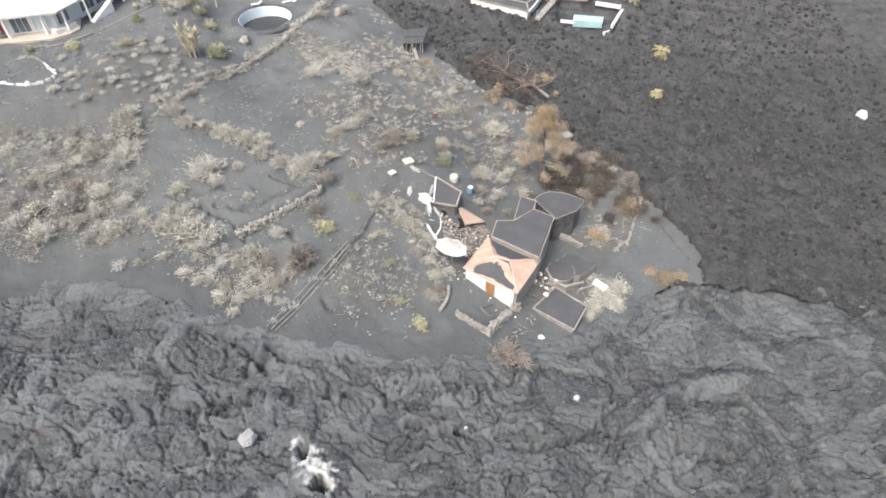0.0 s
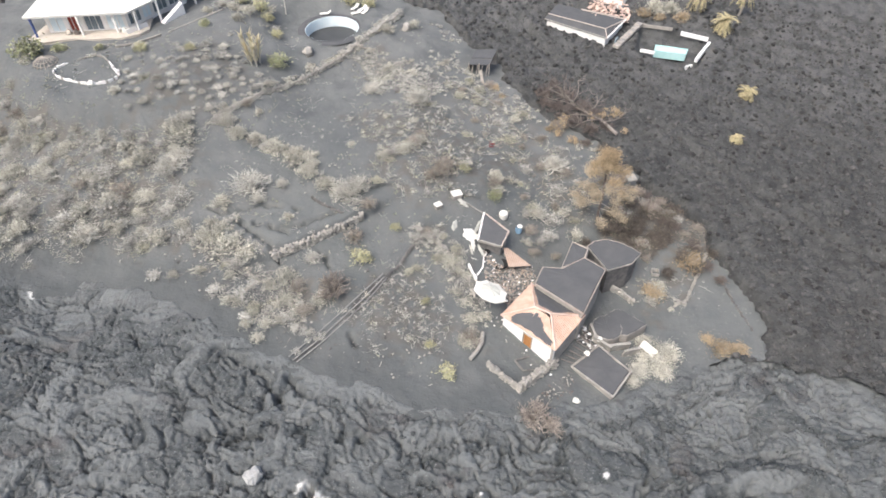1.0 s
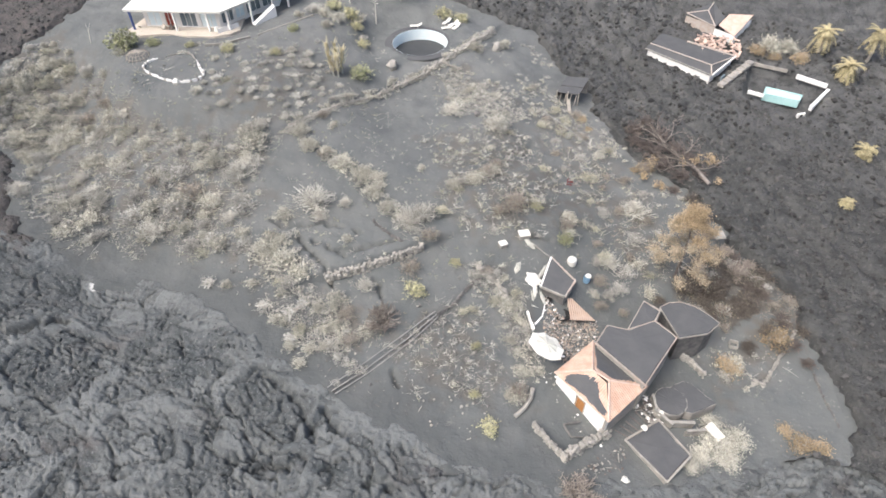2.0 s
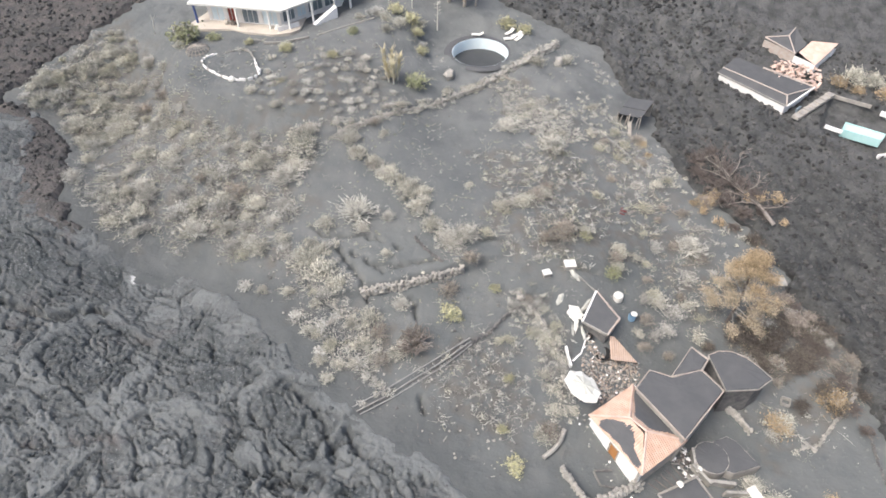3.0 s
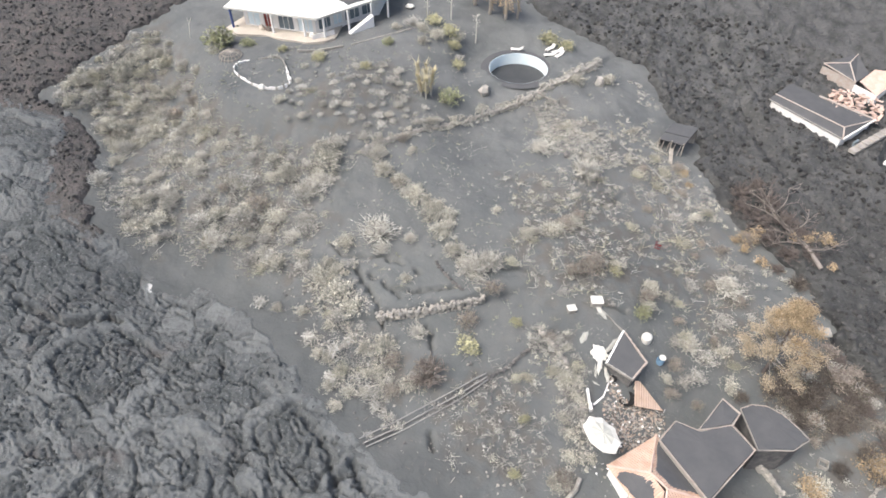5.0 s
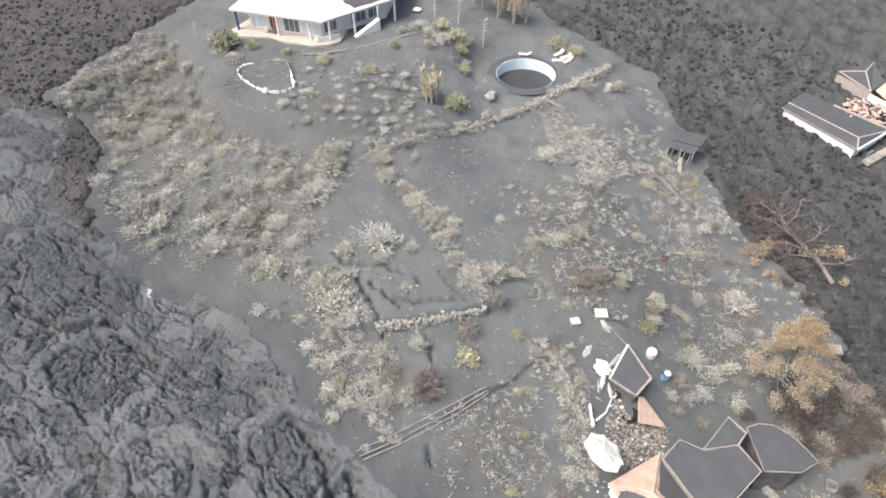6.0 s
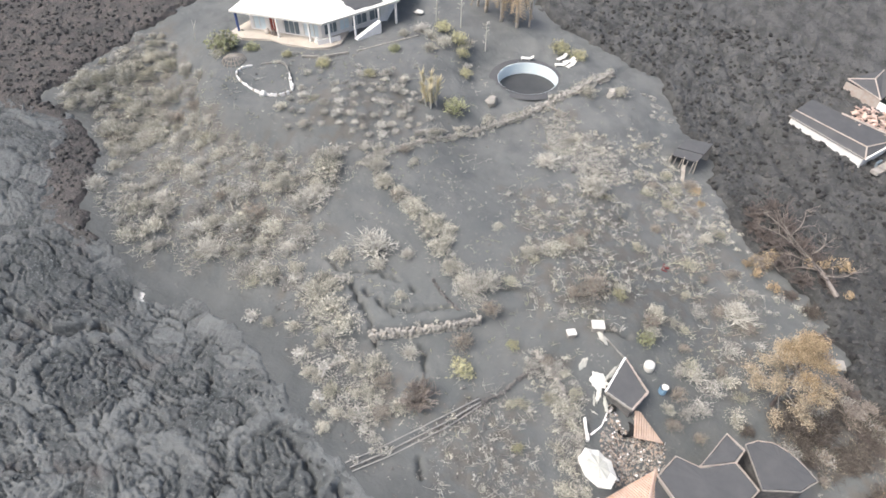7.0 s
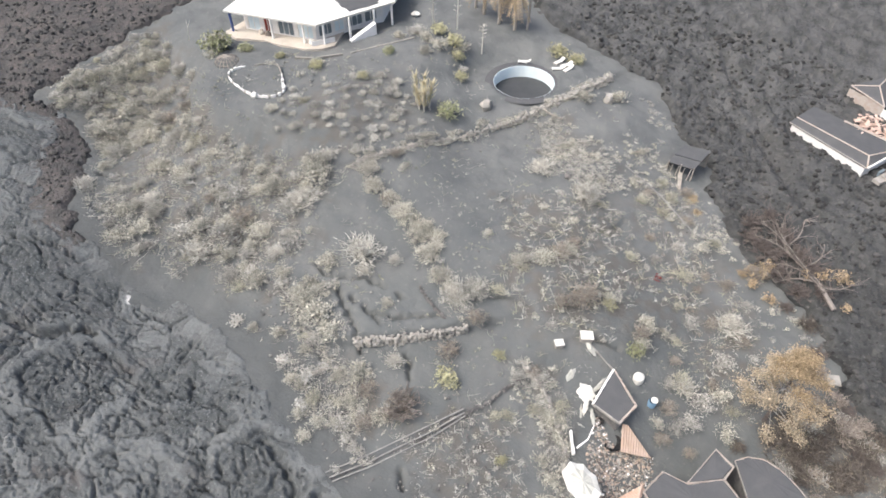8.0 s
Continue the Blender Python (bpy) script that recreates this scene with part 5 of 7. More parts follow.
# near-black funnels: the darkness under the roof put into the colour
for x, y, r in ((1.95, 61.2, 0.95), (-0.1, 62.0, 0.5)):
    z = land1(x, y) + 0.35
    hollow = Shape().add([(x + r * math.cos(math.tau * j / 9) * (1 + 0.25 * math.sin(j * 2.3)), y + r * math.sin(math.tau * j / 9), z + 0.05 * math.sin(j * 1.7)) for j in range(9)] + [(x, y, z - 0.6)], [(j, (j + 1) % 9, 9) for j in range(9)])
    single("collapsed_cellar", hollow, VOID, "near-black funnel standing for deep shade under the collapsed roof", "hollow")


def debris(name, seed, count, poly, sizes, mats, label, category="debris", boards=0.4, lift=0.05):
    rng = random.Random(seed)
    xs, ys = [p[0] for p in poly], [p[1] for p in poly]
    px = np.array([rng.uniform(min(xs), max(xs)) for _ in range(count)])
    py = np.array([rng.uniform(min(ys), max(ys)) for _ in range(count)])
    ok = (inside(px, py, poly) > 0) & (np.hypot(px - POOL[0], py - POOL[1]) > 5.8)
    px, py = px[ok], py[ok]
    pz_ = land(px, py)
    shapes = [Shape() for _ in mats]
    for x, y, z in zip(px.tolist(), py.tolist(), pz_.tolist()):
        r = sizes[0] + (sizes[1] - sizes[0]) * rng.random() ** 2
        s = rng.choice(shapes)
        if rng.random() < boards:
            s.box(Matrix.Translation((x, y, z + lift + r * 0.3)) @ pose(0, 0, 0, rng.uniform(-25, 25), rng.uniform(-25, 25), rng.uniform(0, 360)), r * 4, r * 0.5, r * 0.25)
        else:
            s.rock((x, y, z + lift + r * 0.25), r, rng, 0.6)
    for s, m in zip(shapes, mats):
        if s.v:
            single(name, s, m, label, category, kind="stuff")


RUBBLE = [(-0.4, 62.4), (2.4, 61.0), (5.8, 62.6), (6.6, 60.4), (5.6, 57.6), (3.2, 56.0), (1.6, 57.2), (0.2, 58.6)]
RUB_TAN = surface("rubble_tan", (0.42, 0.335, 0.27), (0.33, 0.265, 0.215), (0.54, 0.47, 0.41), big=1.2, fine=6, bump=0.3, depth=0.03)
debris("building_rubble", 3, 1700, RUBBLE, (0.05, 0.19), [RUB_TAN, RUB_TAN, STONE, WOOD, DARK_WOOD, STONE], "collapsed building rubble of boards, tiles and stones", boards=0.5)
debris("building_rubble", 4, 260, RUBBLE, (0.05, 0.18), [PLASTER, STONE, RUB_TAN], "white plaster lumps among the rubble", boards=0.1, lift=0.2)
debris("wall_rubble", 5, 60, [(1.0, 53.6), (2.2, 54.4), (8.6, 49.8), (9.0, 48.0), (7.2, 48.4), (2.2, 51.8)], (0.05, 0.18), [PLASTER, STONE], "white plaster crumbs along the house front", boards=0.05)
debris("wall_rubble", 6, 160, [(9.4, 48.0), (11.2, 49.4), (11.4, 46.0), (7.0, 44.6)], (0.07, 0.2), [STONE, STONE, DARK_STONE_AND_SHADE, DARK_WOOD], "pale stones fallen beside the courtyard wall", boards=0.35)
debris("wall_rubble", 7, 190, [(12.4, 56.0), (14.4, 53.6), (13.8, 52.6), (11.6, 54.0)], (0.1, 0.3), [PLASTER, STONE, DARK_WOOD], "white rubble heap behind the house", boards=0.4, lift=0.4)

# ---- round pool and pond ----
pool = thing("round_pool", POOL[0], POOL[1], 24.2, "round pool with a pale blue wall, floored with ash", "pool")
N = 56
sh = Shape()
for r, z in ((POOL[2], 23.7), (POOL[2], 26.02), (POOL[2] + 0.3, 26.04), (POOL[2] + 0.5, 25.9), (POOL[2] + 0.6, 23.7)):
    sh.v += [(r * math.cos(math.tau * j / N), r * math.sin(math.tau * j / N), z - 24.2) for j in range(N)]
for i in range(4):
    sh.f += [(i * N + (j + 1) % N, i * N + j, (i + 1) * N + j, (i + 1) * N + (j + 1) % N) for j in range(N)]
part("pool_wall", sh, POOL_PAINT, pool)
sh = Shape()
for r, z in ((POOL[2] + 0.08, 26.06), (POOL[2] + 0.5, 26.1), (POOL[2] + 1.3, 25.95), (POOL[2] + 0.08, 25.6)):
    sh.v += [(r * math.cos(math.tau * j / N), r * math.sin(math.tau * j / N), z - 24.2) for j in range(N)]
for i in range(4):
    k = (i + 1) % 4
    sh.f += [(i * N + j, k * N + j, k * N + (j + 1) % N, i * N + (j + 1) % N) for j in range(N)]
sh.f = [tuple(reversed(q)) for q in sh.f]
part("rim", sh, ASH_ROOF, pool, "dark ash-covered pool rim")
DARK_ASH = surface("darker_ash", (0.045, 0.048, 0.050), (0.058, 0.060, 0.062), (0.07, 0.072, 0.072), big=0.4, fine=3, rough=0.55, bump=0.2, depth=0.03)
part("pool_floor", Shape().prism([((POOL[2] + 0.05) * math.cos(math.tau * j / N), (POOL[2] + 0.05) * math.sin(math.tau * j / N)) for j in range(N)], -0.4, 0.08), DARK_ASH, pool, "dark ash on the pool floor")


def closed_curve(pts, per=6):
    out, n = [], len(pts)
    for i in range(n):
        p0, p1, p2, p3 = [Vector(pts[(i + k) % n]) for k in (-1, 0, 1, 2)]
        for k in range(per):
            t = k / per
            out.append(0.5 * ((2 * p1) + (p2 - p0) * t + (2 * p0 - 5 * p1 + 4 * p2 - p3) * t * t + (3 * p1 - p0 - 3 * p2 + p3) * t ** 3))
    return out


pond = thing("garden_pond", -57, 78.5, 29.5, "dry kidney-shaped garden pond with a white rim", "pond")
POND = [(-60.3, 79.4), (-61.2, 77.6), (-60.0, 76.2), (-57.2, 75.3), (-54.6, 75.0), (-52.4, 75.9), (-51.8, 77.6), (-53.2, 79.0), (-55.6, 81.2), (-57.6, 82.0)]
rimp = closed_curve([(x, y - 0.7) for x, y in POND], 6)
rng = random.Random(9)
for i in range(0, len(rimp)):
    a, b = rimp[i], rimp[(i + 1) % len(rimp)]
    c = (a + b) / 2
    far = i > 46
    if i > 57:
        continue
    w = 0.15 * rng.uniform(0.6, 1.25) * (2.2 * rng.uniform(0.4, 1.3) if 32 < i < 44 or i < 9 else 0.8)
    wpart("rim_stone", Shape().box(Matrix.Translation((c.x, c.y, land1(c.x, c.y) + 0.08 + rng.uniform(-0.08, 0.1))) @ pose(0, 0, 0, rng.uniform(-6, 6), rng.uniform(-6, 6), rng.uniform(-14, 14) + math.degrees(math.atan2(b.y - a.y, b.x - a.x))), (b - a).length * 1.06, w, 0.42), (STONE if far or rng.random() < 0.25 else PLASTER), pond)
basket = thing("garden_trellis", -63.3, 78.3, land1(-63.3, 78.3), "domed cage of grey canes beside the dry pond", "trellis")
for k in range(9):
    a = math.pi * k / 9
    part("cane", Shape().tube([(1.7 * math.cos(a) * math.cos(t), 1.7 * math.sin(a) * math.cos(t), 1.0 * math.sin(t)) for t in [math.pi * i / 8 for i in range(9)]], 0.05, 4), WOOD, basket)
for h in (0.3, 0.7):
    part("hoop", Shape().tube([(1.6 * math.sqrt(1 - h * h) * math.cos(math.tau * i / 14), 1.6 * math.sqrt(1 - h * h) * math.sin(math.tau * i / 14), h) for i in range(15)], 0.05, 4), WOOD, basket)
for x, y, r, lab in ((-30.8, 93.0, 0.95, "large pale boulder beside the round pool"), (-54.3, 74.2, 0.5, "white boulder beside the dry pond"), (-17.9, 104.6, 0.9, "big pale concrete block near the pool wall"), (68.9, 90.2, 1.0, "white boulder standing out of the dark lava"), (-16.2, 88.0, 0.5, "dark boulder on the ash field")):
    rng = random.Random(int(r * 100))
    s = Shape().rock((x, y, (east_height(np.array([x]), np.array([y]))[0] if x > 40 else land1(x, y)) + 0.45 * r), r, rng, 0.85)
    single("boulder", s, CANVAS if "white" in lab else (DARK_STONE_AND_SHADE if "dark" in lab else STONE), lab, "boulder")
white_rock = Shape()
rng = random.Random(4)
for k in range(5):
    white_rock.rock((-19.1 + rng.uniform(-0.25, 0.25), 31.2 + rng.uniform(-0.3, 0.3), float(pahoehoe_height(np.array([-19.1]), np.array([31.2]))[0]) + 0.45), 0.95 * rng.uniform(0.8, 1), rng, 0.8)
single("crusted_boulder", white_rock, CRUSTED, "whitish mineral-crusted lava boulder", "boulder")
lounger = thing("sun_lounger", -31.7, 105.6, land1(-31.7, 105.6), "white plastic sun lounger beside the round pool", "lounger", "sun loungers")
part("bed", Shape().box(pose(-0.25, 0, 0.32), 1.3, 0.62, 0.07), CANVAS, lounger)
part("backrest", Shape().box(pose(0.68, 0, 0.5, 0, -32, 0), 0.7, 0.62, 0.07), CANVAS, lounger)
for x in (-0.8, 0.35):
    for y in (-0.25, 0.25):
        part("leg", Shape().box(pose(x, y, 0.13), 0.06, 0.06, 0.36), CANVAS, lounger)
lounger.matrix_basis = pose(-31.7, 105.6, land1(-31.7, 105.6), 0, 0, 20)
for x, y, a in ((-27.3, 108.3, 70), (-26.0, 107.9, 55), (-25.3, 107.0, 75), (-26.6, 106.4, 30)):
    copy_thing(lounger, pose(x, y, land1(x, y) + 0.02, 0, 0, a))
scrap("white_sheet", -49.3, 103.6, 0.1, 0.9, 31, CANVAS, "white sheet lying on the ash beside the villa", "sheet")
red = Shape()
rng = random.Random(3)
for k in range(6):
    red.tube([(-1.4 + rng.uniform(-0.3, 0.3), 80.6 + rng.uniform(-0.3, 0.3), land1(-1.4, 80.6) + 0.1 + 0.1 * k), (-1.4 + rng.uniform(-0.7, 0.7), 80.6 + rng.uniform(-0.7, 0.7), land1(-1.4, 80.6) + rng.uniform(0.1, 0.7))], 0.06, 5)
single("red_garden_chair", red, RED, "collapsed red garden chair lying in the ash", "chair")

# ---- open shed by the lava ----
shed = thing("garden_shed", -4.9, 101.4, land1(-4.9, 101.4), "grey open-fronted timber shed loaded with ash", "shed")
SA, SB, SC, SD = (-6.9, 99.5), (-3.5, 99.7), (-2.7, 103.9), (-6.1, 103.4)
zb = land1(-4.9, 101.4)
for p in (SA, lerp(SA, SB, 0.5), SB, SC, SD):
    wpart("post", Shape().box(Matrix.Translation((p[0] * 0.96 - 0.2, p[1], zb + 0.85)), 0.15, 0.15, 2.1), WOOD, shed)
wpart("back_wall", wall_piece(SC, SD, zb - 0.4, zb + 1.9, 0.12), WOOD, shed)
wpart("side_wall", wall_piece(SD, SA, zb - 0.4, zb + 1.5, 0.12), DARK_WOOD, shed)
ma, mb = lerp(SA, SD, 0.38), lerp(SB, SC, 0.38)
wpart("front_roof", Shape().prism([SA, SB, mb, ma], [zb + 1.62, zb + 1.62, zb + 1.85, zb + 1.85], [zb + 1.74, zb + 1.74, zb + 1.97, zb + 1.97]), ASH_ROOF, shed, "ash-grey sloping front roof")
wpart("rear_roof", Shape().prism([ma, mb, SC, SD], [zb + 1.95, zb + 1.95, zb + 2.15, zb + 2.15], [zb + 2.1, zb + 2.1, zb + 2.3, zb + 2.3]), ASH_ROOF, shed, "ash-grey flat rear roof")
for k in range(4):
    p = lerp(SA, SB, 0.15 + 0.23 * k)
    wpart("prop", Shape().tube([(p[0], p[1] - 0.2, zb - 0.4), (p[0] + 0.2, p[1] + 0.1, zb + 1.65)], 0.06, 5), WOOD, shed)
wpart("ladder", Shape().box(Matrix.Translation((-4.6, 98.2, land1(-4.6, 98.2) + 0.5)) @ pose(0, 0, 0, 35, 0, 20), 0.5, 2.4, 0.06), WOOD, shed, "bleached leaning board")

# ---- white villa above the pond ----
villa = thing("villa", -60, 95, 29.6, "white single-storey villa with a deep porch and flat white roof", "house")
FLOOR, EAVES = 29.95, 32.85
V1, V2, V3, V4, V5 = (-69.3, 84.4), (-55.2, 88.0), (-50.2, 99.6), (-55.0, 112.0), (-74.0, 106.0)
wpart("terrace_slab", Shape().prism([(-69.6, 84.2), (-66.9, 83.5), (-63.0, 85.3), (-61.2, 85.3), (-56.4, 86.4), (-54.4, 87.9), (-53.6, 89.5), (-57, 99), (-70, 96)], 28.6, FLOOR), TERRACE, villa, "tan paved porch terrace")
wa, wb, wc = (-67.6, 86.4), (-56.6, 89.2), (-52.4, 99.4)
fr_len = math.dist(wa, wb)
bays = [(0.5, 2.5), (3.1, 4.3), (5.4, 7.9), (8.5, 10.9)]
wall_panels(wall_piece(wa, wb, FLOOR - 0.5, EAVES, 0.25, gaps=[(s, e, FLOOR + 0.05, FLOOR + 2.35) for s, e in bays]), PLASTER, villa, "white front wall")
e_bays = [(0.5, 2.6), (3.0, 4.6), (5.0, 7.6), (8.0, 10.0)]
wall_panels(wall_piece(wb, wc, FLOOR - 0.9, EAVES, 0.25, gaps=[(s, e, FLOOR + 0.35, FLOOR + 2.3) for s, e in e_bays]), PLASTER, villa, "white porch-side wall")
wpart("wall", wall_piece((-73, 105), wa, FLOOR - 1, EAVES, 0.25), PLASTER, villa)
wpart("wall", wall_piece(wc, (-56.5, 111), FLOOR - 1, EAVES, 0.25), PLASTER, villa)
wpart("wall", wall_piece((-56.5, 111), (-73, 105), FLOOR - 1, EAVES, 0.25), PLASTER, villa)


def along(a, b, s, z, back=0.0):
    d = math.dist(a, b)
    ux, uy = (b[0] - a[0]) / d, (b[1] - a[1]) / d
    return Matrix.Translation((a[0] + ux * s - uy * back, a[1] + uy * s + ux * back, z)) @ pose(0, 0, 0, 0, 0, math.degrees(math.atan2(uy, ux)))


for (a, b), spans, mats, lo, hi in (((wa, wb), bays, (CURTAIN, RUST_RED, GLASS_DARK, CURTAIN), 0.05, 2.35), ((wb, wc), e_bays, (GLASS_DARK, CURTAIN, GLASS_DARK, GLASS_DARK), 0.35, 2.3)):
    for (s, e), m in zip(spans, mats):
        n = max(2, round((e - s) / 0.8))
        win = wpart("window", Shape().box(along(a, b, (s + e) / 2, FLOOR + hi - 0.04, 0.1), e - s, 0.12, 0.1), PLASTER, villa, "white framed glazed opening")
        wpart("sill", Shape().box(along(a, b, (s + e) / 2, FLOOR + lo + 0.04, 0.1), e - s, 0.12, 0.1), PLASTER, win)
        for i in range(n + 1):
            wpart("mullion", Shape().box(along(a, b, s + 0.04 + (e - s - 0.08) * i / n, FLOOR + (lo + hi) / 2, 0.1), 0.08, 0.12, hi - lo - 0.12), PLASTER, win)
        for i in range(n):
            wpart("pane", Shape().box(along(a, b, s + (e - s) * (i + 0.5) / n, FLOOR + (lo + hi) / 2, 0.13), (e - s) / n - 0.06, 0.03, hi - lo - 0.16), m, win)
for p, m in (((-68.7, 84.9), NAVY), ((-62.3, 86.4), PLASTER), ((-57.6, 87.8), PLASTER), ((-54.9, 89.0), PLASTER), ((-53.2, 92.6), PLASTER), ((-51.6, 96.3), PLASTER), ((-50.6, 99.2), PLASTER)):
    wpart("column", Shape().box(Matrix.Translation((p[0], p[1], (FLOOR + EAVES) / 2 - 0.35)), 0.28, 0.28, EAVES - FLOOR + 0.7), m, villa)
low_sl = Shape().prism([V1, V2, V3, V4, V5], EAVES, EAVES + 0.3)
wpart("roof", low_sl, ROOF_WHITE, villa, "white painted flat roof")
top = inset([V1, V2, V3, V4, V5], 0.5)
cx, cy = -61.0, 97.0
hip = Shape().add([(*p, EAVES + 0.3) for p in top] + [(cx, cy, EAVES + 1.3)], [(i, (i + 1) % 5, 5) for i in range(5)])
wpart("roof_slope", hip, ROOF_WHITE, villa, "low white roof slopes")
villa_plane = roof_tilt([(*top[1], EAVES + 0.3), (*top[2], EAVES + 0.3), (cx, cy, EAVES + 1.3)])
ash_patch([(-53.6, 93.4), (-51.6, 97.8), (-52.6, 99.8), (-57.0, 97.6), (-57.4, 94.2)], villa_plane, 0.1, 11, "grey ash patch on the villa roof", 0.5)
wpart("ramp", Shape().prism([(-53.0, 92.0), (-52.3, 91.8), (-50.6, 95.4), (-51.3, 95.7)], [29.6, 29.6, 29.6, 29.6], [29.9, 29.9, 31.5, 31.5]), PLASTER, villa, "white sloping stair parapet")
wpart("porch_rail", Shape().box(along((-56.0, 87.6), (-52.9, 92.6), 1.6, FLOOR + 0.35), 3.4, 0.12, 0.7), PLASTER, villa)
for k, (x, y, m) in enumerate(((-64.6, 86.4, TERRACE), (-63.4, 86.6, DARK_WOOD), (-56.6, 88.0, CANVAS), (-51.9, 96.6, DARK_WOOD), (-51.5, 95.9, CANVAS))):
    scrap("porch_furniture", x, y, 0.35, 0.55, 40 + k, m, "piled garden furniture on the villa's porch", "furniture", "porch furniture", 0.6)
low_pts = [((-56.3, 84.2), (-54.0, 85.3)), ((-54.0, 85.3), (-53.4, 83.9)), ((-53.5, 85.9), (-51.3, 88.4)), ((-50.5, 89.2), (-45.5, 97.5))]
for i, (a, b) in enumerate(low_pts):
    c = lerp(a, b, 0.5)
    sh = Shape()
    for p, q in zip(resample([a, b], 1.0), resample([a, b], 1.0)[1:]):
        m_ = lerp(p, q, 0.5)
        sh.box(Matrix.Translation((m_[0], m_[1], land1(*m_) + 0.08)) @ pose(0, 0, 0, 0, 0, math.degrees(math.atan2(b[1] - a[1], b[0] - a[0]))), math.dist(p, q), 0.22, 0.28)
    single("path_kerb", sh, STONE, "pale path kerb half under ash below the villa", "kerb", "path kerbs")
rail("lamp_post", [(-47.4, 99.6), (-47.3, 99.7)], 0.3, 0.1, DARK_WOOD, "stump of a post beside the villa", "post")

# ---- pink house swallowed by the eastern lava ----
pink = thing("pink_house", 12, 117, 19, "pink-tiled house with white walls half buried by lava", "house")
PS, PE, PN, PW = (15.6, 113.9), (19.0, 120.1), (6.7, 122.7), (4.6, 117.9)
ez = [21.0, 21.7, 22.6, 21.9]
pa, pb = (5.2, 118.6), (15.2, 115.4)
za, zb2 = 22.6, 22.0
for a, b, za_, zb_, ga in ((PW, PS, ez[3], ez[0], 0), (PS, PE, ez[0], ez[1], 0), (PE, PN, ez[1], ez[2], 0)):
    a2, b2 = lerp(a, (12, 117), 0.06), lerp(b, (12, 117), 0.06)
    wpart("wall", Shape().prism([a2, b2, lerp(b2, (12, 117), 0.04), lerp(a2, (12, 117), 0.04)], 18.0, [za_ - 0.1, zb_ - 0.1, zb_ - 0.05, za_ - 0.05]), PLASTER, pink, "white outer wall")
wpart("roof", Shape().add([z3(PW, ez[3]), z3(PS, ez[0]), z3(pb, zb2), z3(pa, za), (PW[0], PW[1], ez[3] - 0.15), (PS[0], PS[1], ez[0] - 0.15)], [(0, 1, 2, 3), (1, 0, 4, 5)]), ASH_ROOF, pink, "ash-covered roof slope")
wpart("roof", Shape().add([z3(PS, ez[0]), z3(PE, ez[1]), z3(pb, zb2), (PS[0], PS[1], ez[0] - 0.15), (PE[0], PE[1], ez[1] - 0.15)], [(0, 1, 2), (1, 0, 3, 4)]), ASH_ROOF, pink)
wpart("roof", Shape().add([z3(PE, ez[1]), z3(PN, ez[2]), z3(pa, za), z3(pb, zb2)], [(0, 1, 2, 3)]), ASH_ROOF, pink)
for a, b, r, m in ((z3(pa, za), z3(pb, zb2), 0.11, TRIM), (z3(pb, zb2), z3(PS, ez[0]), 0.12, TRIM), (z3(pb, zb2), z3(PE, ez[1]), 0.1, TRIM), (z3(PW, ez[3]), z3(PS, ez[0]), 0.09, PALE_RENDER), (z3(PS, ez[0]), z3(PE, ez[1]), 0.15, PLASTER), (z3(PE, ez[1]), (11.0, 121.4, 22.45), 0.15, TRIM)):
    wpart("roof_edge", Shape().tube([tuple(a[i] + (b[i] - a[i]) * t / 6 for i in range(3)) for t in range(7)], r, 5), m, pink, "pale raised roof edge")
win = Shape().box(Matrix.Translation((17.4, 115.0, 20.2)) @ pose(0, 0, 0, 0, 0, 66), 1.2, 0.3, 0.9)
wpart("window", win, GLASS_DARK, pink)
rear = thing("tiled_house", 16, 128, 21, "rear pink-tiled wing of the buried house, partly fallen in", "house")
QA, QB, QC, QD, QE = (10.2, 129.4), (14.4, 133.4), (21.3, 132.2), (18.4, 125.0), (15.2, 126.8)
qp = (13.6, 130.2)
wpart("roof", Shape().add([(*QA, 23.7), (*QE, 23.1), (*qp, 24.3), (*QB, 24.4)], [(0, 1, 2), (0, 2, 3)]), ASH_ROOF, rear, "ash-covered roof")
wpart("roof", Shape().add([(*QE, 23.1), (16.5, 128.8, 24.0), (*QB, 24.4), (*qp, 24.3)], [(0, 1, 2, 3)]), ASH_ROOF, rear)
wpart("roof", tiled_plane((*QC, 23.6), (*QD, 22.7), (17.2, 130.2, 24.3), (15.4, 126.6, 23.4)), PINK_TILE, rear, "broken pink roof tiles")
wpart("wall", Shape().prism([QD, QC, lerp(QC, (15, 128), 0.06), lerp(QD, (15, 128), 0.06)], 19.5, 22.7), PLASTER, rear)
wpart("wall", Shape().prism([QE, QD, lerp(QD, (15, 128), 0.06), lerp(QE, (15, 128), 0.06)], 19.5, 22.8), PLASTER, rear)
wpart("wall", Shape().prism([QA, QE, lerp(QE, (15, 128), 0.08), lerp(QA, (15, 128), 0.08)], 20, 23.2), TRIM, rear)
for a, b in (((*QA, 23.7), (*qp, 24.3)), ((*qp, 24.3), (*QE, 23.1)), ((*qp, 24.3), (*QB, 24.4)), ((*QA, 23.7), (*QE, 23.1))):
    wpart("roof_edge", Shape().tube([a, b], 0.11, 5), TRIM, rear)


def east1(x, y):
    return float(east_height(np.array([x]), np.array([y]))[0])


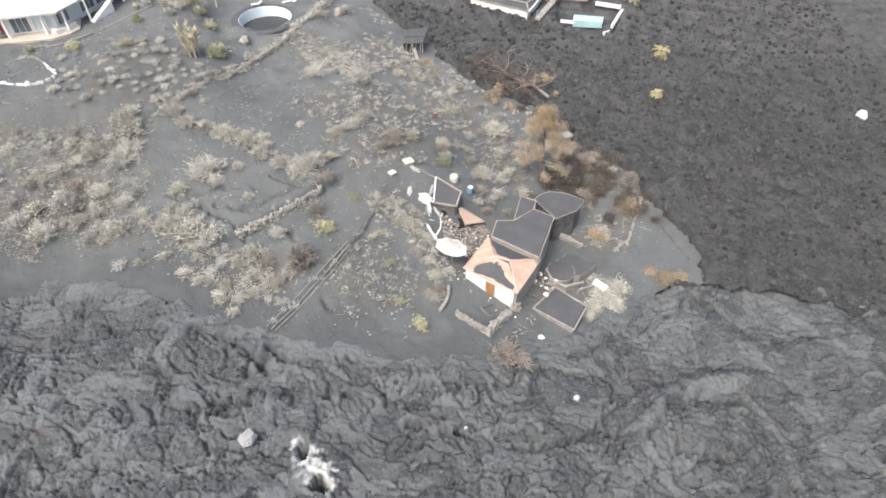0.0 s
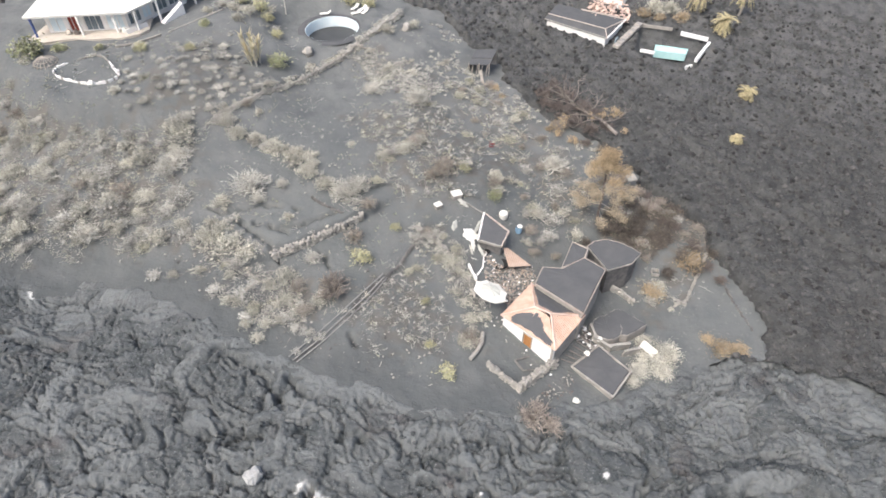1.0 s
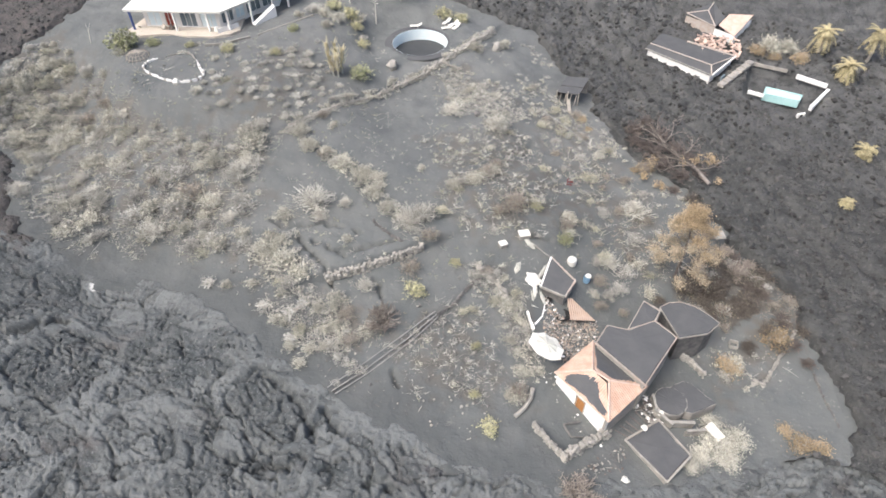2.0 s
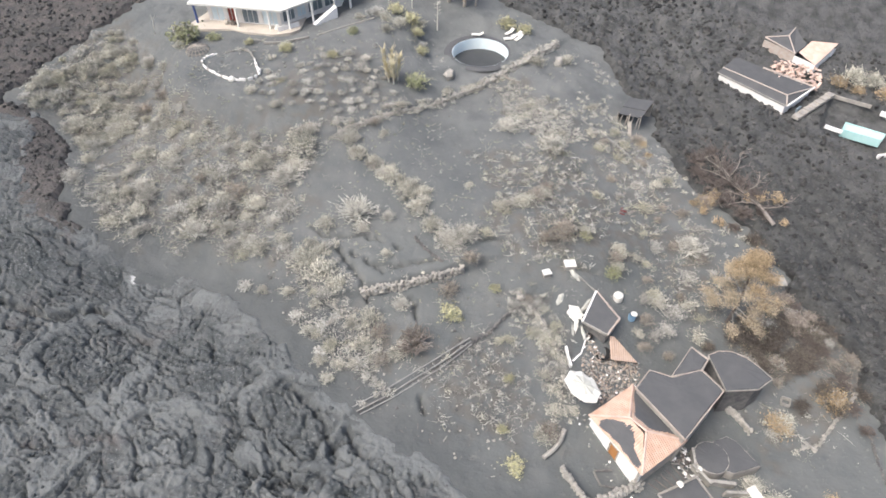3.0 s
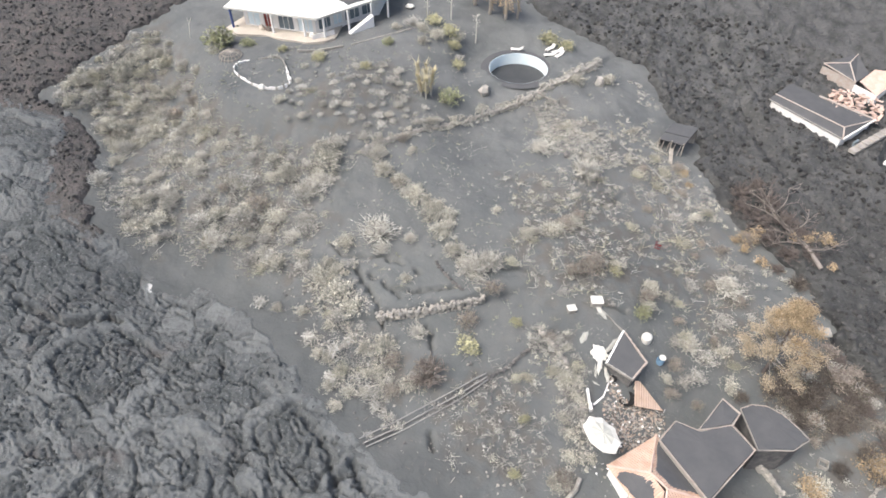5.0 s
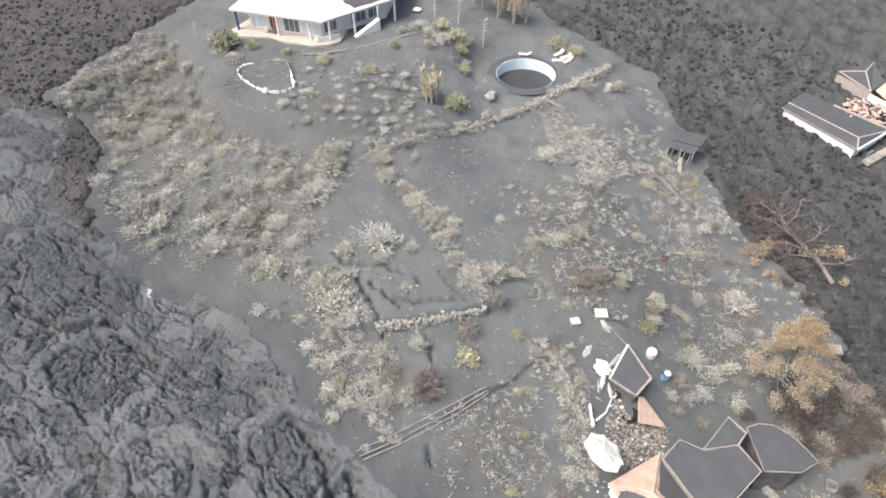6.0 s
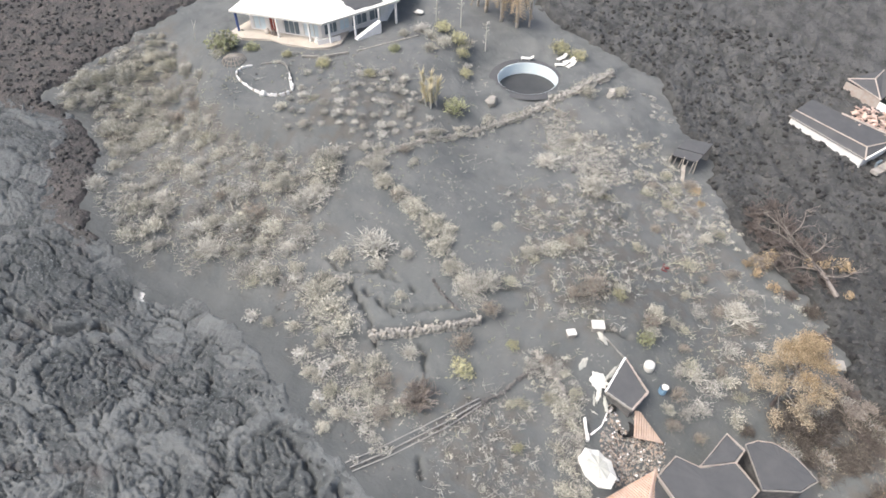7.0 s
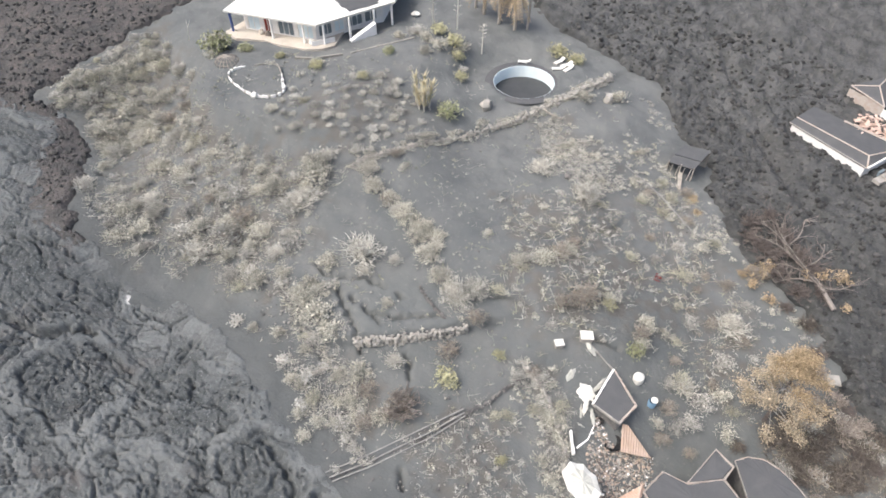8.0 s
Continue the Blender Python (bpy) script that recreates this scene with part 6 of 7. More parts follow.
fall = Shape()
rng = random.Random(6)
for k in range(170):
    x, y = rng.uniform(12.5, 19.5), rng.uniform(120.0, 124.5)
    fall.box(Matrix.Translation((x, y, 21.3 + rng.uniform(-0.5, 0.5) + 0.25 * (y - 120))) @ pose(0, 0, 0, rng.uniform(-30, 30), rng.uniform(-30, 30), rng.uniform(0, 180)), rng.uniform(0.4, 1.3), rng.uniform(0.2, 0.5), 0.1)
single("fallen_tiles", fall, PINK_TILE, "heap of fallen pink roof tiles between the wings", "tiles", kind="stuff")
pool2 = thing("swimming_pool", 27, 114.5, 18.6, "turquoise rectangular swimming pool half filled with ash", "pool")
PL = [(24.0, 114.0), (29.3, 113.3), (29.9, 115.3), (24.4, 116.2)]
for i in range(4):
    a, b = PL[i], PL[(i + 1) % 4]
    wpart("pool_side", wall_piece(a, b, 18.0, 19.3, 0.15), TURQUOISE, pool2)
wpart("ash_fill", Shape().prism([lerp(PL[0], PL[3], 0.06), lerp(PL[1], PL[2], 0.06), lerp(PL[1], PL[2], 0.42), lerp(PL[0], PL[3], 0.35)], 18.0, [19.2, 19.15, 18.62, 18.62]), ASH_ROOF, pool2, "grey ash drifted into the pool")
wpart("pool_bottom", Shape().prism(inset(PL, 0.1), [18.3, 18.3, 19.0, 19.0], [18.4, 18.4, 19.15, 19.15]), TURQUOISE, pool2, "turquoise sloping pool bottom")
for a, b, h, w in (((29.1, 120.4), (33.6, 118.6), 0.4, 0.34), ((33.9, 118.2), (30.8, 111.8), 0.4, 0.5), ((22.2, 121.6), (27.6, 120.8), 0.3, 0.14), ((21.6, 113.8), (24.0, 113.2), 0.25, 0.25), ((28.8, 109.4), (30.0, 110.2), 0.5, 0.3)):
    c = lerp(a, b, 0.5)
    single("terrace_wall", Shape().box(Matrix.Translation((c[0], c[1], land1(*c) + h / 2)) @ pose(0, 0, 0, 0, 0, math.degrees(math.atan2(b[1] - a[1], b[0] - a[0]))), math.dist(a, b), w, h + 0.3), PALE_RENDER if w < 0.18 else PLASTER, "white low wall round the pool terrace", "wall", "pool terrace walls")
tw = Shape()
for p, q in zip(resample([(17.2, 113.0), (21.8, 121.0)], 1.2), resample([(17.2, 113.0), (21.8, 121.0)], 1.2)[1:]):
    c = lerp(p, q, 0.5)
    tw.box(Matrix.Translation((c[0], c[1], land1(*c) + 0.75)) @ pose(0, 0, 0, 0, 4, 60), math.dist(p, q), 1.1, 0.5)
single("path_slab", tw, PALE_RENDER, "pale concrete path running out of the lava", "path", kind="structure")

# ---- plants ----
def twig_bush(seed, r, h, twigs, thick, spread=1.0, fork=3):
    """Bare stems fanning out of one foot, forked."""
    rng = random.Random(seed)
    sh, tips = Shape(), []
    for _ in range(twigs):
        a, e = rng.uniform(0, math.tau), rng.uniform(0.15, 1.35)
        ln = rng.uniform(0.6, 1.0)
        dx, dy, dz = math.cos(a) * math.cos(e) * r * spread, math.sin(a) * math.cos(e) * r * spread, math.sin(e) * h
        p0 = (dx * 0.06, dy * 0.06, -0.1)
        p1 = (dx * 0.5 * ln + rng.uniform(-0.1, 0.1) * r, dy * 0.5 * ln + rng.uniform(-0.1, 0.1) * r, dz * 0.6 * ln)
        p2 = (dx * ln, dy * ln, max(dz * ln, 0.05))
        sh.tube([p0, p1, p2], [thick, thick * 0.7, thick * 0.35], 3)
        tips.append(p2)
        for _ in range(fork):
            t = rng.uniform(0.1, 0.9)
            q = [p1[i] + (p2[i] - p1[i]) * t for i in range(3)]
            w = (q[0] + rng.uniform(-0.3, 0.3) * r, q[1] + rng.uniform(-0.3, 0.3) * r, max(q[2] + rng.uniform(-0.02, 0.36) * h, 0.03))
            sh.tube([q, w], [thick * 0.55, thick * 0.3], 3)
            tips.append(w)
    return sh, tips


def leaves_on(seed, tips, r, h, count, size, clump=0.22, sprig=0.0):
    """Small leaves gathered round the twig ends, with gaps between."""
    rng = random.Random(seed)
    sh = Shape()
    for _ in range(count):
        t = rng.choice(tips)
        k = rng.uniform(0.75, 1.0)
        p = (t[0] * k + rng.gauss(0, clump) * r, t[1] * k + rng.gauss(0, clump) * r, max(t[2] * k + rng.gauss(0, clump * 0.7) * h, 0.04))
        if rng.random() < sprig:
            sh.sprig(p, size * rng.uniform(1.2, 2.6), rng)
        else:
            sh.leaf(p, size * rng.uniform(0.6, 1.3), rng)
    return sh


def bush_kind(name, seed, stem_mat, leaf_mat, twigs, thick, fork, leaves, size, h=0.75, label="", category="shrub", group="shrubs on the ash slope", clump=0.2, sprig=0.0):
    """A shrub one metre in radius, to be copied and scaled."""
    sh, tips = twig_bush(seed, 1.0, h, twigs, thick, fork=fork)
    ob = thing(name, 0, 0, -400, label, category, group)
    part("branchwork", sh, stem_mat, ob)
    if leaves:
        part("foliage", leaves_on(seed + 50, tips, 1.0, h, leaves, size, clump, sprig), leaf_mat, ob)
    return ob


DRY = [bush_kind("dry_shrub", 100 + i, TWIG_GREY, m, 29, 0.027, 3, 520, 0.073, 0.75 + 0.08 * (i % 3), lab, clump=0.17, sprig=0.6) for i, (m, lab) in enumerate((
    (LEAF_TAN, "dry tan shrub dusted with grey ash"), (LEAF_GREY, "ash-grey dead shrub on the slope"), (LEAF_TAN, "dry straw-coloured shrub dusted with ash"), (LEAF_GREY, "grey withered shrub half buried in ash"), (LEAF_OLIVE, "dull olive shrub dusted with ash")))]
FIG = [bush_kind("bare_fig_tree", 130 + i, TWIG_PALE, LEAF_GREY, 92, 0.027, 4, 260, 0.06, 0.85, "leafless pale fig tree with fanning twigs", "tree", "bare fig trees", sprig=1.0) for i in range(3)]
REDFIG = bush_kind("bare_fig_tree", 137, TWIG_RED, LEAF_BROWN, 70, 0.028, 4, 110, 0.05, 0.75, "leafless reddish fig tree with thin fanning twigs", "tree", "bare fig trees")
TAN = [bush_kind("dense_dry_shrub", 140 + i, TWIG_GREY, LEAF_TAN, 40, 0.026, 3, 820, 0.070, 0.9, "dense rounded straw-coloured dry shrub", clump=0.13, sprig=0.65) for i in range(2)]
BROWN = [bush_kind("brown_shrub", 150 + i, TWIG_GREY, LEAF_BROWN, 42, 0.026, 4, 480, 0.075, 0.8, "withered reddish-brown shrub on the ash", clump=0.16, sprig=0.65) for i in range(2)]
YELLOW = [bush_kind("yellow_green_shrub", 160 + i, TWIG_GREY, LEAF_YELLOW, 40, 0.026, 3, 620, 0.10, 0.95, "surviving yellow-green leafy shrub", clump=0.17) for i in range(2)]
GREEN = bush_kind("green_shrub", 170, TWIG_GREY, LEAF_GREEN, 40, 0.026, 3, 620, 0.10, 0.95, "dusty green leafy shrub", clump=0.17)
ORANGE = [bush_kind("scorched_shrub", 180 + i, TWIG_GREY, LEAF_ORANGE, 44, 0.026, 4, 1200, 0.07, 0.8, "scorched orange shrub by the lava", clump=0.18) for i in range(2)]
CACTUS = bush_kind("prickly_pear", 190, TWIG_PALE, LEAF_GREY, 26, 0.05, 2, 230, 0.14, 0.6, "ash-coated prickly pear clump with pale pads", "cactus", "prickly pears")
BURNT = [bush_kind("burnt_bush", 185 + i, DARK_WOOD, DARK_WOOD, 60, 0.03, 4, 0, 0.05, 0.6, "burnt bush of dark bare branches on lava", "shrub", "burnt bushes") for i in range(2)]
BRUSH = [bush_kind("brown_brush", 155 + i, TWIG_DARK, LEAF_DARK, 54, 0.027, 4, 300, 0.075, 0.8, "dark brown leafless brush at the lava's edge", group="brush at the lava's edge", clump=0.16, sprig=0.8) for i in range(2)]
THICKET = bush_kind("pale_thicket", 195, TWIG_PALE, LEAF_TAN, 80, 0.024, 4, 1300, 0.045, 0.6, "big pale olive thicket of dead creeper", sprig=0.5)

grow = random.Random(77)


def plant(kind, x, y, r, tall=1.0, base=None):
    z = (land1(x, y) if base is None else base) - 0.03
    copy_thing(kind, Matrix.Translation((x, y, z)) @ Matrix.Rotation(grow.uniform(0, math.tau), 4, "Z") @ Matrix.Diagonal((r * grow.uniform(0.9, 1.1), r * grow.uniform(0.9, 1.1), r * tall * grow.uniform(0.9, 1.1), 1)))


for x, y, r in ((-29.8, 64.1, 2.9), (-17.7, 64.5, 2.2), (-28.3, 62.3, 1.3), (7.8, 80.4, 2.2), (-19.9, 55.9, 1.3), (-13.2, 86.2, 2.2), (-26.2, 64.9, 1.1), (-19.6, 87.6, 2.0), (5.8, 70.4, 1.6), (-55.8, 62.0, 1.6)):
    plant(grow.choice(FIG), x, y, r)
plant(REDFIG, -16.6, 52.3, 2.7)
plant(REDFIG, 7.2, 42.6, 2.4)
plant(REDFIG, 9.0, 41.8, 1.6)
plant(BRUSH[0], 19.0, 72.6, 2.4, 1.2)
plant(REDFIG, 21.0, 75.4, 2.0, 1.2)
for x, y, r in ((-32.7, 61.5, 1.6), (-24.0, 60.2, 1.0), (-33.0, 56.6, 2.0), (-29.8, 55.7, 2.3), (-27.2, 54.8, 1.8), (-31.6, 58.0, 1.5), (-40.7, 69.8, 2.1), (-22.4, 53.0, 1.9), (-21.5, 50.4, 1.1), (-28.7, 70.8, 1.9), (-25.8, 69.0, 1.7), (-23.6, 67.4, 1.7), (-21.0, 65.8, 1.5), (-31.8, 71.9, 1.2), (-34.4, 72.4, 1.2), (-36.2, 74.2, 1.3),
                (-14.4, 71.7, 1.5), (-12.3, 73.5, 1.6), (-10.8, 76.4, 1.3), (-42.6, 61.0, 1.8), (-46.5, 60.0, 2.0), (-0.8, 52.8, 1.4)):
    plant(grow.choice(TAN), x, y, r, 0.8)
for x, y, r in ((-14.7, 63.2, 1.4), (-15.9, 59.4, 1.5), (-19.1, 49.3, 1.2), (-6.6, 70.9, 1.9), (-8.0, 69.6, 1.3), (-0.3, 72.3, 1.4), (-0.6, 50.4, 1.4), (8.2, 89.0, 1.8), (-20.6, 52.0, 1.3)):
    plant(grow.choice(BROWN), x, y, r)
for x, y, r in ((-14.3, 56.9, 1.5), (-2.5, 45.6, 1.3), (-4.9, 48.4, 0.8), (-36.8, 96.0, 1.2), (-52.2, 83.9, 1.2), (-28.3, 110.2, 1.9), (-25.4, 110.2, 1.6), (-4.2, 72.6, 0.9), (-11.2, 61.6, 0.8), (-6.2, 53.6, 0.7), (-40.6, 100.5, 1.8), (-43.6, 101.2, 1.6), (-39.0, 99.0, 1.3), (-58.2, 83.4, 0.9), (-45.4, 85.2, 1.0)):
    plant(grow.choice(YELLOW), x, y, r, 0.85)
for x, y, r in ((-66.8, 80.4, 2.6), (0.2, 70.3, 1.2), (-63.6, 82.2, 1.2), (-46.0, 92.2, 1.1)):
    plant(GREEN, x, y, r)
for x, y, r in ((7.7, 89.7, 1.15), (6.6, 88.4, 0.8), (28.6, 55.7, 1.5), (30.6, 55.6, 1.4), (27.2, 56.9, 1.0), (-2.2, 96.6, 1.0), (-1.0, 94.9, 0.7)):
    plant(grow.choice(ORANGE), x, y, r, 0.75)
plant(TAN[1], 21.8, 63.6, 1.7, 0.8)
plant(ORANGE[1], 21.2, 63.0, 1.6, 0.9)
plant(ORANGE[0], 26.2, 68.0, 2.0, 0.9)
for x, y, r in ((20.3, 53.0, 2.4), (22.2, 54.0, 2.1), (18.8, 51.2, 1.6), (21.4, 51.6, 1.7), (18.0, 49.6, 1.0), (19.6, 55.4, 1.4)):
    plant(THICKET, x, y, r)

for x, y, r in ((5.2, 67.6, 1.3), (6.6, 66.4, 1.2), (7.6, 67.8, 1.4), (5.8, 64.6, 1.1), (7.9, 70.2, 1.5), (4.4, 69.8, 1.1), (8.6, 65.2, 0.9), (3.9, 72.4, 1.0)):
    plant(grow.choice(DRY[:2] + BROWN[:1]), x, y, r, 0.9)
for x, y, r in ((24.4, 73.6, 1.6), (26.8, 70.6, 1.7), (25.0, 76.2, 1.4), (28.2, 67.8, 1.4), (20.6, 77.8, 1.5), (18.8, 76.8, 1.4), (22.6, 73.8, 1.4), (14.8, 85.4, 1.6), (16.6, 82.6, 1.5), (12.2, 86.6, 1.3), (29.6, 65.8, 1.2)):
    plant(grow.choice(BURNT + BRUSH), x, y, r, 0.9)
for x, y, r in ((-46.0, 99.0, 1.7), (-43.8, 98.0, 1.5), (-41.5, 98.2, 1.6), (-39.5, 101.0, 1.7), (-47.5, 96.6, 1.1), (-42.4, 95.6, 1.2), (-37.6, 97.8, 1.1)):
    plant(grow.choice(DRY[:3] + TAN + YELLOW[:1]), x, y, r, 0.85)
for i, (x, y) in enumerate(resample(HEDGE_LINE, 1.7) + resample(UPPER_WALL[:4], 2.1)):
    plant(grow.choice(DRY[:4] + BROWN[:1]), x + grow.uniform(-0.6, 0.6), y + grow.uniform(-0.6, 0.6), grow.uniform(0.85, 1.4), 0.85)
# single shrubs that stand out on the slope: place, radius
for kinds, places in ((DRY[:1] + DRY[2:3] + TAN, ((-74.1, 63.9, 2.5), (-79.6, 72.2, 2.1), (-83.0, 66.2, 1.8), (-74.5, 68.2, 2.2), (-44.6, 65.7, 1.9), (-41.7, 70.6, 2.1), (-66.5, 78.5, 1.3), (-36.4, 73.5, 1.2), (-34.6, 72.3, 1.3), (-29.6, 71.6, 1.3), (-26.1, 70.1, 1.5), (-23.9, 70.0, 1.3), (-27.9, 49.1, 1.1),
                                                   (-38.7, 55.9, 1.7), (-36.7, 58.1, 1.2), (0.3, 71.2, 1.3), (23.3, 66.1, 1.4), (22.4, 70.5, 1.5), (-0.2, 73.7, 1.3), (-17.0, 106.3, 1.6), (-20.5, 102.3, 1.5), (-52.7, 84.7, 1.1), (-50.6, 73.4, 1.0), (-33.3, 58.2, 1.4), (-71.5, 72.4, 1.7), (-77.4, 76.2, 1.6))),
                      (FIG + DRY[1:2], ((-48.1, 55.9, 2.4), (-46.0, 59.0, 2.5), (-40.8, 65.6, 2.3), (-41.0, 72.0, 1.7), (-56.1, 56.9, 1.8), (-60.3, 59.4, 1.4), (-66.7, 55.2, 1.8), (-63.6, 67.5, 1.8), (-39.1, 61.9, 1.7), (-16.5, 66.0, 1.8), (-70.3, 66.2, 1.8), (-52.4, 59.0, 1.6), (-57.0, 64.0, 1.3), (-12.6, 86.8, 1.7), (-79.8, 66.4, 1.9))),
                      (BROWN + DRY[:2], ((-45.7, 61.4, 2.1), (-11.4, 75.8, 1.5), (-10.8, 78.2, 1.3), (-13.5, 72.7, 1.2), (-6.9, 71.9, 1.9), (17.1, 72.1, 1.9), (20.4, 75.3, 1.8), (22.8, 72.0, 2.0), (25.5, 68.7, 1.8), (23.1, 74.8, 1.6), (18.7, 71.9, 2.0), (21.8, 70.9, 1.8), (26.4, 67.4, 1.9), (11.1, 69.3, 1.3), (16.0, 73.4, 1.7), (-48.3, 63.4, 1.7), (-68.0, 70.2, 1.6), (4.7, 65.7, 1.0), (-0.7, 49.7, 1.3))),
                      (DRY[4:] + DRY[:1], ((-74.3, 76.2, 1.7), (-59.0, 55.1, 1.7), (-60.5, 62.0, 1.7), (-50.8, 68.0, 1.5), (-54.6, 66.7, 1.4), (-59.0, 67.5, 1.3), (-66.2, 68.6, 1.2), (-53.8, 64.4, 0.95), (-51.0, 62.5, 0.95), (0.1, 73.2, 1.2), (2.0, 74.3, 1.2), (5.0, 70.9, 1.6), (9.3, 72.4, 1.3), (-4.2, 73.6, 1.2), (-12.6, 81.2, 0.95), (-5.2, 81.2, 1.0), (-5.8, 59.3, 1.0), (-3.7, 59.7, 1.0), (-2.3, 58.3, 1.1), (-1.7, 54.7, 1.2), (0.7, 53.9, 1.0), (-7.8, 57.2, 0.9), (-8.6, 56.6, 0.85), (1.3, 89.0, 1.2), (-10.5, 99.2, 1.3), (-6.4, 96.4, 1.2), (-9.2, 93.7, 1.1), (2.5, 91.0, 1.1), (-19.4, 73.4, 0.9), (-14.6, 67.0, 1.1), (-48.2, 76.7, 0.9), (-33.0, 76.6, 1.0))),
                      (TAN + [CACTUS], ((-26.8, 49.2, 0.9), (-25.1, 46.7, 1.0), (-23.0, 47.0, 1.0), (-21.5, 47.8, 0.9), (-19.6, 47.2, 0.9), (-23.3, 45.4, 0.9), (-24.0, 51.8, 1.0), (-26.2, 51.7, 0.85), (-38.0, 51.6, 1.2), (-32.4, 52.3, 1.0), (-28.7, 52.3, 1.0), (-35.5, 51.6, 0.85), (-24.8, 48.4, 0.85), (-22.4, 49.6, 0.8)))):
    for x, y, r in places:
        plant(grow.choice(BRUSH if x > 14 and 66 < y < 80 else kinds), x, y, r, 0.85)


def spots(seed, poly, count, gap, bare=-0.35):
    rng = random.Random(seed)
    xs, ys = [p[0] for p in poly], [p[1] for p in poly]
    px = np.array([rng.uniform(min(xs), max(xs)) for _ in range(count * 5)])
    py = np.array([rng.uniform(min(ys), max(ys)) for _ in range(count * 5)])
    ok = (np.hypot(px - 8, py - 56) > 7) & (np.hypot(px - POOL[0], py - POOL[1]) > 5.8) & (inside(px, py, poly) + 2.0 * perlin(px / 3, py / 3, 9) > 0.3) & (fbm(px / 6, py / 6, 2, 15) > bare)
    out = []
    for x, y in zip(px[ok].tolist(), py[ok].tolist()):
        if len(out) < count and all((x - a) ** 2 + (y - b) ** 2 > gap * gap for a, b in out):
            out.append((x, y))
    return out


SMALL = []
for seed, (area, count, gap, r0, r1, kinds) in enumerate((("west", 120, 1.4, 0.55, 1.35, DRY[:4] + TAN[:1] + FIG[:1]), ("west", 66, 1.9, 1.0, 2.0, DRY[:2] + TAN + BROWN[:1] + FIG[:1]), ("corner", 120, 1.05, 0.8, 1.8, DRY + DRY[:2] + TAN), ("north", 150, 0.75, 0.4, 0.95, DRY[:4] + FIG[:1]),
                                                          ("middle", 80, 1.3, 0.35, 0.85, DRY), ("east", 32, 2.0, 0.7, 1.4, DRY[3:] + BROWN[:1]), ("south", 90, 1.05, 0.4, 1.3, DRY + [CACTUS]), ("path", 80, 0.75, 0.6, 1.25, DRY + DRY + BROWN[:1]), ("thicket", 40, 1.3, 0.9, 1.8, BRUSH + BRUSH + BROWN + DRY[1:2]), ("yard", 9, 1.4, 0.5, 1.1, DRY), ("garden", 90, 1.2, 0.6, 1.15, [CACTUS, CACTUS, FIG[0]] + DRY[1:2]), ("lower", 34, 1.4, 0.3, 0.75, DRY), ("rim", 60, 1.2, 0.4, 1.15, DRY))):
    for x, y in spots(200 + seed, SCRUB[area], count, gap, -0.05 if area == "west" else -0.35):
        r = r0 + (r1 - r0) * grow.random() ** 1.5
        if r < 0.8 and kinds[0] is DRY[0]:
            SMALL.append((x, y, r))
        else:
            plant(grow.choice(kinds), x, y, r, 0.85)
for pts, count, off in ((UPPER_WALL, 200, 0.7), ([(-66.2, 68.6), (-59.0, 67.5), (-54.6, 66.7), (-50.5, 67.6), (-45.1, 66.4)], 60, 0.9), ([(-57.2, 66.1), (-53.8, 64.4), (-51.0, 62.5), (-48.6, 61.6)], 30, 0.6), ([(-23.5, 96.6), (-15.9, 95.9), (-10.4, 95.7), (-5.4, 94.9), (-1.2, 92.1), (5.6, 89.8)], 60, 0.9), ([(-12, 100), (-5, 97), (1, 95)], 40, 1.8), ([(9, 86), (14, 83), (12, 76)], 20, 2.2), ([(-8, 60), (-3, 59), (0, 53), (-0.5, 50)], 70, 1.2), (TERRACE_WALL, 6, 0.6), (HEDGE_LINE, 120, 1.0), ([(-31.5, 60.5), (-28.5, 56.5), (-24, 53), (-19.5, 49), (-17, 46.5)], 46, 1.0), ([(-39, 74), (-40, 68), (-38, 62)], 26, 1.4), ([(-60, 83), (-50, 80), (-46, 84), (-41, 90)], 26, 2.0), ([(-14, 92), (-6, 92), (2, 90)], 30, 1.2), ([(-12, 98), (-9, 104), (-14, 111)], 26, 1.5), (LOWER_KERB, 9, 0.5), ([(-2.2, 99.0), (2.0, 93.5), (6.5, 90.2), (12.5, 86.4), (17.5, 82)], 26, 0.9)):
    line = resample(pts, 0.25)
    for _ in range(count):
        x, y = grow.choice(line)
        SMALL.append((x + grow.uniform(-off, off), y + grow.uniform(-off, off), 0.35 + 0.5 * grow.random() ** 2))
for k, (wood, leaf) in enumerate(((TWIG_GREY, LEAF_TAN), (TWIG_PALE, LEAF_GREY), (TWIG_GREY, LEAF_GREY))):
    woods, tufts = Shape(), Shape()
    for i, (x, y, r) in enumerate(SMALL):
        if i % 3 != k:
            continue
        z = land1(x, y)
        sh, tips = twig_bush(900 + i, r, r * 0.7, 9, 0.026, fork=2)
        woods.add([(p[0] + x, p[1] + y, p[2] + z) for p in sh.v], sh.f)
        sh = leaves_on(2000 + i, tips, r, r * 0.7, int(190 * r), 0.064, 0.2, 0.5)
        tufts.add([(p[0] + x, p[1] + y, p[2] + z) for p in sh.v], sh.f)
    single("low_scrub", woods, wood, "low dead scrub twigs sticking out of the ash", "scrub", kind="stuff")
    single("low_scrub", tufts, leaf, "low dry scrub dusted with grey ash", "scrub", kind="stuff")


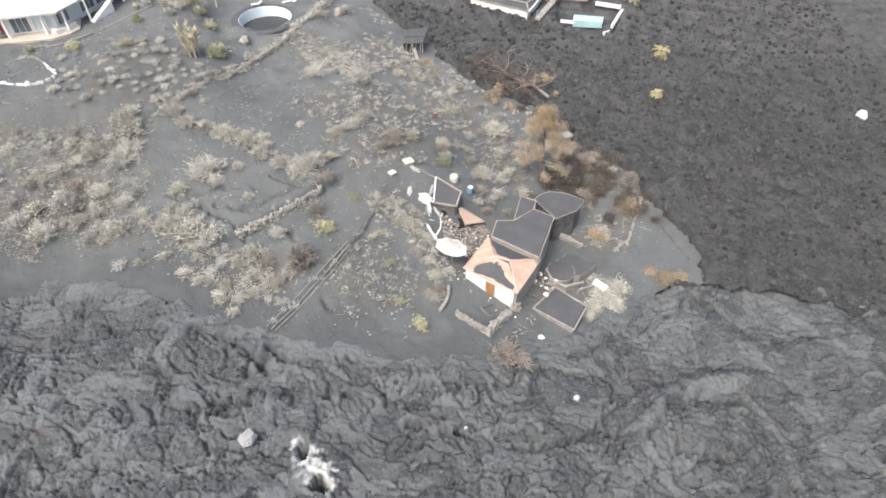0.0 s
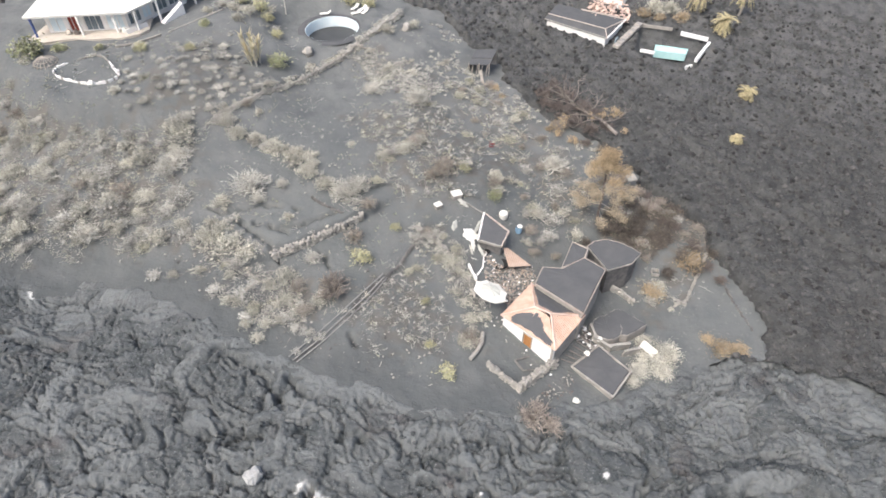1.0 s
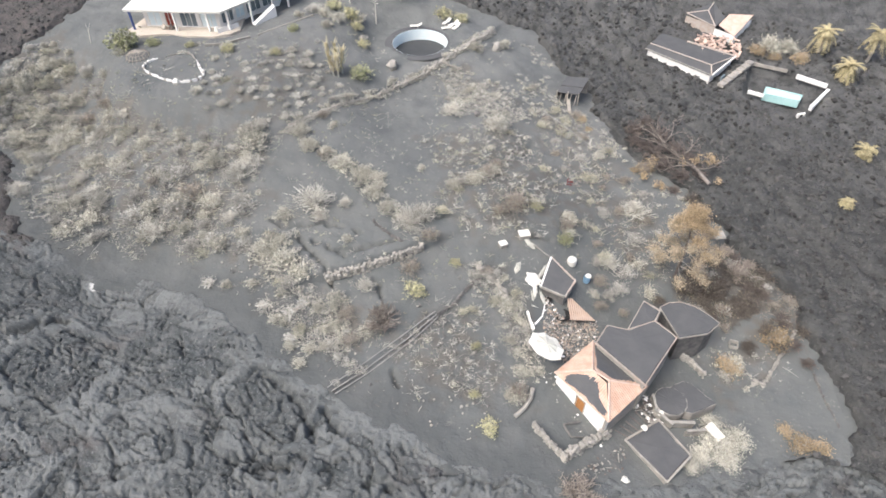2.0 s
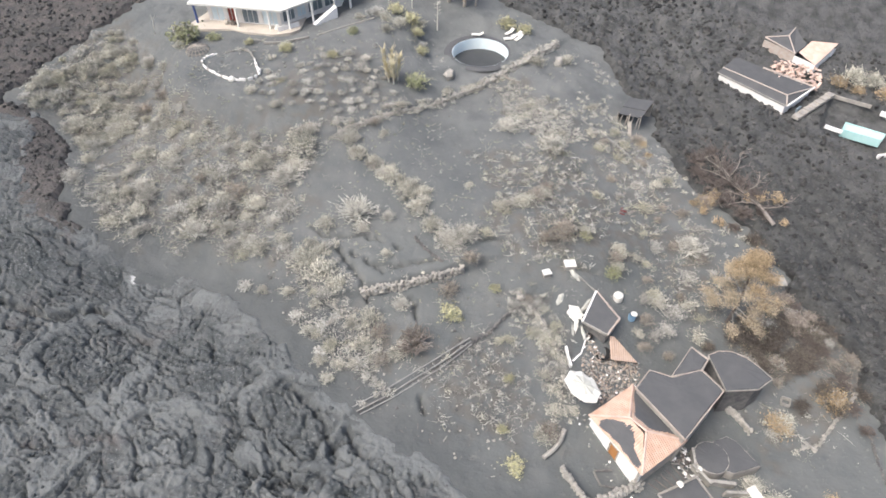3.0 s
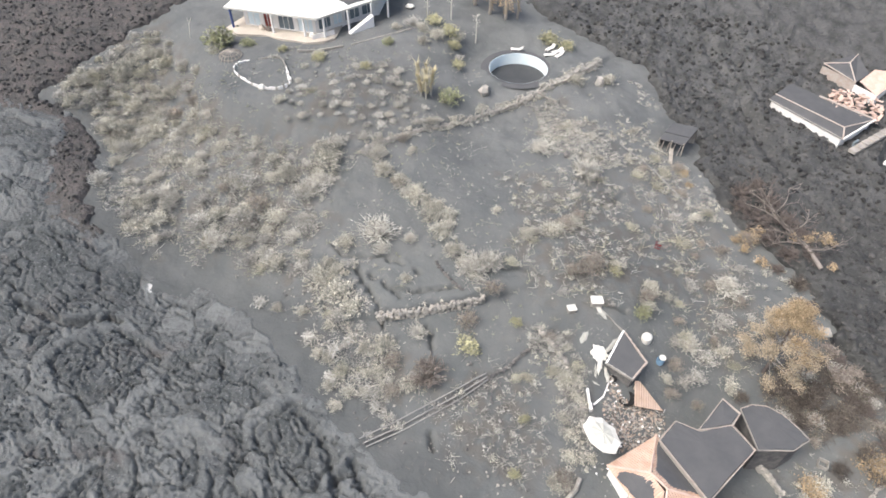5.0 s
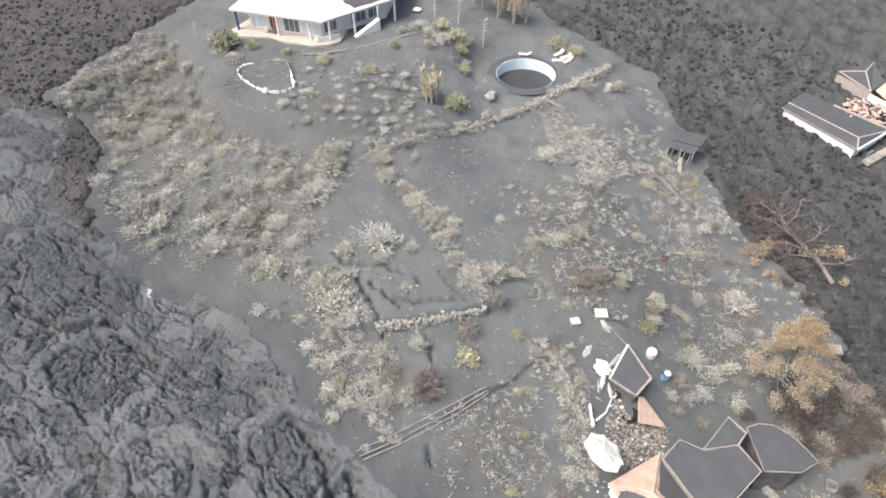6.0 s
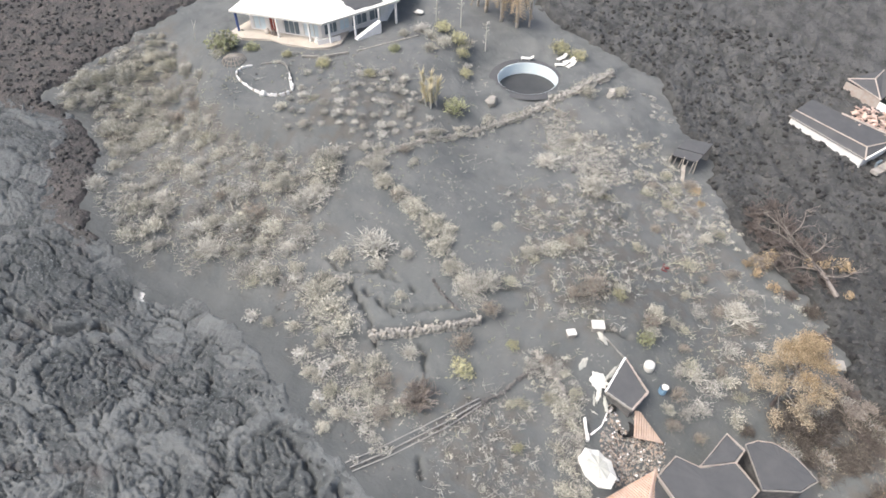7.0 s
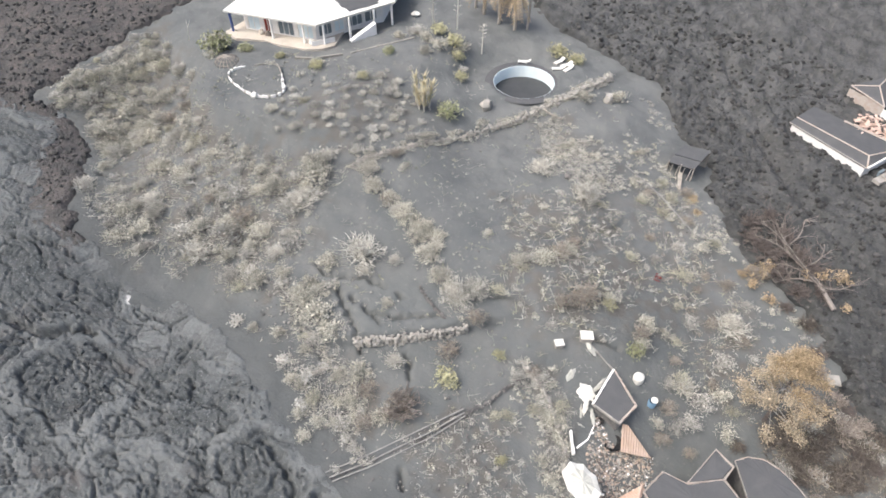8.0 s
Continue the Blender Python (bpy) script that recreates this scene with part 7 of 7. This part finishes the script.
def undergrowth(name, seed, poly, count, mats, label, size=(0.2, 0.5)):
    """Countless small tufts, sprigs and pale stones on the ash."""
    shapes = [Shape() for _ in mats]
    rng = random.Random(seed)
    pts = spots(seed, poly, count, 0.25)
    zs = land(np.array([p[0] for p in pts]), np.array([p[1] for p in pts])).tolist()
    for (x, y), z in zip(pts, zs):
        s = rng.choice(shapes)
        r = size[0] + (size[1] - size[0]) * rng.random() ** 2
        for _ in range(rng.randint(5, 11)):
            s.leaf((x + rng.gauss(0, r * 0.42), y + rng.gauss(0, r * 0.42), z + 0.03 + abs(rng.gauss(0, r * 0.45))), 0.066 * rng.uniform(0.6, 1.5), rng)
        for _ in range(rng.randint(2, 5)):
            s.tube([(x + rng.gauss(0, r * 0.3), y + rng.gauss(0, r * 0.3), z - 0.05), (x + rng.uniform(-r, r) * 2.6, y + rng.uniform(-r, r) * 2.6, z + r * rng.uniform(0.1, 1.1))], [0.026, 0.012], 3)
    for s, m in zip(shapes, mats):
        single(name, s, m, label, "undergrowth", kind="stuff")


ALL_SLOPE = [(-80, 66), (-60, 82), (-46, 98), (-20, 108), (-6, 100), (8, 86), (24, 74), (30, 62), (20, 58), (14, 68), (4, 70), (-2, 56), (0, 46), (-18, 45), (-40, 52), (-60, 54)]
undergrowth("dry_grass", 300, SCRUB["west"], 1500, [LEAF_TAN, LEAF_GREY, LEAF_OLIVE, TWIG_PALE], "dry tufts and fallen twigs among the western scrub")
undergrowth("dry_grass", 301, SCRUB["middle"], 380, [LEAF_GREY, LEAF_OLIVE, TWIG_GREY], "scattered ashy tufts on the middle field")
undergrowth("dry_grass", 302, SCRUB["east"], 380, [LEAF_GREY, LEAF_OLIVE, LEAF_BROWN], "dry tufts along the eastern edge")
undergrowth("dry_grass", 303, ALL_SLOPE, 1400, [LEAF_GREY, TWIG_GREY, LEAF_OLIVE], "sparse ashy tufts across the slope", (0.12, 0.4))
undergrowth("dry_grass", 304, SCRUB["north"], 600, [LEAF_GREY, TWIG_PALE], "pale tufts on the stony strip below the pool")
undergrowth("dry_grass", 305, SCRUB["thicket"], 500, [LEAF_DARK, LEAF_BROWN], "brown litter under the eastern thicket")
undergrowth("dry_grass", 306, SCRUB["south"], 700, [LEAF_GREY, LEAF_TAN, TWIG_PALE], "pale tufts and stones on the lower slope")
undergrowth("dry_grass", 308, SCRUB["rim"], 350, [LEAF_GREY, LEAF_TAN], "dry tufts where the ash meets the western lava")
undergrowth("dry_grass", 309, SCRUB["lower"], 220, [LEAF_GREY, TWIG_GREY], "thin dead weeds on the lower garden", (0.12, 0.4))
undergrowth("dry_grass", 307, SCRUB["corner"], 700, [LEAF_GREY, LEAF_TAN, LEAF_BROWN], "dry brush in the western corner")
debris("pale_stones", 310, 500, SCRUB["south"], (0.07, 0.26), [STONE, STONE, DARK_STONE_AND_SHADE], "pale stones strewn on the lower ash", "stones", boards=0.0)
debris("pale_stones", 314, 420, [(-22, 45), (-14, 56), (-2, 52), (-1, 44), (-12, 43.5)], (0.05, 0.2), [STONE, DARK_STONE_AND_SHADE, DARK_STONE_AND_SHADE], "grey stones and clods on the lower ash", "stones", boards=0.15)
debris("pale_stones", 311, 380, SCRUB["path"], (0.06, 0.22), [STONE, DARK_STONE_AND_SHADE], "stones and roots along the ruined path", "stones", boards=0.2)
debris("pale_stones", 312, 700, ALL_SLOPE, (0.05, 0.2), [STONE, DARK_STONE_AND_SHADE, STONE], "small pale stones scattered on the ash", "stones", boards=0.12)
debris("pale_stones", 313, 240, SCRUB["north"], (0.07, 0.24), [STONE, STONE], "pale stony rubble below the pool wall", "stones", boards=0.15)


# ---- trees ----
def limb(sh, rng, p, d, ln, r, depth, tips):
    """A branch that bends, tapers and forks."""
    pts, rad, q, w = [p], [r], Vector(p), Vector(d).normalized()
    for i in range(4):
        w = (w + Vector((rng.uniform(-0.25, 0.25), rng.uniform(-0.25, 0.25), rng.uniform(-0.12, 0.2)))).normalized()
        q = q + w * ln / 4
        pts.append(tuple(q))
        rad.append(r * (1 - 0.17 * (i + 1)))
    sh.tube(pts, rad, 5 if r > 0.05 else 3)
    if depth == 0:
        tips.append(tuple(q))
        tips.append(pts[2])
        return
    for k in range(rng.randint(2, 4)):
        at = pts[rng.randint(2, 4)]
        nd = (w + Vector((rng.uniform(-0.9, 0.9), rng.uniform(-0.9, 0.9), rng.uniform(-0.2, 0.6)))).normalized()
        limb(sh, rng, at, nd, ln * rng.uniform(0.5, 0.75), r * 0.5, depth - 1, tips)


def pine(x, y, h, crown_r, seed, label):
    rng = random.Random(seed)
    tree = thing("scorched_tree", x, y, land1(x, y), label, "tree")
    trunk = Shape().tube([(0, 0, -0.3), (0.1, 0.05, h * 0.35), (-0.05, 0.1, h * 0.7), (0.05, 0, h * 0.96)], [0.22, 0.17, 0.1, 0.03], 7)
    tips = []
    boughs = Shape()
    for k in range(46):
        z = h * (0.17 + 0.81 * (k + rng.random()) / 46)
        reach = crown_r * min(1.0, 2.0 * (1.06 - z / h)) * rng.uniform(0.6, 1.1)
        a = rng.uniform(0, math.tau)
        mid2 = (math.cos(a) * reach * 0.55, math.sin(a) * reach * 0.55, z + 0.12 * reach)
        end = (math.cos(a) * reach, math.sin(a) * reach, z + 0.3 * reach * rng.uniform(0.2, 1))
        boughs.tube([(0, 0, z), mid2, end], [0.06, 0.04, 0.015], 4)
        for t in (0.45, 0.65, 0.85, 1.0):
            tips.append(tuple(mid2[i] * (1 - t) + end[i] * t + rng.gauss(0, 0.1) for i in range(3)))
    part("trunk", trunk, DARK_WOOD, tree)
    part("branchwork", boughs, TWIG_GREY, tree)
    fol, tip = Shape(), Shape()
    tips += [(rng.gauss(0, 0.3), rng.gauss(0, 0.3), h * rng.uniform(0.75, 1.0)) for _ in range(26)]
    for _ in range(24000):
        t = rng.choice(tips)
        (tip if t[2] + 0.5 * t[0] > h * (0.70 + 0.08 * math.sin(t[0] * 5)) else fol).leaf((t[0] + rng.gauss(0, 0.34), t[1] + rng.gauss(0, 0.34), t[2] + rng.gauss(0, 0.32)), rng.uniform(0.06, 0.115), rng)
    part("crown", fol, LEAF_PALE_ORANGE, tree, "scorched tan needles in uneven clumps")
    part("crown_top", tip, LEAF_ORANGE, tree, "golden scorched tip")
    return tree


pine(13.9, 72.7, 11.6, 3.5, 1, "tall scorched orange conifer standing at the lava's edge")
BARK = surface("scorched_bark", (0.19, 0.168, 0.15), (0.25, 0.222, 0.20), (0.33, 0.30, 0.27), big=1.5, fine=8, bump=0.3, depth=0.02)
fallen = thing("fallen_tree", 13, 91, land1(13, 91), "fallen burnt tree with dark bare branches on the lava", "tree")
rng = random.Random(12)
fz = lambda x, y: max(east1(x, y), land1(x, y))
spine = [(16.6, 88.1), (14.4, 90.3), (11.9, 92.8), (9.4, 95.4), (7.4, 97.6)]
sp = [(x, y, fz(x, y) + 0.45 + 0.25 * i) for i, (x, y) in enumerate(spine)]
wpart("trunk", Shape().tube(sp, [0.27, 0.25, 0.20, 0.15, 0.08], 8), BARK, fallen, "scorched grey-brown trunk")
br, tips = Shape(), []
boughs_f = Shape()
for x0, y0, x1, y1, z1 in ((14.2, 90.5, 10.2, 88.6, 1.0), (13.0, 91.6, 8.4, 90.4, 1.2), (11.9, 92.8, 6.8, 92.8, 1.5), (10.6, 94.2, 6.2, 95.4, 1.6), (12.4, 92.4, 13.6, 96.6, 2.0), (14.8, 90.0, 17.6, 92.6, 1.4), (9.8, 95.0, 10.6, 98.8, 2.2)):
    z0 = fz(x0, y0) + 0.7
    bend_ = [((x0 + (x1 - x0) * t + 0.5 * math.sin(math.pi * t) * (y1 - y0) * 0.3), (y0 + (y1 - y0) * t - 0.5 * math.sin(math.pi * t) * (x1 - x0) * 0.3), z0 + (fz(x1, y1) + z1 - z0) * t) for t in (0, 0.2, 0.4, 0.6, 0.8, 1.0)]
    boughs_f.tube(bend_, [0.11, 0.10, 0.085, 0.07, 0.05, 0.025], 6)
    for k in range(9):
        limb(boughs_f, rng, bend_[rng.randint(1, 5)], (rng.uniform(-1, 1), rng.uniform(-1, 1), rng.uniform(0.0, 0.8)), rng.uniform(0.8, 1.9), 0.05, 1, tips)
wpart("bough", boughs_f, BARK, fallen, "grey-brown curved boughs")
for i in range(48):
    t = rng.uniform(0.6, 3.95)
    j = int(t)
    p = tuple(sp[j][k] + (sp[j + 1][k] - sp[j][k]) * (t - j) for k in range(3))
    limb(br, rng, p, (rng.uniform(-1, 1) - 0.5, rng.uniform(-0.7, 1), rng.uniform(0.1, 0.9)), rng.uniform(1.2, 2.8), 0.07, 1, tips)
wpart("branchwork", br, DARK_WOOD, fallen, "tangled dark branches")
fl = Shape()
for cx, cy, r, count in ((16.7, 93.0, 1.1, 520), (15.0, 92.2, 0.7, 260), (13.2, 91.4, 0.6, 200), (8.5, 89.9, 1.15, 650), (7.9, 87.4, 0.7, 260), (10.5, 86.3, 0.7, 260), (17.6, 88.9, 0.4, 120)):
    clumps = [(cx + rng.gauss(0, r * 0.5), cy + rng.gauss(0, r * 0.5), fz(cx, cy) + 0.4 + abs(rng.gauss(0, r * 0.6))) for _ in range(9)]
    for _ in range(count):
        p = rng.choice(clumps)
        fl.leaf((p[0] + rng.gauss(0, 0.2), p[1] + rng.gauss(0, 0.2), p[2] + rng.gauss(0, 0.18)), rng.uniform(0.07, 0.15), rng)
wpart("foliage", fl, LEAF_ORANGE, fallen, "patches of scorched orange leaves")
for x, y, r in ((5.5, 96.5, 2.4), (9.0, 96.6, 2.4), (7.0, 99.0, 1.6), (11.6, 94.8, 2.2), (10.0, 90.2, 2.4), (12.6, 88.4, 2.0), (8.2, 92.6, 2.6), (13.6, 92.8, 2.0), (15.2, 89.6, 1.6), (6.0, 93.6, 1.8)):
    plant(grow.choice(BURNT), x, y, r, 1.0, fz(x, y) - 0.1)
for x, y, r in ((19.6, 78.6, 1.4), (17.4, 80.5, 1.4), (22.4, 77.0, 1.5)):
    plant(REDFIG, x, y, r, 1.0, fz(x, y) - 0.1)


PALM_DRY = surface("dry_palm_frond", (0.36, 0.315, 0.185), (0.29, 0.25, 0.15), (0.45, 0.40, 0.26), big=1.2, fine=7, bump=0, spread=0.2, pieces=0.35)


def frond(sh, rng, base, a, lift, ln, width, droop):
    """A palm frond: a bending rib with two rows of leaflets."""
    pts = []
    for i in range(6):
        t = i / 5
        pts.append(Vector((base[0] + math.cos(a) * ln * t * math.cos(lift * (1 - t)), base[1] + math.sin(a) * ln * t * math.cos(lift * (1 - t)), base[2] + ln * (math.sin(lift) * t - droop * t * t))))
    sh.tube(pts, [0.05, 0.045, 0.04, 0.03, 0.02, 0.01], 3)
    side = Vector((-math.sin(a), math.cos(a), 0))
    for i in range(1, 6):
        for s in (-1, 1):
            for k in range(3):
                p = pts[i - 1].lerp(pts[i], (k + 0.5) / 3)
                d = (pts[i] - pts[i - 1]).normalized()
                tip = p + (side * s * width + d * width * 0.8 + Vector((0, 0, -0.25 * width))) * rng.uniform(0.7, 1.1)
                w = d * 0.09
                sh.add([p - w, p + w, tip], [(0, 1, 2)])


def palm(x, y, h, seed, mat, label, n=26, ln=2.3, base=None, skirt=True):
    rng = random.Random(seed)
    z = land1(x, y) if base is None else base
    tree = thing("palm_tree", x, y, z, label, "palm")
    if h > 0.6:
        part("trunk", Shape().tube([(0.12 * math.sin(k * 0.7), 0.1 * math.cos(k * 0.9), h * k / 8 - 0.2) for k in range(9)], [0.27 - 0.012 * k + (0.03 if k % 2 else 0) for k in range(9)], 9), WOOD, tree, "ringed grey trunk")
    crown = Shape()
    for k in range(n):
        down = skirt and k > n * 0.45
        frond(crown, rng, (0, 0, h), math.tau * k * 0.382 + rng.uniform(-0.3, 0.3), rng.uniform(-0.4, 0.2) if down else rng.uniform(0.3, 1.2), ln * rng.uniform(0.7, 1.1), 0.45, rng.uniform(1.0, 1.5) if down else rng.uniform(0.45, 0.9))
    part("fronds", crown, mat, tree)
    return tree


for k, (x, y, h) in enumerate(((-39.0, 110.8, 5.8), (-36.3, 110.9, 6.0), (-42.0, 111.4, 5.6))):
    palm(x, y, h, 20 + k, LEAF_ORANGE, "palm with hanging scorched orange fronds behind the pool", 34, 2.6)
for x, y, h in ((-34.8, 112.3, 7.5), (-43.8, 112.0, 6.0)):
    bare = thing("dead_palm", x, y, land1(x, y), "bare pale palm trunk without fronds", "palm")
    part("trunk", Shape().tube([(0, 0, -0.2), (0.15, 0, h / 2), (0.35, 0.1, h)], [0.2, 0.16, 0.12], 8), WOOD, bare)
for x, y, h in ((-42.5, 104.4, 6.0), (-37.8, 103.7, 4.6), (-45.8, 102.8, 4.0)):
    rng = random.Random(int(-x))
    sap = thing("bare_tree", x, y, land1(x, y), "slender leafless pale tree near the pool", "tree", "bare trees by the pool")
    part("trunk", Shape().tube([(0, 0, -0.2), (0.05, 0.05, h / 2), (0.0, 0.1, h)], [0.12, 0.09, 0.03], 6), TWIG_PALE, sap)
    tw2 = Shape()
    for i in range(26):
        z, a = h * rng.uniform(0.25, 1), rng.uniform(0, math.tau)
        tw2.tube([(0.03, 0.05, z), (math.cos(a) * 0.6, math.sin(a) * 0.6, z + 0.25)], [0.035, 0.015], 3)
    part("branchwork", tw2, TWIG_PALE, sap)
for x, y, h in ((-73.5, 80.5, 3.0), (-68.8, 79.5, 2.6)):
    dead = thing("dead_sapling", x, y, land1(x, y), "thin leaning dead sapling on the ash", "tree")
    part("trunk", Shape().tube([(0, 0, -0.1), (0.3, 0.2, h * 0.6), (0.9, 0.4, h)], [0.07, 0.05, 0.02], 5), TWIG_PALE, dead)
    part("branch", Shape().tube([(0.3, 0.2, h * 0.6), (-0.2, 0.6, h * 0.9)], [0.04, 0.015], 4), TWIG_PALE, dead)
agave = thing("dracaena", -36.6, 86.6, land1(-36.6, 86.6), "tall upright dying clump of pale yellow strap leaves", "plant")
rng = random.Random(8)
for k in range(6):
    a, d = math.tau * k / 6, 0.7 * (k > 0)
    foot = Vector((math.cos(a) * d, math.sin(a) * d, 0))
    high = 3.2 + 1.5 * rng.random()
    top_ = Vector((math.cos(a) * d * 1.9, math.sin(a) * d * 1.9, high))
    part("stem", Shape().tube([foot - Vector((0, 0, 0.2)), top_], [0.13, 0.07], 6), TWIG_PALE, agave)
    st = Shape()
    for i in range(80):
        b, e, t = rng.uniform(0, math.tau), rng.uniform(0.5, 1.45), rng.uniform(0.1, 1)
        p = foot.lerp(top_, t)
        q = p + Vector((math.cos(b) * math.cos(e), math.sin(b) * math.cos(e), math.sin(e))) * rng.uniform(0.7, 1.4)
        w = Vector((-math.sin(b), math.cos(b), 0)) * 0.10
        st.add([p - w, p + w, q], [(0, 1, 2)])
    part("leaves", st, LEAF_STRAW, agave, "dry yellow strap leaves")
plant(GREEN, -33.9, 87.9, 1.9, 1.0)
for k, (x, y, h, ln) in enumerate(((37.9, 103.0, 0.5, 2.4), (34.7, 91.8, 0.3, 1.4))):
    palm(x, y, h + 0.5, 40 + k, PALM_DRY, "buried palm crown of straw-coloured fronds in the lava", 34, ln * 0.7, fz(x, y))
for k, (x, y, h) in enumerate(((36.5, 122.0, 2.6), (40.4, 128.5, 5.0), (32.5, 127.7, 4.0))):
    palm(x, y, h, 50 + k, PALM_DRY, "dry drooping palm beside the pool terrace", 44, 2.1, fz(x, y))
for x, y, r in ((24.5, 126.4, 2.6), (27.4, 126.8, 2.4), (22.6, 124.6, 1.7), (29.6, 124.6, 1.8), (25.5, 124.0, 1.4)):
    plant(TAN[1] if r > 2 else ORANGE[0], x, y, r, 1.0, land1(x, y))
slab_p = Shape().prism([(17.5, 79.3), (18.7, 79.8), (19.2, 78.9), (18.0, 78.4)], [18.4, 18.4, 18.1, 18.1], [18.55, 18.55, 18.25, 18.25])
single("concrete_slab", slab_p, STONE, "pale concrete slab propped behind the scorched tree", "slab")
for o in DRY + FIG + BRUSH + [REDFIG, GREEN, CACTUS, THICKET] + BURNT + TAN + BROWN + YELLOW + ORANGE:
    for c in list(o.children_recursive) + [o]:
        bpy.data.objects.remove(c)
